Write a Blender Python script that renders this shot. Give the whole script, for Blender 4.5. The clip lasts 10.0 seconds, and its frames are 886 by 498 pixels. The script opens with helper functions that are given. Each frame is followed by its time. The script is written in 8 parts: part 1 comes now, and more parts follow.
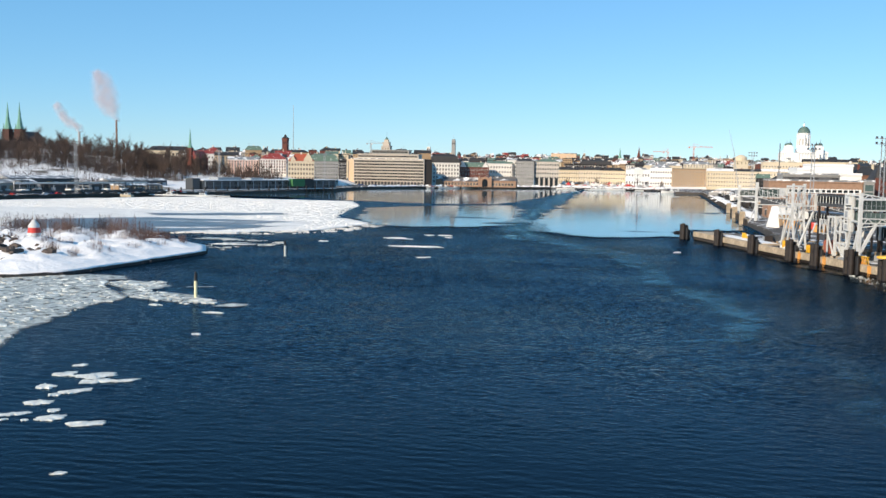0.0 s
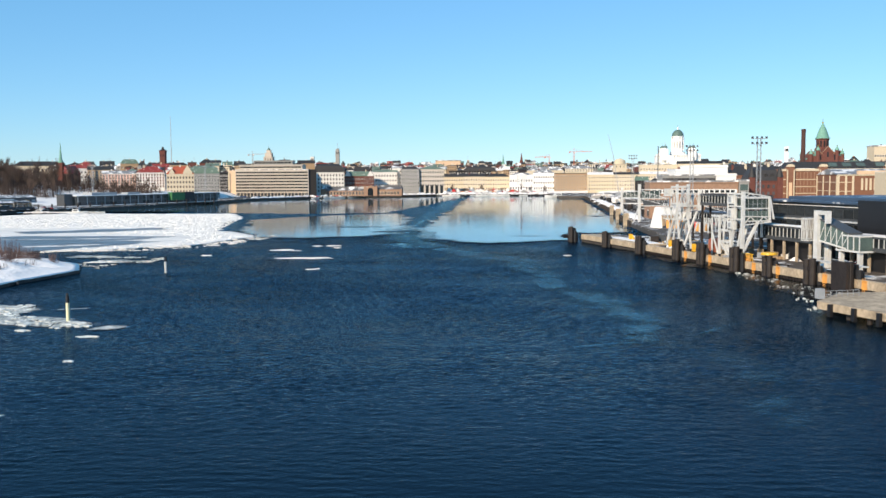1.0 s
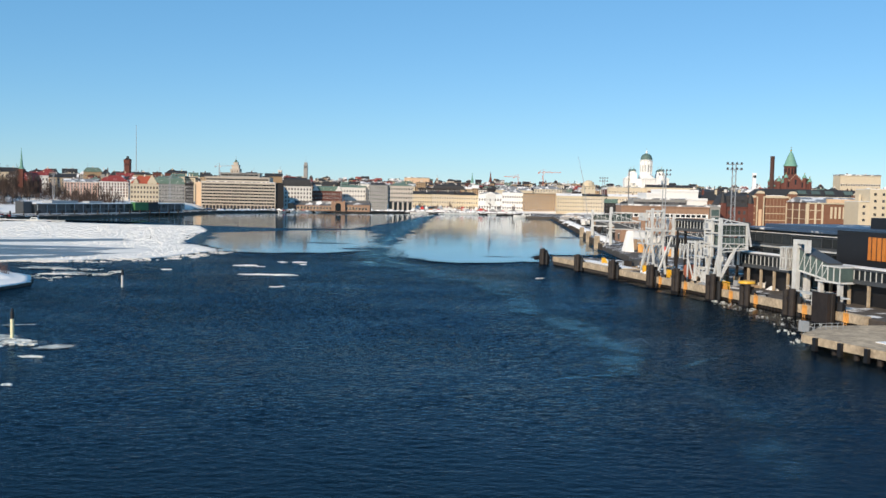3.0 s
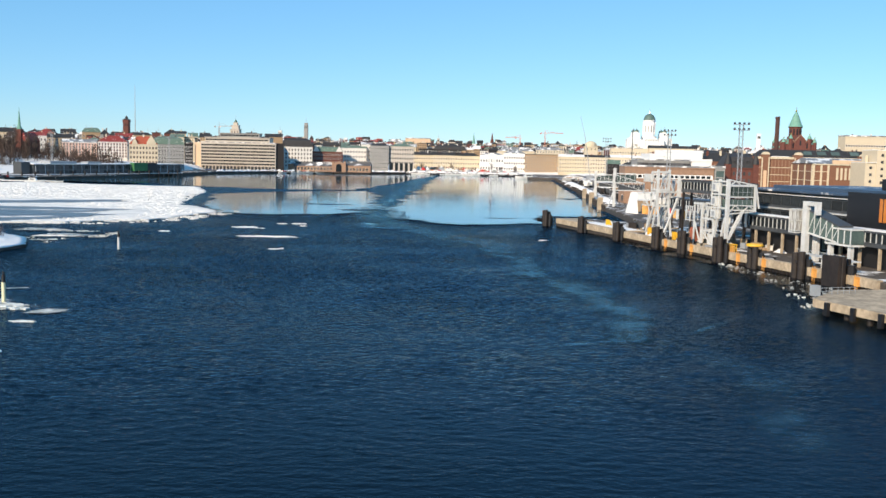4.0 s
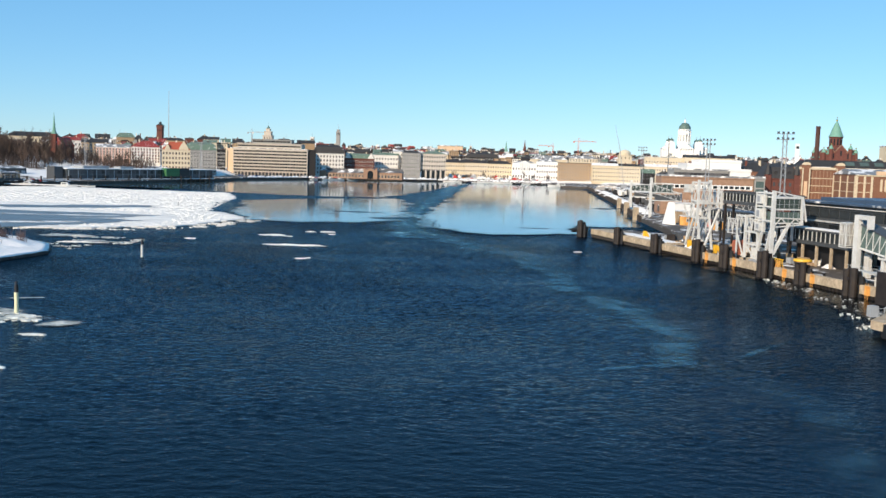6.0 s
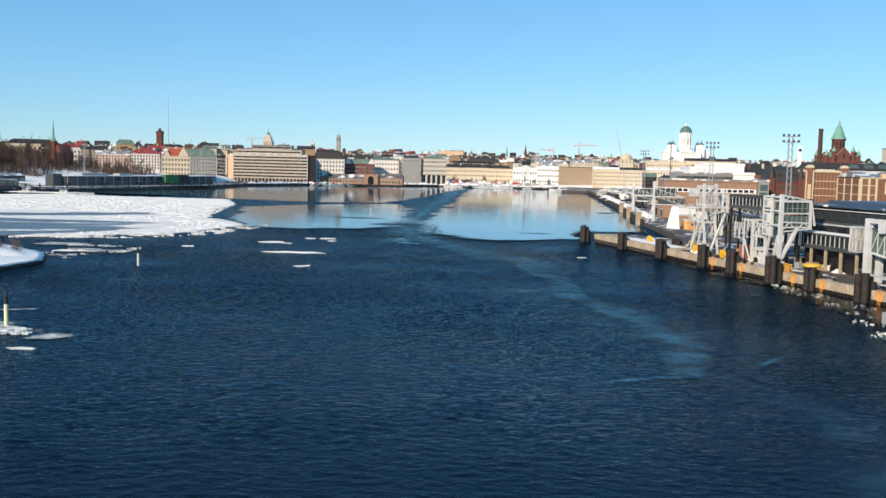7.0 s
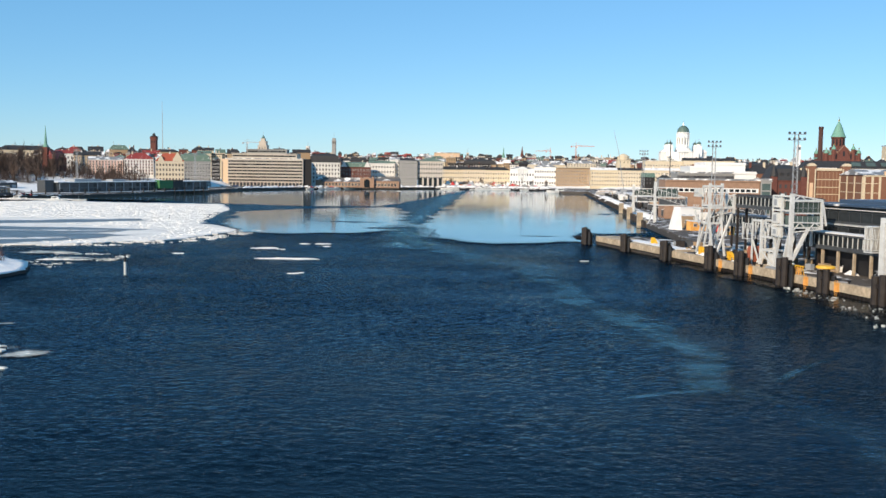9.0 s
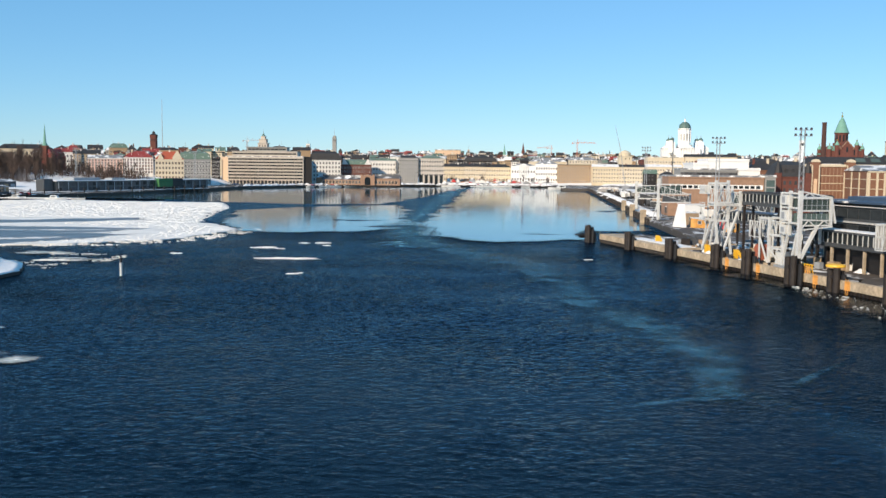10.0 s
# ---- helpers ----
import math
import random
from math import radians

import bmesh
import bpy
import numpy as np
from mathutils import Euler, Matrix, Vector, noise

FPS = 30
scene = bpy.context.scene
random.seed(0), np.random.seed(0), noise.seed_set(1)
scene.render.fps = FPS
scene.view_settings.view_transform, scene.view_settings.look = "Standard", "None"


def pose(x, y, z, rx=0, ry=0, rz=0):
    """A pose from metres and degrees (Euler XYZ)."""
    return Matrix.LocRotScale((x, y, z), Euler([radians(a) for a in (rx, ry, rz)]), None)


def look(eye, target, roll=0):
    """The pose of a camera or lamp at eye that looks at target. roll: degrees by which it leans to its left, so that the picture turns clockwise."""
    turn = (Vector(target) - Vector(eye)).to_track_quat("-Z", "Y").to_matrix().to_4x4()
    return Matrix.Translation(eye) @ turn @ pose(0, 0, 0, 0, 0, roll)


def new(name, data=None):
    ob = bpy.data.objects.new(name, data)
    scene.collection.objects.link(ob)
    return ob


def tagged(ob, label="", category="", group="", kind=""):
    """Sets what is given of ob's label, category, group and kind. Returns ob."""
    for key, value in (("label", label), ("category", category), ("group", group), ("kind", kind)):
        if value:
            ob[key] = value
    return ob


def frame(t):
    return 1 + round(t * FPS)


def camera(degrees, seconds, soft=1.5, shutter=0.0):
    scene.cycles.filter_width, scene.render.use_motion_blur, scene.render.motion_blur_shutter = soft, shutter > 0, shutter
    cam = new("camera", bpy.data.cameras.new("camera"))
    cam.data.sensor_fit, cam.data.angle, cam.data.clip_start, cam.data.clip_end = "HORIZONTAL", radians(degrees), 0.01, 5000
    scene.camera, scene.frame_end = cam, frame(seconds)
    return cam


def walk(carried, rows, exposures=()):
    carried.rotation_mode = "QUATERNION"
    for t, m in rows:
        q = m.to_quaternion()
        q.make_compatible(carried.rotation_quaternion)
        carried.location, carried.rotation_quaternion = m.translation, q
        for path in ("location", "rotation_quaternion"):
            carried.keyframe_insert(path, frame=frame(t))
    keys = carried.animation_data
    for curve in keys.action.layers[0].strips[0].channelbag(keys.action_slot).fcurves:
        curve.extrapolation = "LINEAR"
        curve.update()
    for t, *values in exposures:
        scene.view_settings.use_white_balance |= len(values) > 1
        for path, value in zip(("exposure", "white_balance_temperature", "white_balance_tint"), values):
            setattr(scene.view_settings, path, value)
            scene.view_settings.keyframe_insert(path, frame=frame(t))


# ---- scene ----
cam = camera(50.0, 10.0)
PATH = [
    (0, (7.476, -5.94, 24.017), (7.108, -3.981, 23.845), 1.0),
    (0.5, (6.022, -2.82, 23.674), (5.832, -0.836, 23.506), 0.3),
    (1, (5.612, -0.461, 23.574), (5.48, 1.528, 23.422), -0.3),
    (1.5, (5.173, 1.591, 23.55), (5.067, 3.585, 23.431), -0.1),
    (2, (4.781, 3.417, 23.66), (4.696, 5.414, 23.573), 0.8),
    (2.5, (4.466, 5.225, 23.819), (4.402, 7.222, 23.731), 1.2),
    (4, (3.817, 11.389, 23.662), (3.755, 13.379, 23.465), 1.3),
    (4.5, (3.785, 13.42, 23.721), (3.692, 15.407, 23.52), 1.8),
    (5, (3.655, 15.472, 23.723), (3.543, 17.459, 23.526), 1.9),
    (5.5, (3.536, 17.288, 23.725), (3.412, 19.275, 23.535), 1.9),
    (7, (2.927, 23.414, 23.83), (2.797, 25.402, 23.657), 1.4),
    (7.5, (2.647, 25.103, 23.748), (2.516, 27.091, 23.577), 1.2),
    (8, (2.415, 27.314, 23.88), (2.287, 29.303, 23.711), 1.0),
    (8.5, (2.311, 29.239, 23.8), (2.186, 31.228, 23.632), 0.9),
    (9, (2.085, 31.199, 23.748), (1.961, 33.188, 23.58), 0.8),
    (9.5, (1.956, 33.128, 23.813), (1.83, 35.116, 23.64), 0.7),
    (10, (1.656, 35.139, 23.893), (1.53, 37.127, 23.719), 0.6),
]
walk(cam, [(t, look(eye, target, roll)) for t, eye, target, roll in PATH], exposures=[(0.0, 0.02, 6500, 10), (1.0, 0.05, 6500, 10), (2.5, -0.27, 6500, 10), (4.0, 0.05, 6500, 10), (5.5, 0.04, 6500, 10), (7.0, -0.06, 6500, 10), (10.0, -0.07, 6500, 10)])

# ---------------------------------------------------------------- light
SUN_AZ, SUN_EL = radians(213), radians(27)      # clockwise from +y
world = bpy.data.worlds.new("world")
scene.world = world
world.use_nodes = True
wn = world.node_tree
sky = wn.nodes.new("ShaderNodeTexSky")
sky.sky_type, sky.sun_disc = "NISHITA", False
sky.sun_elevation, sky.sun_rotation = SUN_EL, SUN_AZ
sky.altitude, sky.air_density, sky.dust_density, sky.ozone_density = 0, 0.9, 0.0, 3.2
wn.nodes["Background"].inputs[1].default_value = 0.123
clear = wn.nodes.new("ShaderNodeMix")                # very clear dry winter air
clear.data_type, clear.blend_type = "RGBA", "MULTIPLY"
clear.inputs[0].default_value = 1.0
clear.inputs[7].default_value = (0.55, 0.63, 0.70, 1)
pale = wn.nodes.new("ShaderNodeMix")                 # even airlight of the snow-lit haze
pale.data_type, pale.blend_type = "RGBA", "ADD"
pale.inputs[0].default_value = 1.0
pale.inputs[7].default_value = (0.36, 1.65, 2.9, 1)
wn.links.new(sky.outputs[0], clear.inputs[6])
wn.links.new(clear.outputs[2], pale.inputs[6])
wn.links.new(pale.outputs[2], wn.nodes["Background"].inputs[0])
sun_data = bpy.data.lights.new("sun", "SUN")
sun_data.energy, sun_data.angle, sun_data.color = 5.6, radians(0.5), (1.0, 0.83, 0.63)
sun = new("sun", sun_data)
sun_from = Vector((math.sin(SUN_AZ) * math.cos(SUN_EL), math.cos(SUN_AZ) * math.cos(SUN_EL), math.sin(SUN_EL)))
sun.matrix_world = look(sun_from * 500, (0, 0, 0))

# ---------------------------------------------------------------- materials
MATS = {}


def tone(name, c, rough=0.8, metal=0.0, var=0.25, scale=0.6, fine=6.0, bump=0.15, snow=0.0, snow_scale=0.15, each=0.0, spec=0.5, island=0.0):
    """A weathered surface: colour c with stains at two sizes, grain relief, patches of lying snow."""
    if name in MATS:
        return MATS[name]
    m = bpy.data.materials.new(name)
    m.use_nodes = True
    t = m.node_tree
    b = t.nodes["Principled BSDF"]
    co = t.nodes.new("ShaderNodeTexCoord")
    n1, n2 = t.nodes.new("ShaderNodeTexNoise"), t.nodes.new("ShaderNodeTexNoise")
    n1.inputs["Scale"].default_value, n2.inputs["Scale"].default_value = scale, fine
    n1.inputs["Detail"].default_value = n2.inputs["Detail"].default_value = 4
    for n in (n1, n2):
        t.links.new(co.outputs["Object"], n.inputs["Vector"])
    mix = t.nodes.new("ShaderNodeMath")
    mix.operation = "ADD"
    t.links.new(n1.outputs["Fac"], mix.inputs[0])
    t.links.new(n2.outputs["Fac"], mix.inputs[1])
    ramp = t.nodes.new("ShaderNodeMapRange")
    ramp.inputs[1].default_value, ramp.inputs[2].default_value = 0.65, 1.35
    ramp.inputs[3].default_value, ramp.inputs[4].default_value = 1 - var, 1 + var
    t.links.new(mix.outputs[0], ramp.inputs[0])
    val = ramp.outputs[0]
    if island:
        geo = t.nodes.new("ShaderNodeNewGeometry")
        ir = t.nodes.new("ShaderNodeMapRange")
        ir.inputs[3].default_value, ir.inputs[4].default_value = 1 - island, 1 + island
        t.links.new(geo.outputs["Random Per Island"], ir.inputs[0])
        im = t.nodes.new("ShaderNodeMath")
        im.operation = "MULTIPLY"
        t.links.new(val, im.inputs[0])
        t.links.new(ir.outputs[0], im.inputs[1])
        val = im.outputs[0]
    if each:
        info = t.nodes.new("ShaderNodeObjectInfo")
        er = t.nodes.new("ShaderNodeMapRange")
        er.inputs[3].default_value, er.inputs[4].default_value = 1 - each, 1 + each
        t.links.new(info.outputs["Random"], er.inputs[0])
        mul = t.nodes.new("ShaderNodeMath")
        mul.operation = "MULTIPLY"
        t.links.new(val, mul.inputs[0])
        t.links.new(er.outputs[0], mul.inputs[1])
        val = mul.outputs[0]
    col = t.nodes.new("ShaderNodeVectorMath")
    col.operation = "SCALE"
    col.inputs[0].default_value = c
    t.links.new(val, col.inputs["Scale"])
    out = col.outputs[0]
    if snow:
        n3 = t.nodes.new("ShaderNodeTexNoise")
        n3.inputs["Scale"].default_value, n3.inputs["Detail"].default_value = snow_scale, 5
        t.links.new(co.outputs["Object"], n3.inputs["Vector"])
        sr = t.nodes.new("ShaderNodeMapRange")
        edge = 0.72 - 0.44 * snow
        sr.inputs[1].default_value, sr.inputs[2].default_value = edge - 0.04, edge + 0.04
        t.links.new(n3.outputs["Fac"], sr.inputs[0])
        sm = t.nodes.new("ShaderNodeMix")
        sm.data_type = "RGBA"
        sm.inputs[7].default_value = (0.8, 0.79, 0.78, 1)
        t.links.new(sr.outputs[0], sm.inputs[0])
        t.links.new(out, sm.inputs[6])
        out = sm.outputs[2]
    t.links.new(out, b.inputs["Base Color"])
    b.inputs["Roughness"].default_value, b.inputs["Metallic"].default_value = rough, metal
    b.inputs["Specular IOR Level"].default_value = spec
    if bump:
        bp = t.nodes.new("ShaderNodeBump")
        bp.inputs["Strength"].default_value, bp.inputs["Distance"].default_value = bump, 0.1
        t.links.new(n2.outputs["Fac"], bp.inputs["Height"])
        t.links.new(bp.outputs[0], b.inputs["Normal"])
    MATS[name] = m
    return m


def water_surface(name, waves, swell, rough, base, ripple=0.9, spec=0.5, tint=(0.8, 0.92, 1.0), film=False):
    """Sea water; waves and swell set how high the ripples and the longer waves stand."""
    m = bpy.data.materials.new(name)
    m.use_nodes = True
    t = m.node_tree
    b = t.nodes["Principled BSDF"]
    b.inputs["Base Color"].default_value = (*base, 1)
    b.inputs["Roughness"].default_value, b.inputs["IOR"].default_value = rough, 1.33
    co = t.nodes.new("ShaderNodeTexCoord")
    mp = t.nodes.new("ShaderNodeMapping")
    mp.inputs["Scale"].default_value = (0.8, 1.15, 1)
    mp.inputs["Rotation"].default_value = (0, 0, radians(12))
    t.links.new(co.outputs["Object"], mp.inputs[0])
    last = None
    for scale, high, det in ((ripple, waves, 4), (ripple * 0.3, waves * 1.6, 2), (0.035, swell, 2)):
        n = t.nodes.new("ShaderNodeTexNoise")
        n.inputs["Scale"].default_value, n.inputs["Detail"].default_value = scale, det
        t.links.new(mp.outputs[0], n.inputs["Vector"])
        k = t.nodes.new("ShaderNodeMath")
        k.operation = "MULTIPLY"
        k.inputs[1].default_value = high
        t.links.new(n.outputs["Fac"], k.inputs[0])
        if last is not None:
            a = t.nodes.new("ShaderNodeMath")
            t.links.new(last, a.inputs[0])
            t.links.new(k.outputs[0], a.inputs[1])
            last = a.outputs[0]
        else:
            last = k.outputs[0]
    bp = t.nodes.new("ShaderNodeBump")
    bp.inputs["Strength"].default_value, bp.inputs["Distance"].default_value = 1.0, 1.0
    t.links.new(last, bp.inputs["Height"])
    t.links.new(bp.outputs[0], b.inputs["Normal"])
    b.inputs["Specular IOR Level"].default_value = 0.0
    fr, k, gl, mx = (t.nodes.new("ShaderNode" + n) for n in ("Fresnel", "Math", "BsdfGlossy", "MixShader"))
    fr.inputs["IOR"].default_value = 1.33
    k.operation = "MULTIPLY"
    k.inputs[1].default_value = spec
    gl.inputs["Roughness"].default_value = rough
    gl.inputs["Color"].default_value = (*tint, 1)
    t.links.new(bp.outputs[0], fr.inputs["Normal"])
    t.links.new(bp.outputs[0], gl.inputs["Normal"])
    t.links.new(fr.outputs[0], k.inputs[0])
    t.links.new(k.outputs[0], mx.inputs[0])
    t.links.new(b.outputs[0], mx.inputs[1])
    t.links.new(gl.outputs[0], mx.inputs[2])
    done = mx.outputs[0]
    if film:                                            # thins out towards its ragged edge
        at, tr, fm = (t.nodes.new("ShaderNode" + n) for n in ("Attribute", "BsdfTransparent", "MixShader"))
        at.attribute_name = "skin"
        t.links.new(at.outputs["Fac"], fm.inputs[0])
        t.links.new(tr.outputs[0], fm.inputs[1])
        t.links.new(done, fm.inputs[2])
        done = fm.outputs[0]
    else:                                               # gusts: the ripples stand higher in some places
        g, gr, gm = (t.nodes.new("ShaderNode" + n) for n in ("TexNoise", "MapRange", "Math"))
        g.inputs["Scale"].default_value, g.inputs["Detail"].default_value = 0.03, 4
        t.links.new(mp.outputs[0], g.inputs["Vector"])
        t.links.new(g.outputs["Fac"], gr.inputs[0])
        gr.inputs[1].default_value, gr.inputs[2].default_value, gr.inputs[3].default_value, gr.inputs[4].default_value = 0.35, 0.65, 0.6, 1.25
        gm.operation = "MULTIPLY"
        t.links.new(last, gm.inputs[0])
        t.links.new(gr.outputs[0], gm.inputs[1])
        lu, ls, lm = (t.nodes.new("ShaderNode" + n) for n in ("Attribute", "Math", "Math"))   # lulls, where the ripples lie low
        lu.attribute_name = "lull"
        ls.operation, lm.operation = "SUBTRACT", "MULTIPLY"
        ls.inputs[0].default_value = 1.0
        t.links.new(lu.outputs["Fac"], ls.inputs[1])
        t.links.new(gm.outputs[0], lm.inputs[0])
        t.links.new(ls.outputs[0], lm.inputs[1])
        t.links.new(lm.outputs[0], bp.inputs["Height"])
    t.links.new(done, t.nodes["Material Output"].inputs["Surface"])
    MATS[name] = m
    return m


def veil(name, c, cover, scale, stretch=(1, 1, 1), film=False, edge=(0.42, 0.72), detail=6, rough=0.6, var=0.0, flecks=0.0):
    """A thin broken film (slush, steam): colour c that covers part of what lies behind."""
    m = bpy.data.materials.new(name)
    m.use_nodes = True
    t = m.node_tree
    b = t.nodes["Principled BSDF"]
    b.inputs["Base Color"].default_value, b.inputs["Roughness"].default_value = (*c, 1), rough
    co, mp, n = t.nodes.new("ShaderNodeTexCoord"), t.nodes.new("ShaderNodeMapping"), t.nodes.new("ShaderNodeTexNoise")
    if var:
        n2, vr, sc = (t.nodes.new("ShaderNode" + k) for k in ("TexNoise", "MapRange", "VectorMath"))
        n2.inputs["Scale"].default_value, n2.inputs["Detail"].default_value = scale * 2, 6
        vr.inputs[1].default_value, vr.inputs[2].default_value, vr.inputs[3].default_value, vr.inputs[4].default_value = 0.35, 0.65, 1 - var, 1 + var
        sc.operation = "SCALE"
        sc.inputs[0].default_value = c
        t.links.new(co.outputs["Object"], n2.inputs["Vector"])
        t.links.new(n2.outputs["Fac"], vr.inputs[0])
        t.links.new(vr.outputs[0], sc.inputs["Scale"])
        t.links.new(sc.outputs[0], b.inputs["Base Color"])
    if flecks:                                          # white crumbs of ice frozen into it
        n3, fr, fx = (t.nodes.new("ShaderNode" + k) for k in ("TexNoise", "MapRange", "Mix"))
        n3.inputs["Scale"].default_value, n3.inputs["Detail"].default_value, n3.inputs["Roughness"].default_value = flecks, 7, 0.68
        fr.inputs[1].default_value, fr.inputs[2].default_value = 0.52, 0.62
        fx.data_type = "RGBA"
        fx.inputs[7].default_value = (0.80, 0.79, 0.745, 1)
        t.links.new(co.outputs["Object"], n3.inputs["Vector"])
        t.links.new(n3.outputs["Fac"], fr.inputs[0])
        t.links.new(fr.outputs[0], fx.inputs[0])
        t.links.new(sc.outputs[0], fx.inputs[6])
        t.links.new(fx.outputs[2], b.inputs["Base Color"])
    mp.inputs["Scale"].default_value = stretch
    n.inputs["Scale"].default_value, n.inputs["Detail"].default_value = scale, detail
    t.links.new(co.outputs["Object"], mp.inputs[0])
    t.links.new(mp.outputs[0], n.inputs["Vector"])
    r = t.nodes.new("ShaderNodeMapRange")
    r.inputs[1].default_value, r.inputs[2].default_value = edge
    r.inputs[3].default_value, r.inputs[4].default_value = 0, cover
    t.links.new(n.outputs["Fac"], r.inputs[0])
    if film:
        at, k = t.nodes.new("ShaderNodeAttribute"), t.nodes.new("ShaderNodeMath")
        at.attribute_name, k.operation = "skin", "MULTIPLY"
        t.links.new(r.outputs[0], k.inputs[0])
        t.links.new(at.outputs["Fac"], k.inputs[1])
        t.links.new(k.outputs[0], b.inputs["Alpha"])
    else:
        t.links.new(r.outputs[0], b.inputs["Alpha"])
    MATS[name] = m
    return m


WATER = water_surface("rippled sea water", 0.30, 0.1, 0.09, (0.0013, 0.0042, 0.0082), ripple=2.4, spec=0.52, tint=(0.56, 0.77, 0.92))
CALM = water_surface("smooth water under a skin of ice", 0.012, 0.02, 0.035, (0.06, 0.115, 0.15), spec=0.97, tint=(0.9, 0.96, 1.0), film=True)
LEE = water_surface("gently rippled water", 0.45, 0.2, 0.06, (0.003, 0.028, 0.062), ripple=1.6, spec=0.62, tint=(0.46, 0.78, 0.96), film=True)
SNOW = tone("snow", (0.84, 0.83, 0.82), 0.7, var=0.06, scale=0.3, bump=0.4)
ICE = tone("broken snowy ice", (0.80, 0.77, 0.72), 0.7, var=0.22, scale=0.12, fine=1.2, bump=0.6)
SLUSH_GREY = veil("grey wet slush", (0.115, 0.118, 0.12), 1.0, 0.09, (0.5, 1, 1), True, (0.0, 0.32), 5, 0.35, 0.25)
NEAR_SLUSH = veil("packed grey slush and ice crumbs", (0.40, 0.42, 0.385), 0.96, 0.45, (1, 1, 1), True, (0.30, 0.50), 8, 0.5, 0.35, flecks=0.8)
ICE_SKIN = veil("thin white snow streak", (0.78, 0.77, 0.75), 1.0, 0.3, (0.5, 1, 1), True, (0.3, 0.5), 6, 0.7)
FLOE = tone("wet grey ice floes", (0.58, 0.59, 0.555), 0.5, var=0.35, scale=0.5, fine=3, bump=0.4, island=0.35)
SLUSH = veil("thin slush", (0.13, 0.38, 0.52), 0.85, 0.3, film=True, edge=(0.3, 0.72))
ROCK = tone("granite rock", (0.085, 0.066, 0.056), 0.9, var=0.4, scale=0.8, bump=0.8)
TWIG = tone("bare twigs", (0.105, 0.07, 0.054), 0.9, var=0.3, each=0.2)
BARK = tone("bark", (0.06, 0.045, 0.036), 0.95, var=0.3)
CONCRETE = tone("weathered concrete", (0.40, 0.32, 0.225), 0.9, var=0.4, scale=0.3, fine=1.2, bump=0.3)
QUAY_TOP = tone("quay paving with trodden snow", (0.075, 0.062, 0.052), 0.9, var=0.45, snow=0.3, snow_scale=0.2)
LAND = tone("snowy ground", (0.10, 0.09, 0.075), 0.95, var=0.3, scale=0.05, snow=0.75, snow_scale=0.03)
RUSTY = tone("dark tarred steel", (0.026, 0.0195, 0.0165), 0.6, metal=0.1, var=0.6, scale=0.7)
WHITE_STEEL = tone("white painted steel", (0.58, 0.585, 0.57), 0.45, var=0.2, scale=0.4)
GREY_STEEL = tone("grey painted steel", (0.30, 0.32, 0.34), 0.5, var=0.15)
DARK_CLAD = tone("dark grey cladding", (0.055, 0.06, 0.066), 0.5, var=0.15)
GLASS = tone("dark window glass", (0.02, 0.024, 0.027), 0.25, var=0.3, each=0.5, bump=0, spec=0.2)
HOUSE_GLASS = tone("house window glass", (0.085, 0.082, 0.085), 0.25, var=0.3, each=0.5, bump=0, spec=0.25)
PALE_GLASS = tone("greenish corridor glass", (0.07, 0.10, 0.095), 0.15, var=0.2, each=0.4, bump=0, spec=0.3)
YELLOW = tone("yellow safety paint", (0.75, 0.42, 0.03), 0.5, var=0.15)
RED_PAINT = tone("red paint", (0.55, 0.04, 0.03), 0.5, var=0.15)
BLACK_PAINT = tone("black paint", (0.012, 0.012, 0.014), 0.5, var=0.2)
CREAM_PAINT = tone("pale yellow paint", (0.75, 0.70, 0.45), 0.5, var=0.1)
COPPER = tone("green copper", (0.15, 0.32, 0.25), 0.7, var=0.2)
DARK_COPPER = tone("dark green dome sheet", (0.09, 0.15, 0.13), 0.6, var=0.2)
BRICK = tone("dark red brick", (0.13, 0.045, 0.033), 0.9, var=0.2, fine=3)
WARM_BRICK = tone("brown brick", (0.205, 0.098, 0.06), 0.9, var=0.15, fine=3)
RED_ROOF = tone("red sheet roof", (0.25, 0.035, 0.03), 0.7, var=0.2, snow=0.1, snow_scale=0.8)
ORANGE_ROOF = tone("orange tile roof", (0.36, 0.08, 0.042), 0.8, var=0.2)
DARK_ROOF = tone("black sheet roof", (0.03, 0.029, 0.03), 0.7, var=0.4)
GREY_ROOF = tone("grey sheet roof with snow", (0.20, 0.21, 0.22), 0.6, var=0.2, snow=0.45, snow_scale=0.2)
GREEN_ROOF = tone("green sheet roof", (0.11, 0.17, 0.13), 0.6, var=0.2, snow=0.12, snow_scale=0.8)
SNOW_ROOF = tone("snow covered roof", (0.5, 0.5, 0.52), 0.7, var=0.1, snow=0.8, snow_scale=0.3)
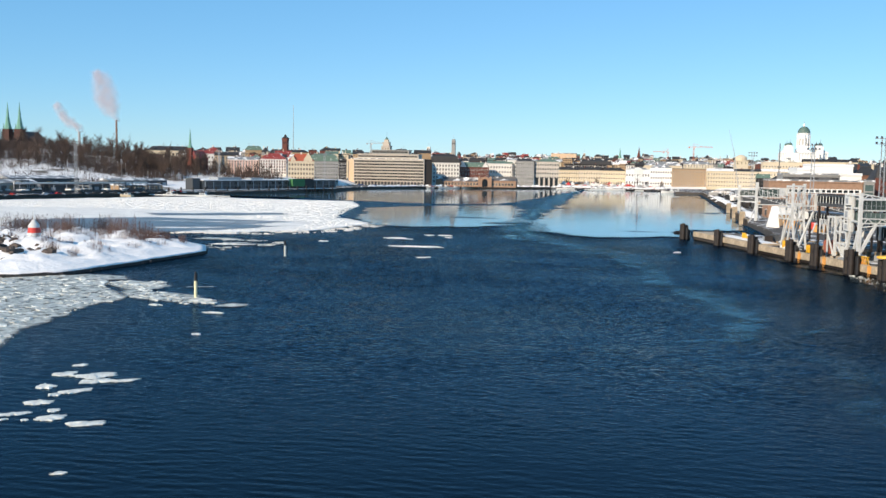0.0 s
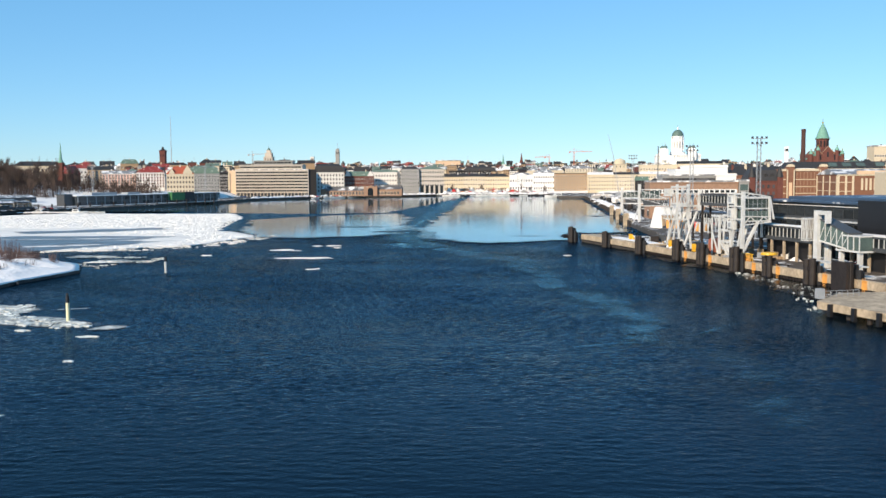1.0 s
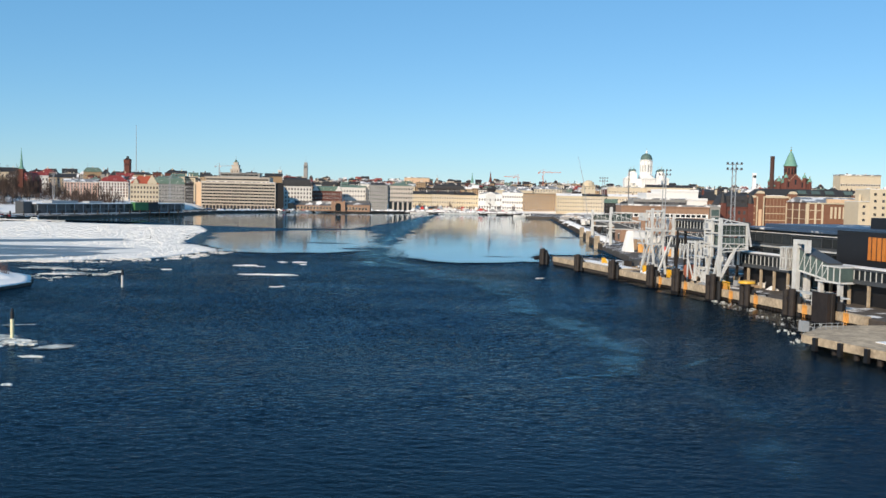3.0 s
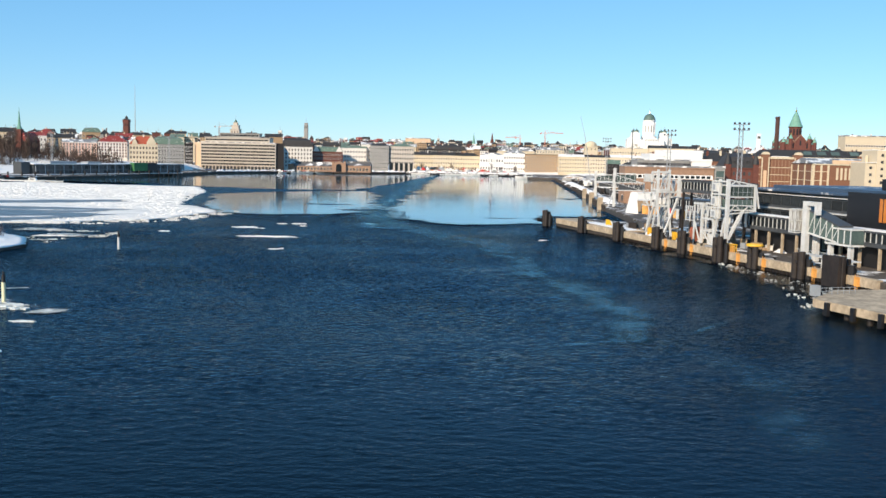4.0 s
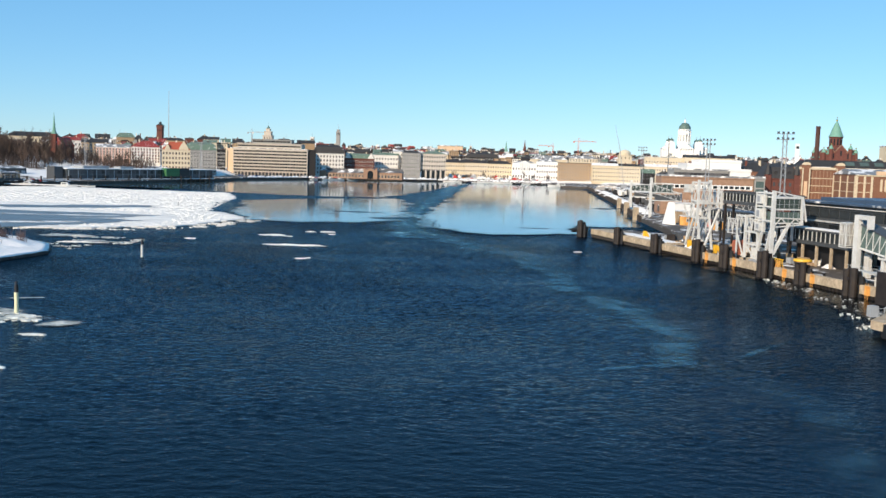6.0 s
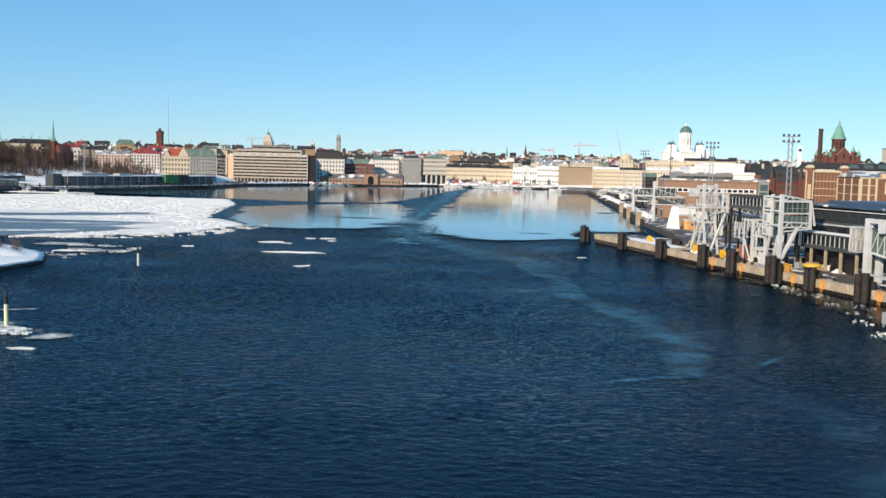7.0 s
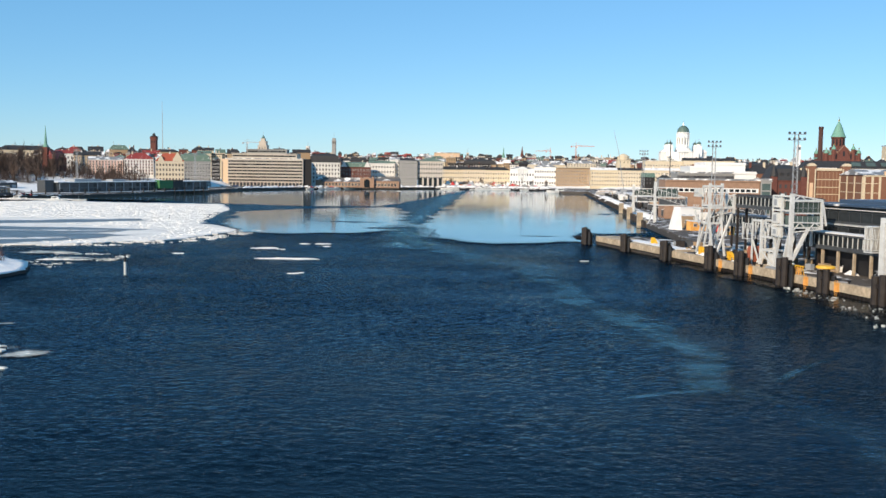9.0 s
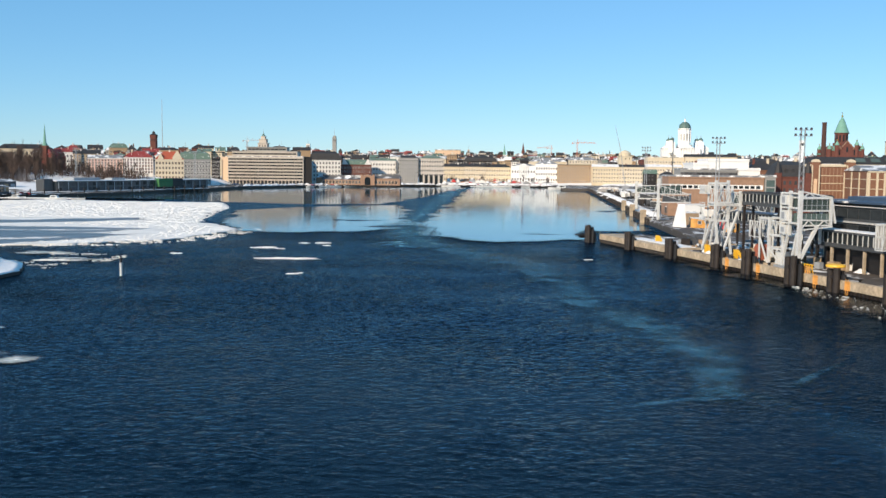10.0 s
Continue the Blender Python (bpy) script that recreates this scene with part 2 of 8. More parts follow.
STUCCO = {
    "white": tone("white plaster", (0.72, 0.69, 0.64), 0.9, var=0.08),
    "pink": tone("pink plaster", (0.64, 0.42, 0.34), 0.9, var=0.08),
    "salmon": tone("salmon plaster", (0.60, 0.30, 0.19), 0.9, var=0.1),
    "cream": tone("cream plaster", (0.60, 0.51, 0.37), 0.9, var=0.08),
    "yellow": tone("yellow plaster", (0.61, 0.51, 0.35), 0.9, var=0.08),
    "ochre": tone("ochre plaster", (0.43, 0.31, 0.19), 0.9, var=0.1),
    "grey": tone("grey granite facing", (0.30, 0.292, 0.275), 0.85, var=0.1),
    "beige": tone("beige stone slabs", (0.53, 0.465, 0.39), 0.85, var=0.08),
    "brown": tone("brown stone", (0.36, 0.25, 0.15), 0.9, var=0.1),
    # near black: the shaded house ends carry their shade in this colour
    "dark": tone("near-black facing with shade painted in", (0.014, 0.0125, 0.013), 0.8, var=0.2),
    "chalk": tone("chalk white paint", (0.82, 0.81, 0.78), 0.85, var=0.04),
    "brick": BRICK,
    "warm": WARM_BRICK,
    "clay": tone("pale brown brick", (0.31, 0.19, 0.125), 0.9, var=0.2, fine=3),
    "peach": tone("peach plaster", (0.66, 0.47, 0.31), 0.9, var=0.1),
}

# ---------------------------------------------------------------- mesh helpers


class Shape:
    """Collects boxes, prisms and tubes into one mesh."""

    def __init__(self):
        self.v, self.f, self.s = [], [], []

    def add(self, verts, faces, slot=0):
        n = len(self.v)
        self.v += [tuple(p) for p in verts]
        self.f += [tuple(n + i for i in f) for f in faces]
        self.s += [slot] * len(faces)
        return self

    def box(self, x0, x1, y0, y1, z0, z1, slot=0):
        return self.add([(x0, y0, z0), (x1, y0, z0), (x1, y1, z0), (x0, y1, z0), (x0, y0, z1), (x1, y0, z1), (x1, y1, z1), (x0, y1, z1)],
                        [(3, 2, 1, 0), (4, 5, 6, 7), (0, 1, 5, 4), (1, 2, 6, 5), (2, 3, 7, 6), (3, 0, 4, 7)], slot)

    def prism(self, outline, z0, z1, slot=0):
        n = len(outline)
        area = sum(outline[i][0] * outline[(i + 1) % n][1] - outline[(i + 1) % n][0] * outline[i][1] for i in range(n))
        o = outline if area > 0 else outline[::-1]
        return self.add([(x, y, z0) for x, y in o] + [(x, y, z1) for x, y in o],
                        [tuple(range(n))[::-1], tuple(range(n, 2 * n))] + [(i, (i + 1) % n, n + (i + 1) % n, n + i) for i in range(n)], slot)

    def tube(self, a, b, r0, r1=None, n=8, slot=0):
        """A round bar from a to b."""
        a, b = Vector(a), Vector(b)
        r1 = r0 if r1 is None else r1
        d = (b - a).normalized()
        u = d.orthogonal().normalized()
        w = d.cross(u)
        ring = lambda c, r: [c + (u * math.cos(6.28319 * k / n) + w * math.sin(6.28319 * k / n)) * r for k in range(n)]
        return self.add(ring(a, r0) + ring(b, r1), [tuple(range(n))[::-1], tuple(range(n, 2 * n))] + [(i, (i + 1) % n, n + (i + 1) % n, n + i) for i in range(n)], slot)

    def beam(self, a, b, w, h=None, slot=0):
        """A square bar from a to b."""
        a, b = Vector(a), Vector(b)
        h = w if h is None else h
        d = (b - a).normalized()
        u = d.cross(Vector((0, 0, 1)))
        u = Vector((1, 0, 0)) if u.length < 0.05 else u.normalized()
        k = u.cross(d)
        c = [u * (w / 2) + k * (h / 2), u * (-w / 2) + k * (h / 2), u * (-w / 2) - k * (h / 2), u * (w / 2) - k * (h / 2)]
        return self.add([a + q for q in c] + [b + q for q in c], [(0, 1, 2, 3), (7, 6, 5, 4), (0, 4, 5, 1), (1, 5, 6, 2), (2, 6, 7, 3), (3, 7, 4, 0)], slot)

    def lathe(self, profile, n=16, cx=0, cy=0, slot=0):
        """A turned body: profile of (radius, z) from the bottom up."""
        v = [(cx + r * math.cos(6.28319 * k / n), cy + r * math.sin(6.28319 * k / n), z) for r, z in profile for k in range(n)]
        f = [(j * n + k, j * n + (k + 1) % n, (j + 1) * n + (k + 1) % n, (j + 1) * n + k) for j in range(len(profile) - 1) for k in range(n)]
        m = len(profile)
        return self.add(v, f + [tuple(range(n))[::-1], tuple(range((m - 1) * n, m * n))], slot)

    def mesh(self, name, *mats, round_off=False):
        me = bpy.data.meshes.new(name)
        me.from_pydata(self.v, [], self.f)
        for m in mats:
            me.materials.append(m)
        if any(self.s):
            me.polygons.foreach_set("material_index", self.s)
        if round_off:
            me.polygons.foreach_set("use_smooth", [True] * len(me.polygons))
        me.update()
        return me


def part(name, shape, material, parent, label="", at=None):
    """One mesh object under a thing or a part; shape is a Shape or finished mesh data."""
    me = shape.mesh(name, *(material if isinstance(material, (list, tuple)) else (material,))) if isinstance(shape, Shape) else shape
    ob = new(name, me)
    ob.parent = parent
    if at is not None:
        ob.matrix_basis = at
    return tagged(ob, label)


def thing(name, m, label, category, group="", kind=""):
    """The Empty at a thing's base."""
    ob = new(name)
    ob.empty_display_size = 0.5
    ob.matrix_world = m
    return tagged(ob, label, category, group, kind)


def solid(name, shape, material, label, category, m=None, group="", kind="", round_off=False):
    """A thing that is one mesh."""
    ob = new(name, shape.mesh(name, *(material if isinstance(material, (list, tuple)) else (material,)), round_off=round_off))
    if m is not None:
        ob.matrix_world = m
    return tagged(ob, label, category, group, kind)


def rough_outline(points, step=4.0, amount=1.0, seed=0):
    """A closed outline with an irregular edge."""
    out = []
    for i, (x, y) in enumerate(points):
        x2, y2 = points[(i + 1) % len(points)]
        n = max(1, int(math.hypot(x2 - x, y2 - y) / step))
        for k in range(n):
            px, py = x + (x2 - x) * k / n, y + (y2 - y) * k / n
            q = noise.noise_vector((px * 0.11, py * 0.11, seed)) + 0.5 * noise.noise_vector((px * 0.4, py * 0.4, seed + 7))
            out.append((px + q.x * amount, py + q.y * amount))
    return out


def inside(x, y, poly):
    c = False
    for i in range(len(poly)):
        (x1, y1), (x2, y2) = poly[i - 1], poly[i]
        if (y1 > y) != (y2 > y) and x < (x2 - x1) * (y - y1) / (y2 - y1) + x1:
            c = not c
    return c


def smooth(t):
    t = min(1.0, max(0.0, t))
    return t * t * (3 - 2 * t)


rng = random.Random(11)

# ---------------------------------------------------------------- sea, ice and land
sea = Shape().add([(-4500, -900, -0.8), (4500, -900, -0.8), (4500, 4500, -0.8), (-4500, 4500, -0.8)], [(0, 1, 2, 3)])
solid("water", sea, WATER, "dark blue rippled harbour water", "water", kind="structure")


def choppy_water(cols, rows, y0, y1, spread0, spread1):
    """Wind chop as real relief: long-crested ripples close by, short crossing waves farther up the harbour."""
    r = np.random.default_rng(5)
    y = y0 * (y1 / y0) ** (np.arange(rows) / (rows - 1))
    X = np.outer(y + 12, np.linspace(spread0, spread1, cols))
    Y = np.repeat(y[:, None], cols, 1)
    gust = 0.8 + 0.4 * np.sin(X * 0.045 + 1.3 * np.sin(Y * 0.03)) * np.sin(Y * 0.06 + 1.7 * np.sin(X * 0.021))
    gust *= 0.85 + 0.35 * np.sin(X * 0.19 + 1.9 * np.sin(Y * 0.13)) * np.sin(Y * 0.23 + 1.2 * np.sin(X * 0.11))
    open_water = np.clip((Y - 70) / 130, 0, 1)
    long_h, cross_h = np.zeros_like(X), np.zeros_like(X)
    for k in range(22):
        length = 0.75 * 2.6 ** r.random()
        a = r.normal(-0.10, 0.2)
        q = 6.2832 / length
        long_h += np.sin(q * (X * math.sin(a) + Y * math.cos(a)) + r.uniform(0, 6.28) + 0.8 * np.sin(X * 0.3 + k)) * 0.021 / q
    for k in range(34):
        length = 0.65 * 4.5 ** r.random()
        a = r.normal(0.12, 0.75)
        q = 6.2832 / length
        cross_h += np.sin(q * (X * math.sin(a) + Y * math.cos(a)) + r.uniform(0, 6.28)) * 0.036 / q
    h = long_h * (1 - 0.6 * open_water) + cross_h * (0.2 + 0.8 * open_water)
    h = np.minimum(h * gust * np.clip((y1 - Y) / 120, 0, 1), 0.2) - 0.22
    me = bpy.data.meshes.new("water")
    me.vertices.add(rows * cols)
    me.vertices.foreach_set("co", np.stack([X, Y, h], -1).ravel().astype(np.float32))
    i = (np.arange(rows - 1)[:, None] * cols + np.arange(cols - 1)[None, :]).ravel()
    quads = np.stack([i, i + 1, i + cols + 1, i + cols], -1)
    me.loops.add(quads.size)
    me.loops.foreach_set("vertex_index", quads.ravel().astype(np.int32))
    me.polygons.add(len(quads))
    me.polygons.foreach_set("loop_start", (np.arange(len(quads)) * 4).astype(np.int32))
    me.polygons.foreach_set("use_smooth", np.ones(len(quads), bool))
    me.attributes.new("lull", "FLOAT", "POINT").data.foreach_set("value", (0.85 * (1 - np.clip((Y - 70) / 130, 0, 1))).ravel().astype(np.float32))
    me.update(calc_edges=True)
    me.materials.append(WATER)
    return tagged(new("water", me), "dark blue harbour water with short wind chop", "water", kind="structure")


choppy_water(680, 640, 52, 430, -0.86, 0.62)


def sheet(name, points, z0, z1, mat, label, category, kind="structure", amount=4.0, step=5.0, seed=0):
    return solid(name, Shape().prism(rough_outline(points, step, amount, seed), z0, z1), mat, label, category, kind=kind)


def film(name, cover, x0, x1, y0, y1, cell, mat, label, category, kind="structure", z=0.02):
    """A thin skin on the water, as thick as cover(x, y) says (0 to 1)."""
    nx, ny = int((x1 - x0) / cell) + 1, int((y1 - y0) / cell) + 1
    val = [cover(x0 + i * cell, y0 + j * cell) for j in range(ny) for i in range(nx)]
    keep, verts, faces, skin = {}, [], [], []
    for j in range(ny - 1):
        for i in range(nx - 1):
            q = (j * nx + i, j * nx + i + 1, (j + 1) * nx + i + 1, (j + 1) * nx + i)
            if max(val[k] for k in q) <= 0.01:
                continue
            for k in q:
                if k not in keep:
                    keep[k] = len(verts)
                    verts.append((x0 + (k % nx) * cell, y0 + (k // nx) * cell, z))
                    skin.append(val[k])
            faces.append(tuple(keep[k] for k in q))
    me = bpy.data.meshes.new(name)
    me.from_pydata(verts, [], faces)
    me.attributes.new("skin", "FLOAT", "POINT").data.foreach_set("value", skin)
    me.materials.append(mat)
    return tagged(new(name, me), label, category, kind=kind)


def depth_in(x, y, poly):
    """Distance to the outline, positive inside it."""
    best = 1e9
    for i in range(len(poly)):
        (ax, ay), (bx, by) = poly[i - 1], poly[i]
        dx, dy = bx - ax, by - ay
        k = min(1.0, max(0.0, ((x - ax) * dx + (y - ay) * dy) / (dx * dx + dy * dy)))
        best = min(best, math.hypot(x - ax - k * dx, y - ay - k * dy))
    return best if inside(x, y, poly) else -best


def near_line(x, y, line):
    """Distance to a line of points, and how far along it (0 to 1) the nearest place lies."""
    best, where = 1e9, 0.0
    for i, ((ax, ay), (bx, by)) in enumerate(zip(line, line[1:])):
        dx, dy = bx - ax, by - ay
        k = min(1.0, max(0.0, ((x - ax) * dx + (y - ay) * dy) / (dx * dx + dy * dy)))
        d = math.hypot(x - ax - k * dx, y - ay - k * dy)
        if d < best:
            best, where = d, (i + k) / (len(line) - 1)
    return best, where


def calm(poly, leads, seed):
    """Cover of a patch of smooth water with ragged edges and open leads (x, y, half length, half width) in it."""
    def cover(x, y):
        d = depth_in(x, y, poly)
        if d < -14:
            return 0.0
        w = min(2.5, 0.8 + max(0.0, y - 340) / 150)
        n = noise.noise((x * 0.05, y * 0.05, seed)) * 5 + noise.noise((x * 0.16, y * 0.10, seed + 3)) * 3.2 + noise.noise((x * 0.5, y * 0.3, seed + 6)) * 1.6
        d = d + n * min(w, 1.6) * 0.8
        v = smooth(0.5 + d / 3.0)
        for lx, ly, a, b in leads:
            e = math.hypot((x - lx) / a, (y - ly) / b) + noise.noise((x * 0.2, y * 0.2, seed + 9)) * 0.5
            v *= smooth((e - 0.6) / 0.6)
        return v * (0.94 + 0.06 * noise.noise((x * 0.03, y * 0.03, seed)))
    return cover


calm_left = [(-136, 520), (-112, 570), (-63, 608), (-49, 543), (-44, 459), (-36, 432), (-40, 396), (-52, 374), (-73, 367), (-93, 373), (-107, 405), (-120, 458)]
calm_far = [(-330, 640), (-277, 660), (-221, 652), (-164, 616), (-115, 608), (-76, 616), (-63, 735), (-54, 880), (-42, 1068), (-42, 1149), (-78, 1150), (-157, 1098), (-210, 1038), (-254, 958), (-260, 838), (-290, 688), (-326, 638)]
calm_right = [(-34, 985), (-36, 1149), (56, 1149), (61, 1030), (84, 1012), (72, 700), (66, 520), (61, 440), (56, 404), (31, 396), (27, 354), (15, 345), (-1, 337), (-11, 346), (-14, 355), (-28, 361), (-32, 425), (-32, 623), (-34, 843)]
film("sheltered_water", lambda x, y: smooth((y - 330) / 110), -220, 92, 330, 1152, 6.0, LEE, "blue gently rippled water of the inner harbour", "water", z=0.01)
film("calm_water", calm(calm_left, [(-64, 444, 13, 5), (-44, 405, 10, 6)], 1), -140, -26, 352, 624, 1.6, CALM, "smooth pale blue water under a skin of new ice", "water")
film("calm_water", calm(calm_far, [], 2), -334, -30, 592, 1152, 2.5, CALM, "smooth water mirroring the houses along the far quay", "water")
film("calm_water", calm(calm_right, [(14, 375, 7, 2.5), (58, 560, 5, 10)], 3), -46, 90, 322, 1152, 1.8, CALM, "smooth pale blue water mirroring the far waterfront", "water")

QUAY_LEE = water_surface("slack water along the quay", 0.07, 0.03, 0.09, (0.006, 0.010, 0.013), ripple=1.5, spec=0.72, tint=(0.85, 0.9, 0.95), film=True)


def slack(x, y):
    """Cover of the smooth water below the ferry quay, wider where the quay bends."""
    c, d = math.cos(radians(16.17)), math.sin(radians(16.17))
    u, v = (x - 79) * c + (y - 187) * d, -(x - 79) * d + (y - 187) * c
    w = (8 + 10 * smooth((55 - v) / 60)) * smooth((v + 40) / 25) * smooth((150 - v) / 50)
    return 0.9 * smooth((u + w) / 6 + 0.8 * noise.noise((x * 0.12, y * 0.12, 2)) + 0.4 * noise.noise((x * 0.4, y * 0.4, 7))) if w > 0.5 and -40 < u < 0 else 0.0


film("slack_water", slack, 30, 100, 120, 335, 1.0, QUAY_LEE, "smooth dark water that mirrors the quay front", "water", z=-0.005)

# the harbour's land: one flat quay level with upright edges
shore = [(79, 187), (100, 110), (2500, 110), (2500, 4400), (-2500, 4400), (-2500, 380), (-420, 380), (-366, 515), (-327, 636), (-292, 690), (-262, 840), (-256, 960), (-212, 1040),
         (-157, 1100), (-78, 1152), (58, 1152), (62, 1022), (88, 1015), (73, 615), (63, 440), (62, 330), (47, 349), (33, 345)]
QUAY_Z = 2.2
QUAY_SIDE = tone("dark wet quay stone", (0.06, 0.05, 0.042), 0.8, var=0.4, scale=0.4)
solid("quay", Shape().prism(shore, 1.7, QUAY_Z).prism(shore, -4, 1.7, 1), (QUAY_TOP, QUAY_SIDE), "paved quay with trodden snow and concrete edge", "quay", kind="structure")


def hill(x, y):
    """Height of the natural ground behind the quays."""
    h = 8.0 * smooth((y - 830) / 60) * smooth((-285 - x) / 30)
    h += 17 * smooth((y - 1180) / 220)
    h += 24 * math.exp(-(((x + 590) / 150) ** 2 + ((y - 860) / 170) ** 2)) + 16 * math.exp(-(((x + 760) / 160) ** 2 + ((y - 1080) / 200) ** 2))
    h += 18 * math.exp(-(((x - 275) / 80) ** 2 + ((y - 830) / 110) ** 2)) + 12 * math.exp(-(((x - 235) / 120) ** 2 + ((y - 1310) / 100) ** 2))
    return QUAY_Z + h


land = Shape()
xs, ys = [-1500 + 25 * i for i in range(121)], [560 + 25 * j for j in range(90)]
verts = [(x, y, (hill(x, y) + noise.noise((x * 0.02, y * 0.02, 0)) * 0.8) if hill(x, y) > QUAY_Z + 0.9 else -3.0) for y in ys for x in xs]
land.add(verts, [(j * 121 + i, j * 121 + i + 1, (j + 1) * 121 + i + 1, (j + 1) * 121 + i) for j in range(89) for i in range(120)])
solid("ground", land, LAND, "snow-covered ground rising behind the quays", "ground", kind="structure", round_off=True)

# ---------------------------------------------------------------- houses
WINDOW_DATA = {}


def window_mesh(w, h, frame_mat):
    """A sash window: raised frame with sill, glass set behind it."""
    key = (round(w, 2), round(h, 2), frame_mat.name)
    if key not in WINDOW_DATA:
        t, a, b = min(0.16, w * 0.12), w / 2, -0.1
        o = a + t
        ring = [(-o, b, -t), (o, b, -t), (o, b, h + t), (-o, b, h + t)]
        rim = [(-a, b, 0), (a, b, 0), (a, b, h), (-a, b, h)]
        back = [(-a, -0.03, 0), (a, -0.03, 0), (a, -0.03, h), (-a, -0.03, h)]
        wall = [(-o, 0.02, -t), (o, 0.02, -t), (o, 0.02, h + t), (-o, 0.02, h + t)]
        quads = [(i, (i + 1) % 4) for i in range(4)]
        s = Shape().add(ring + rim + back + wall, [(i, j, 4 + j, 4 + i) for i, j in quads] + [(4 + i, 4 + j, 8 + j, 8 + i) for i, j in quads] + [(12 + i, 12 + j, j, i) for i, j in quads] + [(8, 9, 10, 11)])
        s.s[-1] = 1
        WINDOW_DATA[key] = s.mesh("window", frame_mat, HOUSE_GLASS)
    return WINDOW_DATA[key]


def roof_shape(kind, w, d, h, o=0.5):
    s = Shape()
    if kind == "flat":
        s.box(-0.2, w + 0.2, -0.2, d + 0.2, 0, 0.35)
        for b in ((-0.2, w + 0.2, -0.2, 0.1), (-0.2, w + 0.2, d - 0.1, d + 0.2), (-0.2, 0.1, 0.1, d - 0.1), (w - 0.1, w + 0.2, 0.1, d - 0.1)):
            s.box(*b, 0.35, max(0.7, h))
    elif kind == "gable":
        s.add([(-o, -o, 0), (w + o, -o, 0), (w + o, d + o, 0), (-o, d + o, 0), (-o, d / 2, h), (w + o, d / 2, h)], [(3, 2, 1, 0), (0, 1, 5, 4), (2, 3, 4, 5), (1, 2, 5), (3, 0, 4)])
    elif kind == "hip":
        r = min(w * 0.45, d / 2)
        s.add([(-o, -o, 0), (w + o, -o, 0), (w + o, d + o, 0), (-o, d + o, 0), (r, d / 2, h), (w - r, d / 2, h)], [(3, 2, 1, 0), (0, 1, 5, 4), (2, 3, 4, 5), (1, 2, 5), (3, 0, 4)])
    else:
        i, k = min(d * 0.18, 2.2), h * 0.75
        a = [(-o, -o, 0), (w + o, -o, 0), (w + o, d + o, 0), (-o, d + o, 0)]
        b = [(i, i, k), (w - i, i, k), (w - i, d - i, k), (i, d - i, k)]
        c = [(w * 0.2, d / 2, h), (w * 0.8, d / 2, h)]
        s.add(a + b + c, [(3, 2, 1, 0), (0, 1, 5, 4), (1, 2, 6, 5), (2, 3, 7, 6), (3, 0, 4, 7), (4, 5, 9, 8), (6, 7, 8, 9), (5, 6, 9), (7, 4, 8)])
    return s


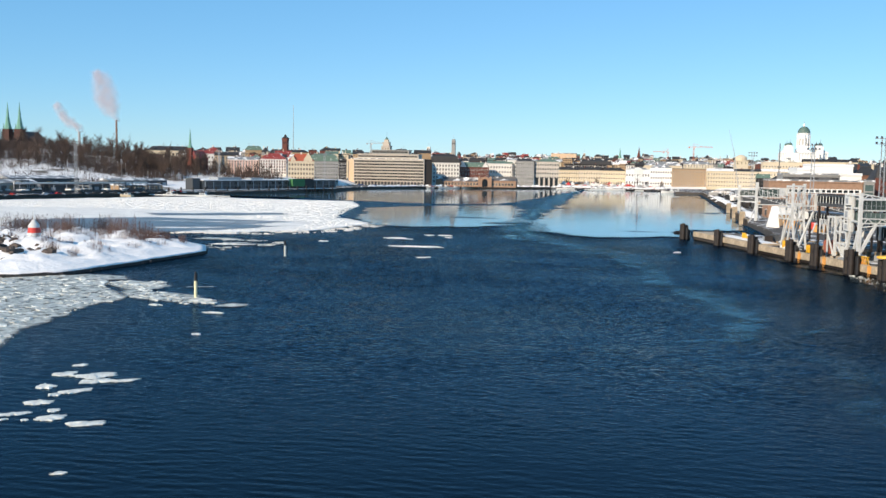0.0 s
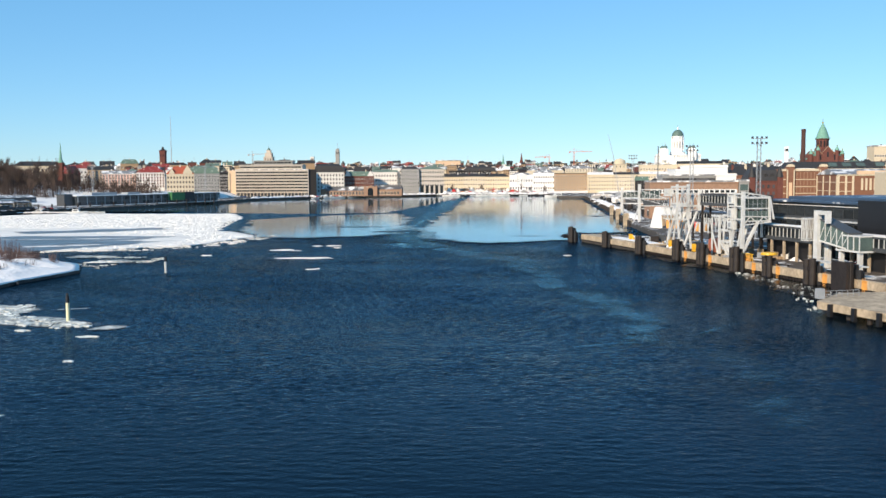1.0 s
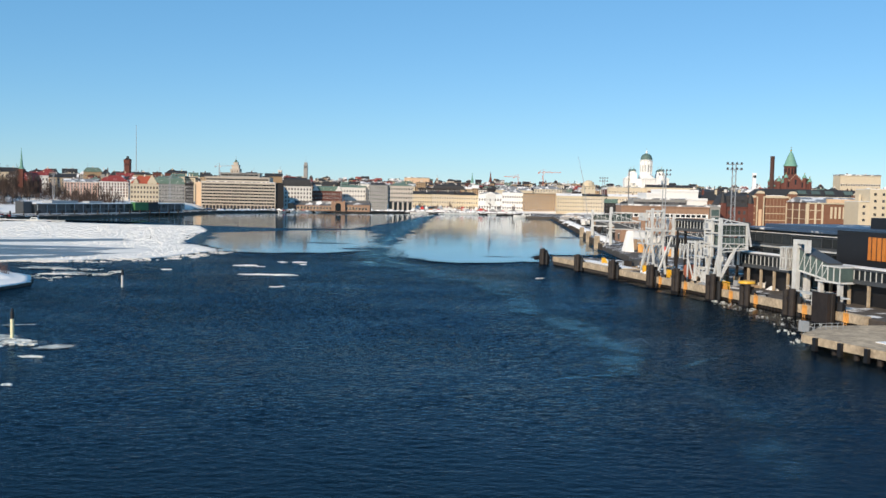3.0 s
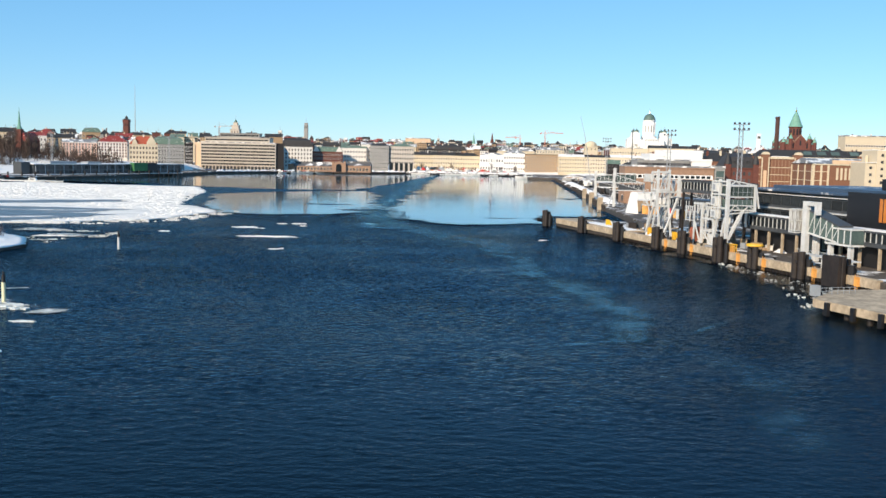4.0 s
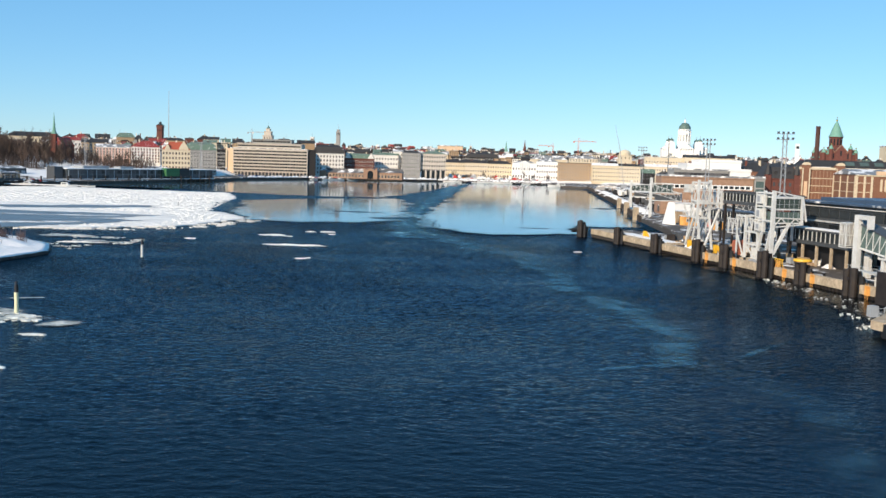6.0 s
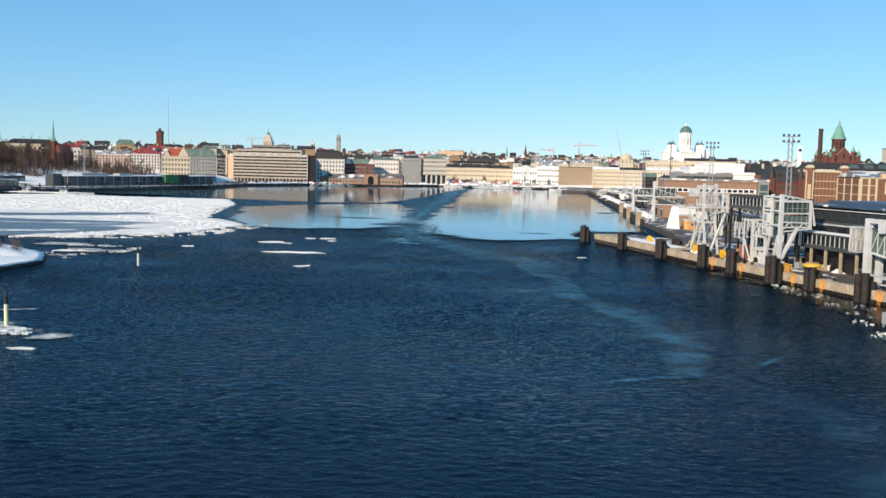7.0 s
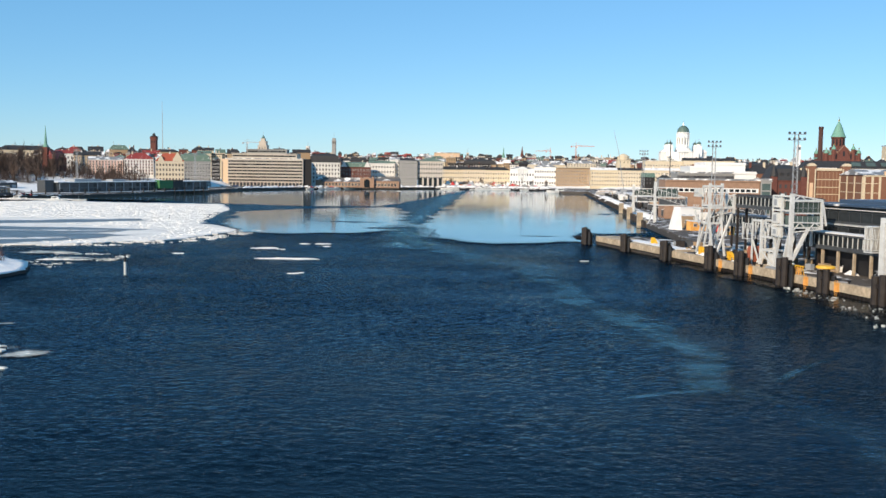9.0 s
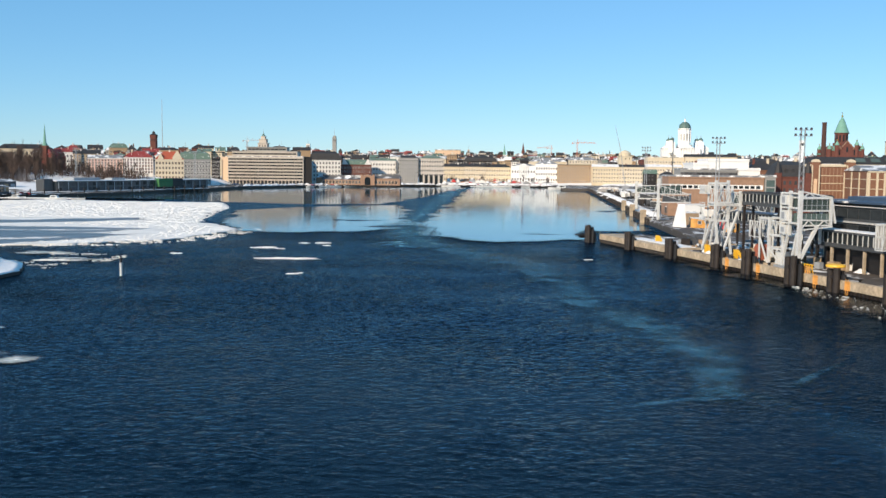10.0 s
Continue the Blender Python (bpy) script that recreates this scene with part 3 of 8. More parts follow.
def house(label, x0, x1, y, z1, wall, roof=("gable", 4, "DARK"), rows=4, cols=8, win=(1.3, 2.0), depth=14, z0=None, turn=None, chimneys=2, trim=None,
          name="house", first=3.5, side=False, group="", frame_mat=None, arcade=False, dormers=0, plain=False, aerial=False):
    """A house whose front runs from x0 to x1 at y and faces the water."""
    w = x1 - x0
    if turn is None:
        turn = math.degrees(math.atan2(-(x0 + x1) / 2, y)) if x1 < -60 and y < 1200 else 0
        w *= math.cos(radians(turn))
    z0 = (min(hill(x0, y), hill(x1, y + depth), hill((x0 + x1) / 2, y)) - 0.6) if z0 is None else z0
    h = z1 - z0
    ob = thing(name, pose(x0, y, z0, 0, 0, turn), label, "building", group)
    wm = STUCCO[wall]
    part("wall", Shape().box(0, w, 0, depth, 0, h), wm, ob)
    tm = trim or wm
    if not plain:
        part("cornice", Shape().box(-0.35, w + 0.35, -0.35, -0.003, h - 0.6, h - 0.05), tm, ob)
    rm = {"DARK": DARK_ROOF, "RED": RED_ROOF, "ORANGE": ORANGE_ROOF, "GREY": GREY_ROOF, "GREEN": GREEN_ROOF, "SNOW": SNOW_ROOF, "COPPER": COPPER}[roof[2]]
    rf = part("roof", roof_shape(roof[0], w, depth, roof[1]), rm, ob, at=pose(0, 0, h + 0.004))
    for k in range(chimneys):
        cx, ch = w * (k + 0.6) / (chimneys + 0.2), roof[1] + rng.uniform(0.6, 1.6)
        part("chimney", Shape().box(-0.6, 0.6, -0.4, 0.4, 0, ch).box(-0.7, 0.7, -0.5, 0.5, ch, ch + 0.2), rng.choice((BRICK, STUCCO["white"], STUCCO["cream"])), rf, at=pose(cx, depth * 0.5 + rng.uniform(-2, 2), 0))
    for k in range(dormers):
        part("dormer", Shape().box(-0.8, 0.8, -1.2, 1.8, 0.2, 2.0).add([(-1, -1.4, 2), (1, -1.4, 2), (1, 2, 2), (-1, 2, 2), (0, -1.4, 2.8), (0, 2, 2.8)], [(0, 1, 4), (1, 2, 5, 4), (3, 0, 4, 5), (2, 3, 5), (3, 2, 1, 0)]), rm, rf, at=pose(w * (k + 0.5) / dormers, 1.6, roof[1] * 0.15))
    if aerial:
        part("aerial", Shape().tube((0, 0, 0), (0, 0, roof[1] + rng.uniform(2.5, 6)), 0.14, 0.08, 5), GREY_STEEL, rf, at=pose(w * rng.uniform(0.2, 0.8), depth * 0.45, 0))
    if rows and cols:
        step = (h - first - 0.9) / rows
        fm = frame_mat or (STUCCO["white"] if wall not in ("white", "chalk") else STUCCO["grey"])
        wmesh = window_mesh(win[0], min(win[1], step * 0.72), fm)
        for r in range(rows):
            for c in range(cols):
                part("window", wmesh, None, ob, at=pose(w * (c + 0.5) / cols, -0.002, first + step * (r + 0.18)))
        if side:
            n = max(2, int(depth / (w / cols)))
            right = x0 < 0
            for r in range(rows):
                for c in range(n):
                    part("window", wmesh, None, ob, at=pose(w + 0.002 if right else -0.002, depth * (c + 0.5) / n, first + step * (r + 0.18), 0, 0, 90 if right else -90))
    if arcade:
        n = max(3, cols // 2)
        am = Shape()
        aw, ah = w / n * 0.62, first + 2.2
        arc = [(aw / 2 * math.cos(a), ah - aw / 2 + aw / 2 * math.sin(a)) for a in [math.pi * k / 8 for k in range(9)]] + [(-aw / 2, 0.3), (aw / 2, 0.3)]
        am.add([(x, -0.25, z) for x, z in arc], [tuple(range(len(arc)))[::-1]])
        am.add([(x, -0.25, z) for x, z in arc] + [(x, 0.0, z) for x, z in arc], [(i, (i + 1) % 11, 11 + (i + 1) % 11, 11 + i) for i in range(11)])
        me = am.mesh("archway", GLASS)
        for k in range(n):
            part("archway", me, None, ob, at=pose(w * (k + 0.5) / n, -0.002, 0))
    return ob


house("long ochre school building with dark roof on the hill", -528, -466, 1000, 37.5, "yellow", ("hip", 5, "DARK"), 3, 14, (1.6, 2.8), 16, dormers=3)
house("white and yellow villa beside bare trees", -446, -427, 960, 34, "white", ("gable", 3.5, "RED"), 3, 5, (1.3, 2.0), 12)
house("ochre apartment house behind bare trees", -413, -386, 930, 32, "ochre", ("gable", 4, "DARK"), 5, 7)
house("pink apartment house with pale grey roof", -385, -352, 900, 28, "pink", ("gable", 3, "GREY"), 5, 11, (1.2, 1.9), 15, trim=STUCCO["white"])
house("pale pink apartment house with bright red roof", -353, -325, 905, 29, "white", ("hip", 6, "RED"), 5, 10, (1.2, 1.9), 15, dormers=0, frame_mat=STUCCO["pink"])
yh = house("cream art nouveau house with orange tile roof", -325, -297.5, 910, 27.5, "cream", ("hip", 7.5, "ORANGE"), 4, 9, (1.3, 2.0), 15, chimneys=1, frame_mat=STUCCO["brown"])
for gx, gw, gh in ((5.0, 5, 5.5), (20, 8.5, 8.8)):
    g = Shape().add([(-gw / 2, -0.4, 0), (gw / 2, -0.4, 0), (gw / 2, -0.4, gh * 0.2), (0, -0.4, gh), (-gw / 2, -0.4, gh * 0.2), (-gw / 2, 5, 0), (gw / 2, 5, 0), (gw / 2, 5, gh * 0.2), (0, 5, gh), (-gw / 2, 5, gh * 0.2)],
                    [(0, 1, 2, 3, 4), (9, 8, 7, 6, 5), (1, 6, 7, 2), (2, 7, 8, 3), (3, 8, 9, 4), (4, 9, 5, 0)])
    part("gable", g, STUCCO["cream"], yh, at=pose(gx, 0, 27.5 - yh.location.z))
house("grey office block with green sheet roof", -318.5, -286, 955, 28, "grey", ("mansard", 8, "GREEN"), 6, 11, (1.7, 1.6), 18, z0=1.9)
# added block, painted near-black for the shaded gap beside the office
house("office wing beside the office block, shade painted near-black", -312, -302.6, 1041, 29, "dark", ("flat", 0.8, "DARK"), 6, 4, (1.5, 1.5), 20, z0=1.9)
house("white corner house with black mansard roof", -220, -184, 1110, 29.3, "white", ("mansard", 10, "DARK"), 5, 10, (1.3, 2.2), 16, z0=1.9, dormers=5)
# near-black colour stands for the shaded side along the alley
house("gable end of a house beside an alley, shade painted near-black", -212.9, -204.5, 1047, 31.5, "dark", ("flat", 0.8, "DARK"), 0, 0, depth=24, z0=1.9, chimneys=0)
bh = house("red brick house with white bands and green roof", -187.5, -151.5, 1130, 24.6, "brick", ("mansard", 6, "GREEN"), 4, 11, (1.3, 2.0), 16, z0=1.9)
for gx in (4.5, 31.5):
    part("gable", Shape().add([(-4, -0.5, 0), (4, -0.5, 0), (0, -0.5, 6.8), (-4, 4, 0), (4, 4, 0), (0, 4, 6.8)], [(0, 1, 2), (5, 4, 3), (1, 4, 5, 2), (2, 5, 3, 0)]), STUCCO["white"], bh, at=pose(gx, 0, 22.7))
house("low white house with grey roof behind the market hall", -158, -127, 1160, 29.6, "white", ("gable", 3, "GREEN"), 4, 9, z0=1.9)
house("tall narrow white house", -134.5, -122, 1168, 34.2, "white", ("gable", 2.5, "GREY"), 6, 3, (1.2, 1.8), 16, z0=1.9)
house("grey granite bank building with flat eaves", -121.4, -99.2, 1150, 33.1, "grey", ("hip", 3, "DARK"), 6, 8, (1.4, 2.0), 18, z0=1.9)
house("grey stone office with tall arches and green roof", -99, -69.4, 1156, 32.7, "beige", ("hip", 3.5, "GREEN"), 4, 10, (1.7, 2.6), 18, z0=1.9, arcade=True, first=9)
house("yellow house on the market square with dark roof", -75, -50.3, 1240, 23, "yellow", ("gable", 4, "DARK"), 3, 8, (1.3, 2.2), 14, z0=1.9)
house("cream house on the market square with grey roof", -50, -21.6, 1240, 23.3, "cream", ("gable", 4, "DARK"), 3, 9, (1.3, 2.2), 14, z0=1.9)
house("deep yellow house on the market square", -21.3, 10, 1240, 23, "yellow", ("hip", 4, "DARK"), 3, 10, (1.3, 2.2), 14, z0=1.9)
wp = house("white palace with central pediment on the square", 10.5, 40.5, 1230, 25, "chalk", ("hip", 3, "GREY"), 2, 9, (1.4, 2.8), 16, z0=1.9)
part("pediment", Shape().add([(-7, -0.8, 0), (7, -0.8, 0), (0, -0.8, 3), (-7, 3, 0), (7, 3, 0), (0, 3, 3)], [(0, 1, 2), (5, 4, 3), (1, 4, 5, 2), (2, 5, 3, 0), (0, 3, 4, 1)]), STUCCO["chalk"], wp, at=pose(15, 0, 23.2))
for k in range(6):
    part("column", Shape().lathe([(0.75, 0), (0.6, 0.6), (0.55, 12), (0.8, 12.6)], 10), STUCCO["chalk"], wp, at=pose(9.5 + 2.2 * k, -0.9, 10))
house("long white town hall with blue-grey roof", 40.8, 68, 1230, 27.6, "chalk", ("hip", 5, "GREY"), 3, 9, (1.3, 2.4), 18, z0=1.9)
house("brown stone commercial house with flat roof", 67.5, 108, 1215, 26.5, "brown", ("flat", 0.8, "DARK"), 5, 12, (1.4, 1.7), 18, z0=1.9, side=False)
house("yellow row house along the north quay", 108.5, 140, 1200, 25, "yellow", ("gable", 3, "SNOW"), 4, 10, (1.3, 1.9), 14, z0=1.9)
house("cream row house along the north quay", 140.3, 172, 1200, 25, "cream", ("gable", 3, "DARK"), 4, 10, (1.3, 1.9), 14, z0=1.9)
house("cream long house with snowy roof", 172.3, 215, 1200, 25.5, "cream", ("gable", 3, "SNOW"), 4, 13, (1.3, 1.9), 14, z0=1.9)
house("black sheet-roofed house behind the square", -52, -8, 1290, 30, "ochre", ("mansard", 7, "DARK"), 1, 12, (1.4, 1.8), 14)
house("cream house with blue-grey roof behind the town hall", 34, 82, 1275, 31, "cream", ("hip", 5, "GREY"), 2, 14, (1.4, 1.8), 16)

house("cream terrace of offices below the cathedral", 180, 228, 1255, 37.5, "cream", ("flat", 0.9, "GREY"), 2, 14, (1.3, 1.9), 14, first=9)
house("cream university house with dark roof below the cathedral", 228.3, 292, 1250, 38.5, "cream", ("gable", 3.5, "DARK"), 2, 18, (1.3, 1.9), 14, first=9)
house("dark glass office with flat black roof behind the square", -70, -14, 1262, 30.5, "dark", ("flat", 0.9, "DARK"), 1, 16, (1.6, 1.6), 14, first=20)
house("pale house with grey sheet roof beside the town hall", 84, 120, 1262, 33, "cream", ("hip", 4, "GREY"), 2, 10, (1.3, 1.8), 14, first=20)

house("pale block with roof plant on the wooded hill", -722, -686, 1150, 45.5, "white", ("flat", 1.0, "GREY"), 3, 9, (1.5, 1.5), 14, chimneys=2)
house("ochre villa with dark roof among bare trees", -640, -612, 1010, 36, "ochre", ("hip", 4, "DARK"), 3, 7, (1.3, 1.9), 13)

# the broad office block with ribbon windows
pal = thing("office_block", pose(-305, 1045, 1.9), "broad pale stone office block with ribbon windows", "building")
part("wall", Shape().box(9.5, 92, 0, 26, 4.5, 30), STUCCO["beige"], pal)
part("end_wall", Shape().box(2.5, 9.3, 1.5, 26, 0, 29.6), STUCCO["peach"], pal, "bare peach plaster end wall")
part("ground_floor", Shape().box(10.5, 91, 4, 25, 0, 4.5), DARK_CLAD, pal, "recessed dark ground floor")
part("roof", Shape().box(9.2, 92.3, -0.4, 26.3, 30.004, 30.6), GREY_ROOF, pal)
part("upper_floor", Shape().box(13, 84, 5, 24, 30.6, 35.5).box(12, 85, 3.8, 25, 35.5, 36), STUCCO["beige"], pal)
part("penthouse", Shape().box(28, 72, 9, 22, 36.004, 40.2).box(27, 73, 8, 23, 40.2, 40.6), STUCCO["grey"], pal)
for k in range(22):
    part("pillar", Shape().box(0, 0.9, 0.3, 1.4, 0, 4.5), STUCCO["beige"], pal, at=pose(10 + k * 3.85, 0, 0))
ribbon = Shape().box(-1.92, 1.92, -0.06, 0.02, 0, 1.7).mesh("window", GLASS)
for r in range(7):
    for k in range(21):
        part("window", ribbon, None, pal, at=pose(12 + k * 3.85, -0.004, 6.0 + r * 3.4))
    part("ledge", Shape().box(9.4, 92.1, -0.45, -0.003, 0, 0.3), STUCCO["beige"], pal, at=pose(0, 0, 5.5 + r * 3.4))
for k in range(17):
    part("window", ribbon, None, pal, at=pose(15.5 + k * 4.1, 4.996, 32.2))
for k in range(10):
    part("window", ribbon, None, pal, at=pose(31 + k * 4.2, 8.996, 37.2))
for k in range(28):
    part("mullion", Shape().box(-0.12, 0.12, -0.35, -0.003, 5.6, 29.6), STUCCO["beige"], pal, at=pose(10.2 + k * 3.0, 0, 0))


HALL_ROOF = tone("grey sheet hall roof with snow", (0.10, 0.098, 0.10), 0.6, var=0.2, snow=0.3, snow_scale=0.12)


def market_hall():
    ob = thing("market_hall", pose(-197.5, 1066, QUAY_Z), "low pale brown brick market hall with snow on its roof", "market hall")
    for x0, x1, z in ((0, 44, 6.0), (58, 86, 7.5)):
        part("wall", Shape().box(x0, x1, 0, 16, 0, z), STUCCO["clay"], ob)
        part("roof", Shape().add([(x0 - .5, -.5, z), (x1 + .5, -.5, z), (x1 + .5, 16.5, z), (x0 - .5, 16.5, z), (x0, 5.5, z + 2.6), (x1, 5.5, z + 2.6), (x1, 10.5, z + 2.6), (x0, 10.5, z + 2.6)],
                                 [(3, 2, 1, 0), (0, 1, 5, 4), (2, 3, 7, 6), (4, 5, 6, 7), (1, 2, 6, 5), (3, 0, 4, 7)]).box(x0 + 1, x1 - 1, 5.6, 10.4, z + 2.6, z + 4.4), HALL_ROOF, ob)
        me = window_mesh(2.2, 3.0, STUCCO["cream"])
        for k in range(int((x1 - x0) / 3.6)):
            part("window", me, None, ob, at=pose(x0 + 2.4 + 3.6 * k, -0.003, 1.6))
    part("end_pavilion", Shape().box(-6, -0.01, -1, 17, 0, 8), STUCCO["clay"], ob)
    part("pavilion_roof", Shape().add([(-6.5, -1.5, 8.004), (0.5, -1.5, 8.004), (0.5, 17.5, 8.004), (-6.5, 17.5, 8.004), (-3, 8, 11.5)], [(0, 1, 4), (1, 2, 4), (2, 3, 4), (3, 0, 4), (3, 2, 1, 0)]), GREY_ROOF, ob)
    part("portal", Shape().box(44.01, 57.99, -2.5, 18, 0, 9.0).add([(44, -2.6, 9), (58, -2.6, 9), (51, -2.6, 12), (44, 18, 9), (58, 18, 9), (51, 18, 12)], [(0, 1, 2), (5, 4, 3), (1, 4, 5, 2), (2, 5, 3, 0)]), STUCCO["clay"], ob)
    for cx in (44.5, 57.5):
        part("turret", Shape().box(cx - 1.3, cx + 1.3, -3, -0.4, 0, 10.5).add([(cx - 1.6, -3.3, 10.5), (cx + 1.6, -3.3, 10.5), (cx + 1.6, -.1, 10.5), (cx - 1.6, -.1, 10.5), (cx, -1.7, 12.6)], [(0, 1, 4), (1, 2, 4), (2, 3, 4), (3, 0, 4)]), STUCCO["clay"], ob)
    arc = [(3.2 * math.cos(a), 6 + 3.2 * math.sin(a)) for a in [math.pi * k / 10 for k in range(11)]] + [(-3.2, 0.2), (3.2, 0.2)]
    part("archway", Shape().add([(51 + x, -2.56, z) for x, z in arc] + [(51 + x, -2.4, z) for x, z in arc], [tuple(range(13))[::-1]] + [(i, (i + 1) % 13, 13 + (i + 1) % 13, 13 + i) for i in range(13)]), GLASS, ob)


market_hall()

# houses farther up in the town, row behind row
WALLS = ["grey", "cream", "brick", "brown", "dark", "beige", "clay", "brick", "brown", "white", "dark"]
ROOFS = ["DARK", "DARK", "DARK", "GREEN", "DARK", "DARK", "DARK", "GREY", "RED", "DARK", "RED", "DARK", "GREEN", "DARK"]
for y, xa, xb, za, zb in ((1010, -470, -350, 29, 36), (1070, -520, -330, 35, 41), (1180, -500, -225, 37, 43), (1215, -225, -120, 27, 34),
                          (1340, 285, 620, 29, 36), (1120, 250, 560, 25, 33), (1000, 230, 520, 23, 31), (700, 300, 520, 22, 30), (900, 330, 560, 27, 35)):
    x = xa
    while x < xb:
        w = rng.uniform(9, 22)
        wall, rf = rng.choice(WALLS), rng.choice(ROOFS)
        z1 = rng.uniform(za, zb)
        kind = rng.choice(("gable", "hip", "mansard", "flat", "gable"))
        house(f"{wall} town house with {rf.lower()} {kind} roof among the rooftops", x, x + w, y + rng.uniform(-16, 16), z1, wall, (kind, rng.uniform(2.5, 5.5) if kind != "flat" else 0.9, rf), 1 if y < 1100 else 0, int(w / 3.8), (1.3, 1.7), rng.uniform(10, 16),
              z0=None, chimneys=rng.choice((1, 1, 2)), first=max(3, z1 - hill(x, y) - 5), group="town roofs", plain=True, aerial=rng.random() < 0.35)
        x += w + rng.uniform(-1, 6)

# the farthest roofs, uncountable, one mesh a row
FAR_MATS = [STUCCO[k] for k in ("grey", "cream", "ochre", "beige", "brown", "brick", "white", "dark")] + [DARK_ROOF, GREY_ROOF, GREEN_ROOF, RED_ROOF, SNOW_ROOF, HOUSE_GLASS, GREY_STEEL]
for y, xa, xb, za, zb in ((985, -480, -345, 30, 34), (1095, -520, -230, 34, 39), (1295, -330, -60, 32, 38), (1312, -120, 330, 30, 36), (660, 135, 175, 18, 22), (780, 125, 260, 15, 20), (930, 130, 330, 16, 21), (880, 285, 420, 31, 37), (1330, -560, 200, 29, 36), (1390, -600, 400, 32, 39), (1460, -660, 480, 34, 42), (1540, -760, 600, 37, 45), (1660, -900, 800, 40, 48)):
    s, x = Shape(), xa
    while x < xb:
        w, d, z1, y1 = rng.uniform(5, 14), rng.uniform(8, 14), rng.uniform(za, zb), y + rng.uniform(-22, 22)
        base = min(hill(x, y1), hill(x + w, y1 + d)) - 1
        s.box(x, x + w, y1, y1 + d, base, z1, rng.choice((0, 1, 2, 3, 4, 4, 5, 5, 6, 7, 7, 7)))
        kind = rng.choice(("gable", "hip", "mansard", "flat", "gable"))
        rh = rng.uniform(1.8, 4.5)
        r = roof_shape(kind, w, d, rh if kind != "flat" else 0.9)
        s.add([(x + a, y1 + b, z1 + 0.01 + c) for a, b, c in r.v], r.f, rng.choice((8, 8, 8, 8, 8, 9, 9, 10, 11, 12)))
        for k in range(int(w / 3)):
            for f in range(2):
                s.box(x + 1 + 3 * k, x + 2.3 + 3 * k, y1 - 0.06, y1 + 0.02, z1 - 2.9 - 3.3 * f, z1 - 1.2 - 3.3 * f, 13)
        for k in range(rng.choice((1, 2, 2, 3))):
            cx, cy = x + w * rng.uniform(0.1, 0.9), y1 + d * rng.uniform(0.35, 0.6)
            s.box(cx - 0.5, cx + 0.5, cy - 0.4, cy + 0.4, z1, z1 + rh + rng.uniform(0.3, 1.2), rng.choice((5, 6, 1, 7)))
        if rng.random() < 0.3:
            s.tube((x + w / 2, y1 + d / 2, z1), (x + w / 2, y1 + d / 2, z1 + rh + rng.uniform(1.5, 5)), 0.16, 0.08, 5, 14)
        x += w + rng.uniform(-0.5, 3)
    solid("distant_rooftops", s, FAR_MATS, "dense dark and snowy rooftops with chimneys on the skyline", "rooftops", kind="stuff")

# ---------------------------------------------------------------- landmarks of the skyline
def cross_on(parent, x, y, z, h, mat):
    part("cross", Shape().box(x - 0.12, x + 0.12, y - 0.12, y + 0.12, z, z + h).box(x - h * 0.25, x + h * 0.25, y - 0.1, y + 0.1, z + h * 0.6, z + h * 0.72), mat, parent)


GOLD = tone("gilding", (0.8, 0.5, 0.12), 0.3, metal=1.0, var=0.1)


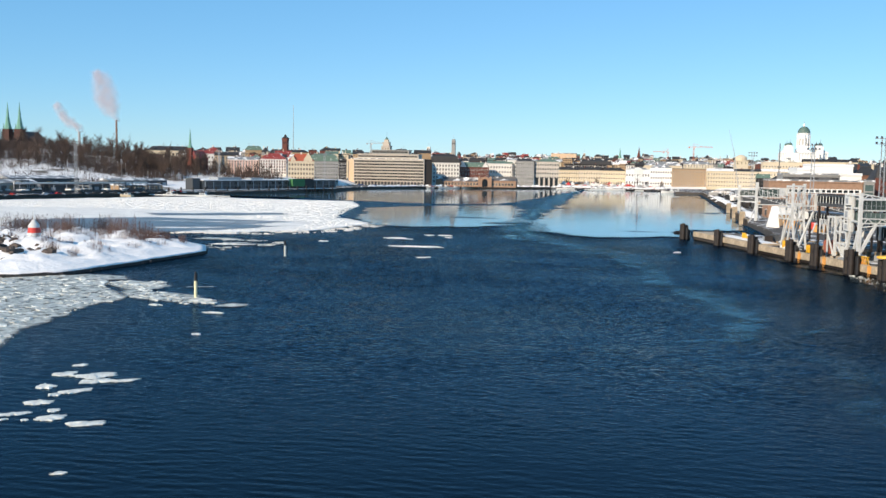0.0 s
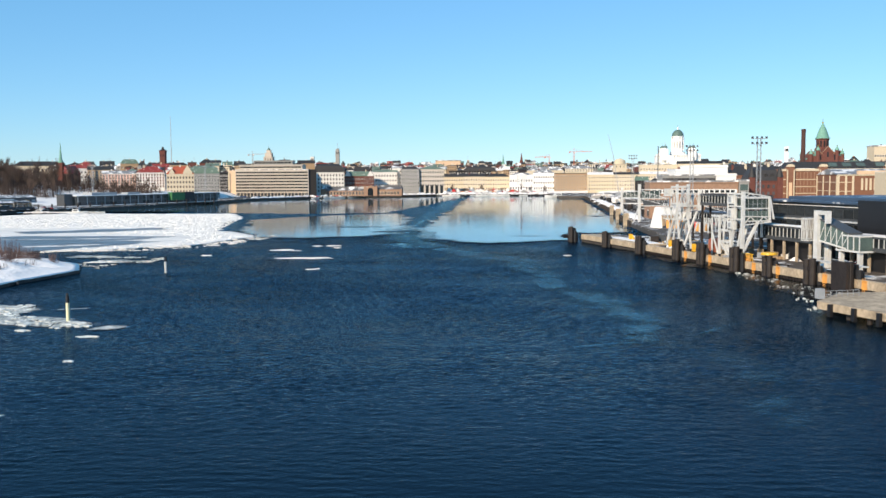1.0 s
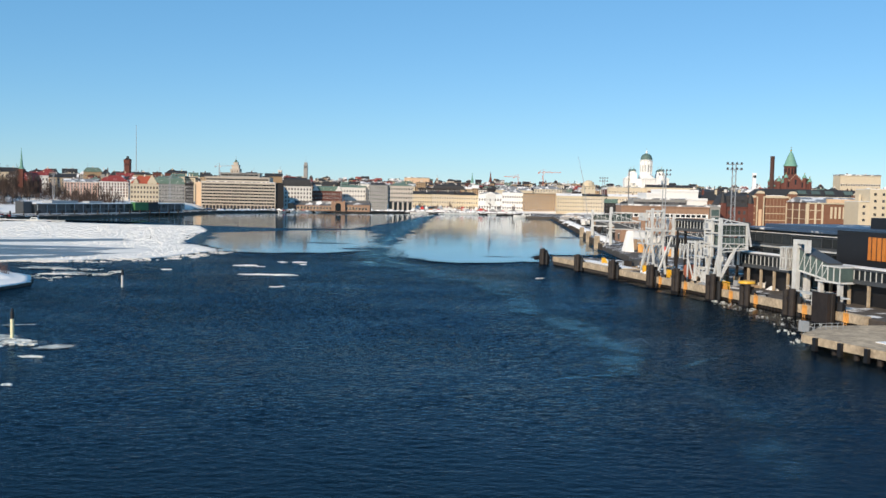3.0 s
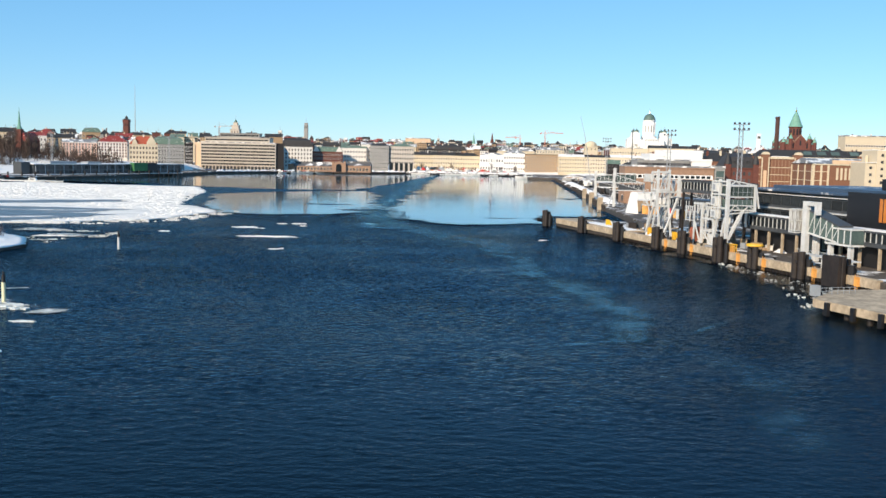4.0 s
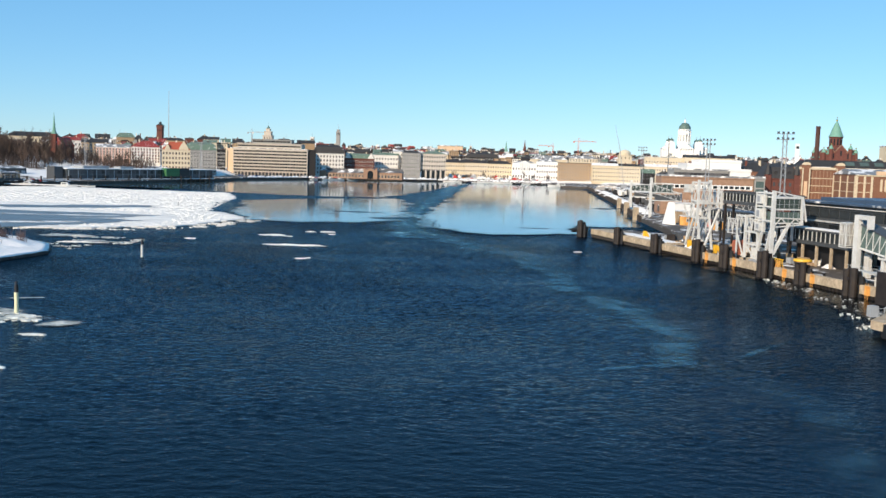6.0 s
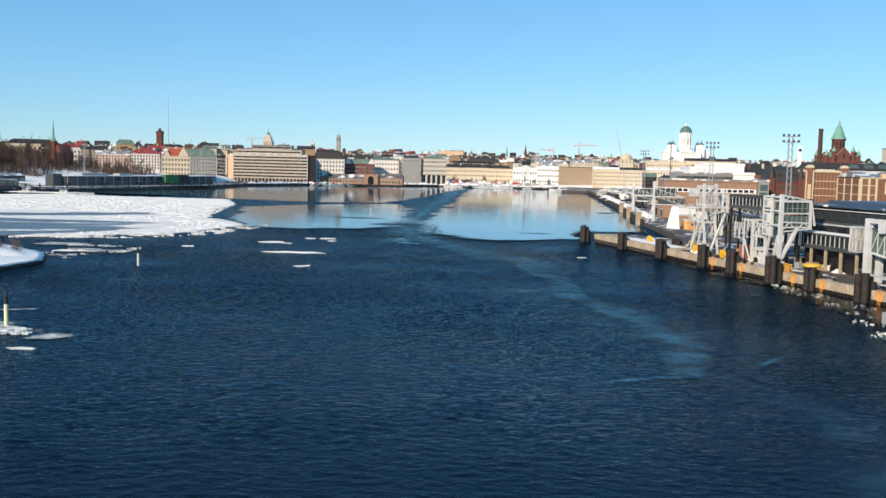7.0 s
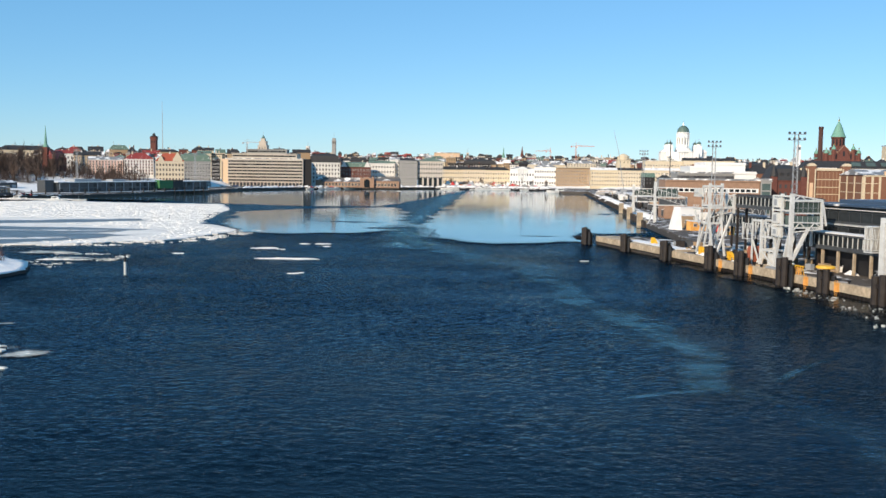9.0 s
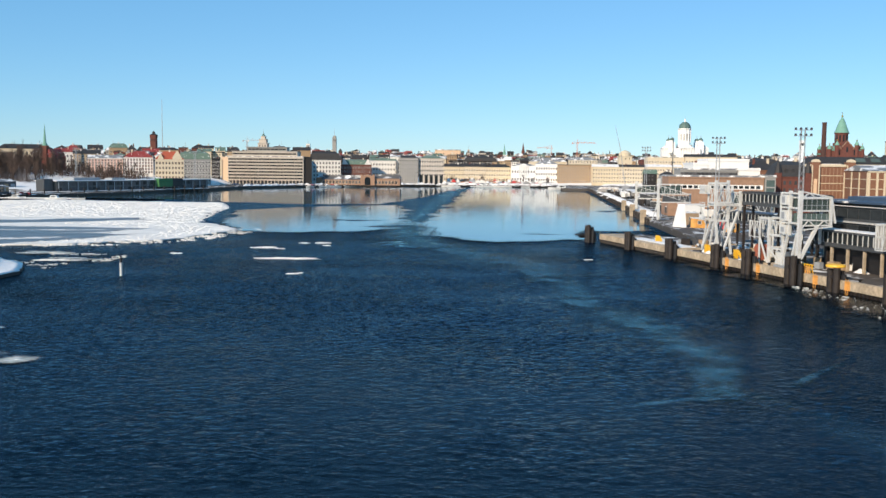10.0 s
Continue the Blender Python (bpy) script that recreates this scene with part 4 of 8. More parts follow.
def cathedral():
    c = thing("cathedral", pose(236.8, 1300, 24), "white domed cathedral with four small corner towers", "cathedral")
    w = STUCCO["chalk"]
    part("podium", Shape().box(-30, 30, -20, 30, -4, 10), w, c)
    part("nave", Shape().box(-17, 17, -14, 26, 10.004, 26).box(-29.5, 29.5, -3, 15, 10.004, 26), w, c)
    for x0, x1, y in ((-9, 9, -14.5), (-29.5, -17.2, -3.4), (17.2, 29.5, -3.4)):
        m = (x0 + x1) / 2
        part("pediment", Shape().add([(x0 - 1, y - 1.2, 26.01), (x1 + 1, y - 1.2, 26.01), (m, y - 1.2, 30.5), (x0 - 1, y + 12, 26.01), (x1 + 1, y + 12, 26.01), (m, y + 12, 30.5)], [(0, 1, 2), (5, 4, 3), (1, 4, 5, 2), (2, 5, 3, 0), (0, 3, 4, 1)]), w, c)
        for k in range(6):
            part("column", Shape().lathe([(0.75, 10), (0.62, 11), (0.55, 24.6), (0.85, 25.4), (0.85, 26)], 10, x0 + 0.7 + (x1 - x0 - 1.4) * k / 5, y - 0.4), w, c)
    for sx in (-18.5, 18.5):
        for sy in (-6, 18):
            t = part("corner_tower", Shape().box(sx - 3.6, sx + 3.6, sy - 3.6, sy + 3.6, 20, 34).lathe([(3.1, 34), (3.1, 36.2)], 12, sx, sy), w, c)
            part("small_dome", Shape().lathe([(3.3, 36.2), (3.0, 37.4), (2.0, 38.7), (0.5, 39.4), (0.2, 41)], 12, sx, sy), DARK_COPPER, t, "dark green small dome")
            cross_on(t, sx, sy, 41, 2, GOLD)
    drum = part("drum", Shape().lathe([(10, 26), (10, 31), (7.6, 31.2), (7.4, 50.5), (8.3, 51), (8.3, 52)], 24, 0, 6), w, c)
    for k in range(12):
        a = 6.2832 * k / 12
        part("column", Shape().lathe([(0.6, 33), (0.5, 49.5), (0.7, 50.4)], 8, 8.0 * math.cos(a), 6 + 8.0 * math.sin(a)), w, drum)
        part("window", Shape().box(-0.7, 0.7, -0.05, 0.05, 36, 45), STUCCO["grey"], drum, at=pose(7.62 * math.cos(a + 0.26), 6 + 7.62 * math.sin(a + 0.26), 0, 0, 0, math.degrees(a + 0.26) + 90))
    part("dome", Shape().lathe([(7.9, 52), (7.7, 54), (6.8, 56.6), (5.2, 58.8), (3.0, 60.2), (1.3, 60.8)], 28, 0, 6), DARK_COPPER, c, "dark green sheet-metal dome")
    lan = part("lantern", Shape().lathe([(1.2, 60.8), (1.2, 63), (1.5, 63.2), (0.5, 64.2), (0.3, 65)], 12, 0, 6), w, c)
    cross_on(lan, 0, 6, 65, 2.2, GOLD)
    for k in range(7):
        part("window", Shape().box(-0.8, 0.8, -0.06, 0.04, 13, 17), STUCCO["grey"], c, at=pose(-15 + 5 * k, -14.03, 0) if k not in (1, 2, 3, 4, 5) else pose(-25 + 8.3 * k, -20.03, -9))


def brick_cathedral():
    c = thing("orthodox_cathedral", pose(267, 809, 18), "red brick cathedral with green copper roofs and gilded cross", "cathedral")
    part("nave", Shape().box(-11, 11, -13, 16, 0, 21).box(-15, 15, -8, 10, 0, 18), BRICK, c)
    part("roof", Shape().add([(-11.5, -13.5, 21), (11.5, -13.5, 21), (11.5, 16.5, 21), (-11.5, 16.5, 21), (-6, -6, 25), (6, -6, 25), (6, 8, 25), (-6, 8, 25)], [(0, 1, 5, 4), (1, 2, 6, 5), (2, 3, 7, 6), (3, 0, 4, 7), (4, 5, 6, 7)]), COPPER, c, "green copper lower roof")
    part("porch_roof", Shape().box(-15.4, -11.6, -8.4, 10.4, 18, 19).box(11.6, 15.4, -8.4, 10.4, 18, 19), COPPER, c)
    drum = part("drum", Shape().lathe([(6.2, 22), (6.2, 27), (4.9, 27.5), (4.9, 34), (5.5, 34.5), (5.5, 35.2)], 16), BRICK, c)
    for k in range(12):
        a = 6.2832 * k / 12
        part("window", Shape().box(-0.55, 0.55, -0.06, 0.06, 28.3, 33.4), GLASS, drum, at=pose(4.95 * math.cos(a), 4.95 * math.sin(a), 0, 0, 0, math.degrees(a) + 90))
    top = part("spire_roof", Shape().lathe([(5.9, 35.2), (5.0, 36.8), (3.9, 39.8), (2.9, 42.6), (2.0, 44.8), (1.5, 45.6), (1.0, 46.6), (0.4, 47.6)], 16), COPPER, c, "green copper tent roof")
    part("golden_cupola", Shape().lathe([(0.4, 47.6), (0.9, 48.1), (0.7, 48.7), (0.1, 49.3)], 10), GOLD, top)
    cross_on(top, 0, 0, 49.2, 2.2, GOLD)
    for x, y, z in ((-12.5, -11, 19), (12.5, -11, 19), (-12.5, 13, 19), (12.5, 13, 19), (-7.5, -13, 22), (7.5, -13, 22)):
        t = part("turret", Shape().lathe([(1.7, z - 9), (1.7, z + 3), (2.0, z + 3.3)], 8, x, y), BRICK, c)
        part("turret_roof", Shape().lathe([(2.0, z + 3.3), (1.2, z + 5), (0.2, z + 6.6)], 8, x, y), COPPER, t)
        part("golden_cupola", Shape().lathe([(0.2, z + 6.5), (0.6, z + 7), (0.1, z + 7.8)], 8, x, y), GOLD, t)
    for gx, gy, gw, gh in ((-11.5, -9.5, 6, 25), (0, -14.2, 8.5, 28.5), (11.5, -9.5, 6, 25), (-5.8, -13.8, 4.4, 24), (5.8, -13.8, 4.4, 24)):
        o = [(-gw / 2, 14), (gw / 2, 14), (gw / 2, gh - gw * 0.55), (0, gh), (-gw / 2, gh - gw * 0.55)]
        gb = part("brick_gable", Shape().add([(gx + u, gy, v) for u, v in o] + [(gx + u, gy + 7, v) for u, v in o], [(0, 1, 2, 3, 4), (9, 8, 7, 6, 5)] + [(q, 5 + q, 5 + (q + 1) % 5, (q + 1) % 5) for q in range(5)]), BRICK, c)
        part("coping", Shape().beam((gx - gw / 2, gy - 0.15, gh - gw * 0.55), (gx, gy - 0.15, gh), 0.5).beam((gx + gw / 2, gy - 0.15, gh - gw * 0.55), (gx, gy - 0.15, gh), 0.5), STUCCO["clay"], gb)
        part("gable_window", Shape().box(gx - 0.7, gx + 0.7, gy - 0.08, gy - 0.003, gh - gw * 0.55 - 4, gh - gw * 0.55), GLASS, gb)
    for k in range(5):
        part("arched_window", Shape().box(-0.9, 0.9, -0.06, 0.04, 6, 14), GLASS, c, at=pose(-8 + 4 * k, -13.04, 0))


cathedral()
brick_cathedral()


STACK = tone("grey-brown stack brick", (0.2, 0.13, 0.1), 0.9, var=0.15)
DARK_BRICK = tone("sooty brick", (0.07, 0.033, 0.026), 0.9, var=0.25, fine=3)


def chimney_stack(x, y, z0, z1, r, mat, label):
    c = thing("chimney_stack", pose(x, y, z0), label, "chimney")
    part("shaft", Shape().lathe([(r * 1.25, -8), (r, (z1 - z0) * 0.9), (r, z1 - z0)], 14), mat, c)
    part("rim", Shape().lathe([(r * 1.12, z1 - z0 - 1.5), (r * 1.12, z1 - z0 + 0.01)], 14), mat, c)


chimney_stack(223.6, 717, 12, 56.9, 1.5, DARK_BRICK, "tall round brick chimney beside the cathedral")
chimney_stack(-848, 1500, 30, 94, 1.6, STACK, "tall brown power station chimney giving off steam")
chimney_stack(-918, 1500, 30, 74, 1.9, STUCCO["grey"], "grey power station chimney giving off steam")

STEAM = veil("steam", (0.40, 0.34, 0.365), 0.42, 0.05, film=True, edge=(0.12, 0.5), detail=5, rough=1.0)


def steam(x, y, z, line, seed):
    """A drifting plume in three billowing layers; line: (dx, dz, half width) from the chimney's mouth up."""
    def thick(px, pz, k):
        px += 5 * noise.noise((px * 0.07, pz * 0.07, seed + k)) + 2.2 * noise.noise((px * 0.22, pz * 0.22, seed + k + 5))
        pz += 5 * noise.noise((px * 0.07, pz * 0.07, seed + k + 9)) + 2.2 * noise.noise((px * 0.22, pz * 0.22, seed + k + 3))
        best = 0.0
        for (ax, az, ar), (bx, bz, br) in zip(line, line[1:]):
            dx, dz = bx - ax, bz - az
            q = min(1.0, max(0.0, ((px - ax) * dx + (pz - az) * dz) / (dx * dx + dz * dz)))
            best = max(best, 1 - math.hypot(px - ax - q * dx, pz - az - q * dz) / (ar + (br - ar) * q))
        return smooth(best * 1.25) * (0.8 + 0.35 * noise.noise((px * 0.12, pz * 0.12, seed + k + 7)))
    xs, zs, cell = min(p[0] - p[2] for p in line) - 8, -4, 1.4
    nx, nz = int((max(p[0] + p[2] for p in line) + 8 - xs) / cell), int((max(p[1] + p[2] for p in line) + 12) / cell)
    for k in range(3):
        val = [max(0.0, thick(xs + i * cell, zs + j * cell, k)) for j in range(nz) for i in range(nx)]
        verts = [(x + xs + i * cell, y + 5 * k - 3 * val[j * nx + i] + 0.8 * noise.noise((i * 0.1, j * 0.1, k)), z + zs + j * cell) for j in range(nz) for i in range(nx)]
        faces = [q for q in ((j * nx + i, j * nx + i + 1, (j + 1) * nx + i + 1, (j + 1) * nx + i) for j in range(nz - 1) for i in range(nx - 1)) if max(val[v] for v in q) > 0]
        me = bpy.data.meshes.new("steam_plume")
        me.from_pydata(verts, [], faces)
        me.attributes.new("skin", "FLOAT", "POINT").data.foreach_set("value", val)
        me.polygons.foreach_set("use_smooth", [True] * len(me.polygons))
        me.materials.append(STEAM)
        tagged(new("steam_plume", me), "thin pinkish white steam drifting from a chimney", "steam", kind="stuff")


steam(-848, 1500, 94, [(0, 0, 2.5), (-5, 9, 8), (-14, 22, 22), (-22, 40, 29), (-29, 62, 25), (-37, 78, 12)], 3)
steam(-918, 1500, 74, [(0, 0, 2), (-5, 8, 7), (-16, 14, 12), (-30, 22, 10), (-40, 36, 9), (-44, 46, 6)], 8)


def church_left():
    c = thing("brick_church", pose(-426, 900, 8), "red brick church with a slender green spire", "church")
    part("nave", Shape().box(-1, 8.5, 0, 24, 0, 20), BRICK, c)
    part("roof", Shape().add([(-1.5, -0.5, 20), (9, -0.5, 20), (9, 24.5, 20), (-1.5, 24.5, 20), (3.7, -0.5, 28), (3.7, 24.5, 28)], [(0, 1, 4), (2, 3, 5), (1, 2, 5, 4), (3, 0, 4, 5), (3, 2, 1, 0)]), RED_ROOF, c)
    part("tower", Shape().box(-3, 2.4, -2, 3.4, 0, 31), BRICK, c)
    part("spire", Shape().lathe([(3.0, 31), (1.5, 34), (0.8, 42), (0.12, 51)], 8, -0.3, 0.7), COPPER, c, "slender green copper spire")


def twin_spires():
    c = thing("twin_tower_church", pose(-763, 1100, 28), "dark brick church with two tall green spires", "church")
    part("nave", Shape().box(-9, 9, 0, 50, 0, 24), DARK_BRICK, c)
    part("roof", Shape().add([(-10, 0, 24), (10, 0, 24), (10, 50, 24), (-10, 50, 24), (0, 0, 33), (0, 50, 33)], [(0, 1, 4), (2, 3, 5), (1, 2, 5, 4), (3, 0, 4, 5), (3, 2, 1, 0)]), DARK_ROOF, c)
    for x in (-8.5, 8.5):
        t = part("tower", Shape().box(x - 4.8, x + 4.8, -7, 2.6, 0, 34).box(x - 5.2, x + 5.2, -7.4, 3, 34, 35), DARK_BRICK, c)
        part("spire", Shape().lathe([(5.2, 35), (3.4, 41), (1.7, 52), (0.2, 69)], 8, x, -2), COPPER, t, "green copper spire")
        for sx in (-3.6, 3.6):
            part("pinnacle", Shape().lathe([(0.8, 34), (0.7, 37), (0.05, 43)], 6, x + sx, -5.6), COPPER, t)


def tower_block(name, label, x, y, z0, w, levels, mat, cap=None, spike=0, category="tower"):
    """A tower in stepped stages: levels of (half width, top height)."""
    c = thing(name, pose(x, y, z0), label, category)
    lo = -15
    for hw, z in levels:
        st = part("stage", Shape().box(-hw, hw, -hw, hw, lo, z).box(-hw * 1.1, hw * 1.1, -hw * 1.1, hw * 1.1, z, z + 0.5), mat, c)
        if z - max(lo, 0) > 5:
            for k in (-1, 0, 1):
                part("window", Shape().box(-0.4, 0.4, -0.08, 0.05, 0, 2.4), GLASS, st, at=pose(k * hw * 0.6, -hw - 0.02, z - 4))
        lo = z + 0.504
    if cap:
        part("cap", Shape().lathe([(r, lo + z) for r, z in cap[0]], 12), cap[1], c)
    if spike:
        part("flagpole", Shape().tube((0, 0, lo), (0, 0, lo + spike), 0.25, 0.08, 6), GREY_STEEL, c)
    return c


church_left()
twin_spires()
tower_block("fire_tower", "red brick fire watch tower with jutting top", -418, 1156, 30, 8, [(3.3, 24), (3.6, 27)], BRICK, ([(4.7, 0), (2.2, 1.3), (1.7, 1.6), (1.6, 3.2), (0.3, 4.4)], DARK_ROOF), 5)
tower_block("domed_tower", "pale stone tower with stepped top and small dome", -303, 1228, 34, 12, [(5.8, 16), (4.4, 21), (2.7, 24.5)], STUCCO["beige"], ([(2.2, 0), (2.0, 1.2), (1.0, 2.6), (0.3, 3.6), (0.2, 5)], DARK_COPPER), 9)
tower_block("hotel_tower", "slim grey tower with aerial above the rooftops", -236, 1360, 34, 6, [(2.6, 27), (2.1, 30)], STUCCO["grey"], None, 9)
tower_block("bell_tower", "pointed green copper church spire", 1.5, 1450, 30, 4, [(2.2, 11)], STUCCO["white"], ([(2.6, 0), (1.2, 6), (0.15, 16)], COPPER))
tower_block("bell_tower", "pointed dark red church spire", 30, 1500, 30, 4, [(2.6, 13)], BRICK, ([(3.2, 0), (1.6, 7), (0.15, 17)], BRICK))
tower_block("roof_turret", "white roof turret above the office block", -240, 1200, 30, 4, [(2.2, 19)], STUCCO["white"], None, 5)
tower_block("roof_turret", "pale roof turret above the rooftops", -52, 1460, 30, 4, [(1.8, 18)], STUCCO["beige"], None, 6)
tower_block("gas_tower", "white cylinder-topped block above the rooftops", 153, 1250, 24, 10, [(8, 14)], STUCCO["cream"], ([(7.5, 0), (7.5, 4), (4, 6.5), (0.5, 7.4)], STUCCO["cream"]))
tower_block("white_tower", "plain white tower far behind the roofs", 264, 900, 20, 4, [(1.5, 29)], STUCCO["chalk"])
house("long low orange brick block on the skyline", -105, -66, 1500, 48, "peach", ("flat", 1.2, "GREY"), 1, 14, (1.4, 1.4), 14)
house("cream hotel with flat roof and railings above the quay", 343, 380, 900, 49, "cream", ("flat", 1.2, "GREY"), 4, 16, (1.5, 1.6), 18)


def radio_mast(x, y, z0, z1):
    c = thing("radio_mast", pose(x, y, z0), "thin guyed lattice radio mast on a rooftop", "mast")
    h = z1 - z0
    for k in range(6):
        part("section", Shape().beam((0, 0, h * k / 6 - (8 if k == 0 else 0)), (0, 0, h * (k + 1) / 6), 0.8 - 0.09 * k), GREY_STEEL, c)


radio_mast(-405.3, 1150, 36, 99)


def tower_crane(x, y, z0, z1, arm, back, mat, label, lean=0.0):
    c = thing("tower_crane", pose(x, y, z0), label, "crane")
    h = z1 - z0
    mast = Shape()
    for sx in (-0.8, 0.8):
        for sy in (-0.8, 0.8):
            mast.beam((sx, sy, -10), (sx, sy, h), 0.3)
    for k in range(int(h / 2)):
        mast.beam((-0.8, -0.8, 2 * k), (0.8, -0.8, 2 * k + 2), 0.2).beam((-0.8, 0.8, 2 * k), (0.8, 0.8, 2 * k + 2), 0.2)
    part("mast", mast, mat, c)
    tip, tail = (arm, 0, h + abs(arm) * lean), (-back, 0, h)
    jib = Shape().beam((0, 0, h), tip, 0.5).beam((0, 0, h + 1.6), (tip[0], 0, tip[2] + 0.3), 0.25)
    for k in range(12):
        u, v = k / 12, (k + 0.5) / 12
        jib.beam((arm * u, 0, h + (tip[2] - h) * u), (arm * v, 0, h + 1.4 + (tip[2] - h) * v), 0.16)
    part("jib", jib, mat, c)
    part("counter_jib", Shape().beam((0, 0, h), tail, 0.6).box(-back, -back + 2, -0.8, 0.8, h - 1.8, h), mat, c)
    part("tower_head", Shape().beam((0, 0, h), (0, 0, h + 5), 0.5).beam((0, 0, h + 5), (arm * 0.6, 0, h + 0.6 + (tip[2] - h) * 0.6), 0.12).beam((0, 0, h + 5), tail, 0.12), mat, c)
    part("cab", Shape().box(0.9, 2.4, -0.8, 0.8, h - 1.8, h), STUCCO["white"], c)


CRANE_RED = tone("orange crane paint", (0.55, 0.16, 0.08), 0.5, var=0.15)
tower_crane(112, 1500, 32, 61, 28, 8, CRANE_RED, "orange tower crane above the rooftops")
tower_crane(-371, 1400, 30, 58, 26, 7, GREY_STEEL, "grey tower crane above the rooftops")
tower_crane(78, 1600, 32, 55, -24, 8, CRANE_RED, "orange tower crane far behind the roofs")
c = thing("luffing_crane", pose(123, 1000, QUAY_Z), "grey mobile harbour crane with long raised jib", "crane")
part("carriage", Shape().box(-3, 3, -4, 4, 0, 4), GREY_STEEL, c)
part("jib", Shape().tube((0, 0, 4), (-6, 0, 42), 0.4, 0.28, 6).tube((-6, 0, 42), (-11.5, 0, 64), 0.28, 0.12, 6), GREY_STEEL, c)

# ---------------------------------------------------------------- lamp masts


def lamp_mast(x, y, h, label="tall lattice floodlight mast with two lamp platforms"):
    c = thing("floodlight_mast", pose(x, y, QUAY_Z), label, "lamp mast", "floodlight masts")
    for sx in (-0.75, 0.75):
        for sy in (-0.5, 0.5):
            part("leg", Shape().beam((sx, sy, 0), (sx * 0.75, sy * 0.75, h), 0.14), GREY_STEEL, c)
    br = Shape()
    for k in range(int(h / 2.2)):
        z = 2.2 * k
        br.beam((-0.7, -0.5, z), (0.7, -0.5, z + 2.2), 0.06).beam((0.7, 0.5, z), (-0.7, 0.5, z + 2.2), 0.06).beam((-0.7, 0.5, z), (-0.7, -0.5, z + 2.2), 0.06).beam((0.7, -0.5, z), (0.7, 0.5, z + 2.2), 0.06)
    tagged(part("bracing", br, GREY_STEEL, c), kind="stuff")
    for z in (h - 1.8, h):
        pf = part("platform", Shape().box(-2.6, 2.6, -0.5, 0.5, z - 0.1, z + 0.05), GREY_STEEL, c)
        for k in range(4):
            part("lamp", Shape().box(-0.32, 0.32, -0.3, 0.2, 0, 0.6), DARK_CLAD, pf, at=pose(-2.3 + 1.53 * k, -0.4, z + 0.05, -20))


lamp_mast(91, 328.5, 33.6)
lamp_mast(86, 419, 33.6)
lamp_mast(85.7, 609, 33.6)
lamp_mast(-350, 571, 34)
lamp_mast(-347.7, 794, 33)
lamp_mast(-268, 852, 32)
c = thing("lattice_tower", pose(102.4, 615, QUAY_Z), "grey lattice tower beside the warehouses", "mast")
part("shaft", Shape().beam((0, 0, 0), (0, 0, 40), 0.5).box(-1.2, 1.2, -1.2, 1.2, 29, 29.4).box(-1.2, 1.2, -1.2, 1.2, 25, 25.4), DARK_CLAD, c)

# ---------------------------------------------------------------- bare trees


def tree_meshes(seed, h):
    """Trunk with limbs, and a crown of many fine twigs."""
    r = random.Random(seed)
    tr, cr = Shape(), Shape()
    tr.tube((0, 0, -1), (0, 0, h * 0.35), h * 0.022, h * 0.017, 7)
    tr.tube((0, 0, h * 0.35), (r.uniform(-1, 1) * 0.4, 0, h * 0.75), h * 0.017, h * 0.006, 6)
    for k in range(16):
        z = h * r.uniform(0.18, 0.75)
        a, ln = r.uniform(0, 6.283), h * r.uniform(0.2, 0.36)
        d = Vector((math.cos(a), math.sin(a), r.uniform(1.0, 2.6))).normalized()
        p = Vector((0, 0, z))
        e = p + d * ln
        tr.tube(p, e, h * 0.008, h * 0.003, 4)
        for j in range(11):
            q = p + (e - p) * r.uniform(0.3, 1.0)
            d2 = (d + Vector((r.uniform(-1, 1), r.uniform(-1, 1), r.uniform(-0.5, 1.1))) * 0.8).normalized()
            e2 = q + d2 * h * r.uniform(0.06, 0.17)
            cr.tube(q, e2, 0.05, 0.025, 3)
            for i in range(3):
                q2 = q + (e2 - q) * r.uniform(0.3, 1)
                d3 = (d2 + Vector((r.uniform(-1, 1), r.uniform(-1, 1), r.uniform(-0.4, 1)))).normalized()
                cr.tube(q2, q2 + d3 * h * r.uniform(0.04, 0.1), 0.036, 0.02, 3)
    return tr.mesh("trunk", BARK), cr.mesh("crown", TWIG)


TREES = [tree_meshes(k, hh) for k, hh in ((1, 17), (2, 20), (3, 14), (4, 22))]


def tree(x, y, z, size=1.0, kind=None, label="bare deciduous tree with brown twigs on the snowy hill"):
    t = thing("tree", pose(x, y, z, 0, 0, rng.uniform(0, 360)) @ Matrix.Scale(size, 4), label, "tree", "bare trees")
    tr, cr = TREES[rng.randrange(4) if kind is None else kind]
    part("trunk", tr, None, t)
    part("crown", cr, None, t)


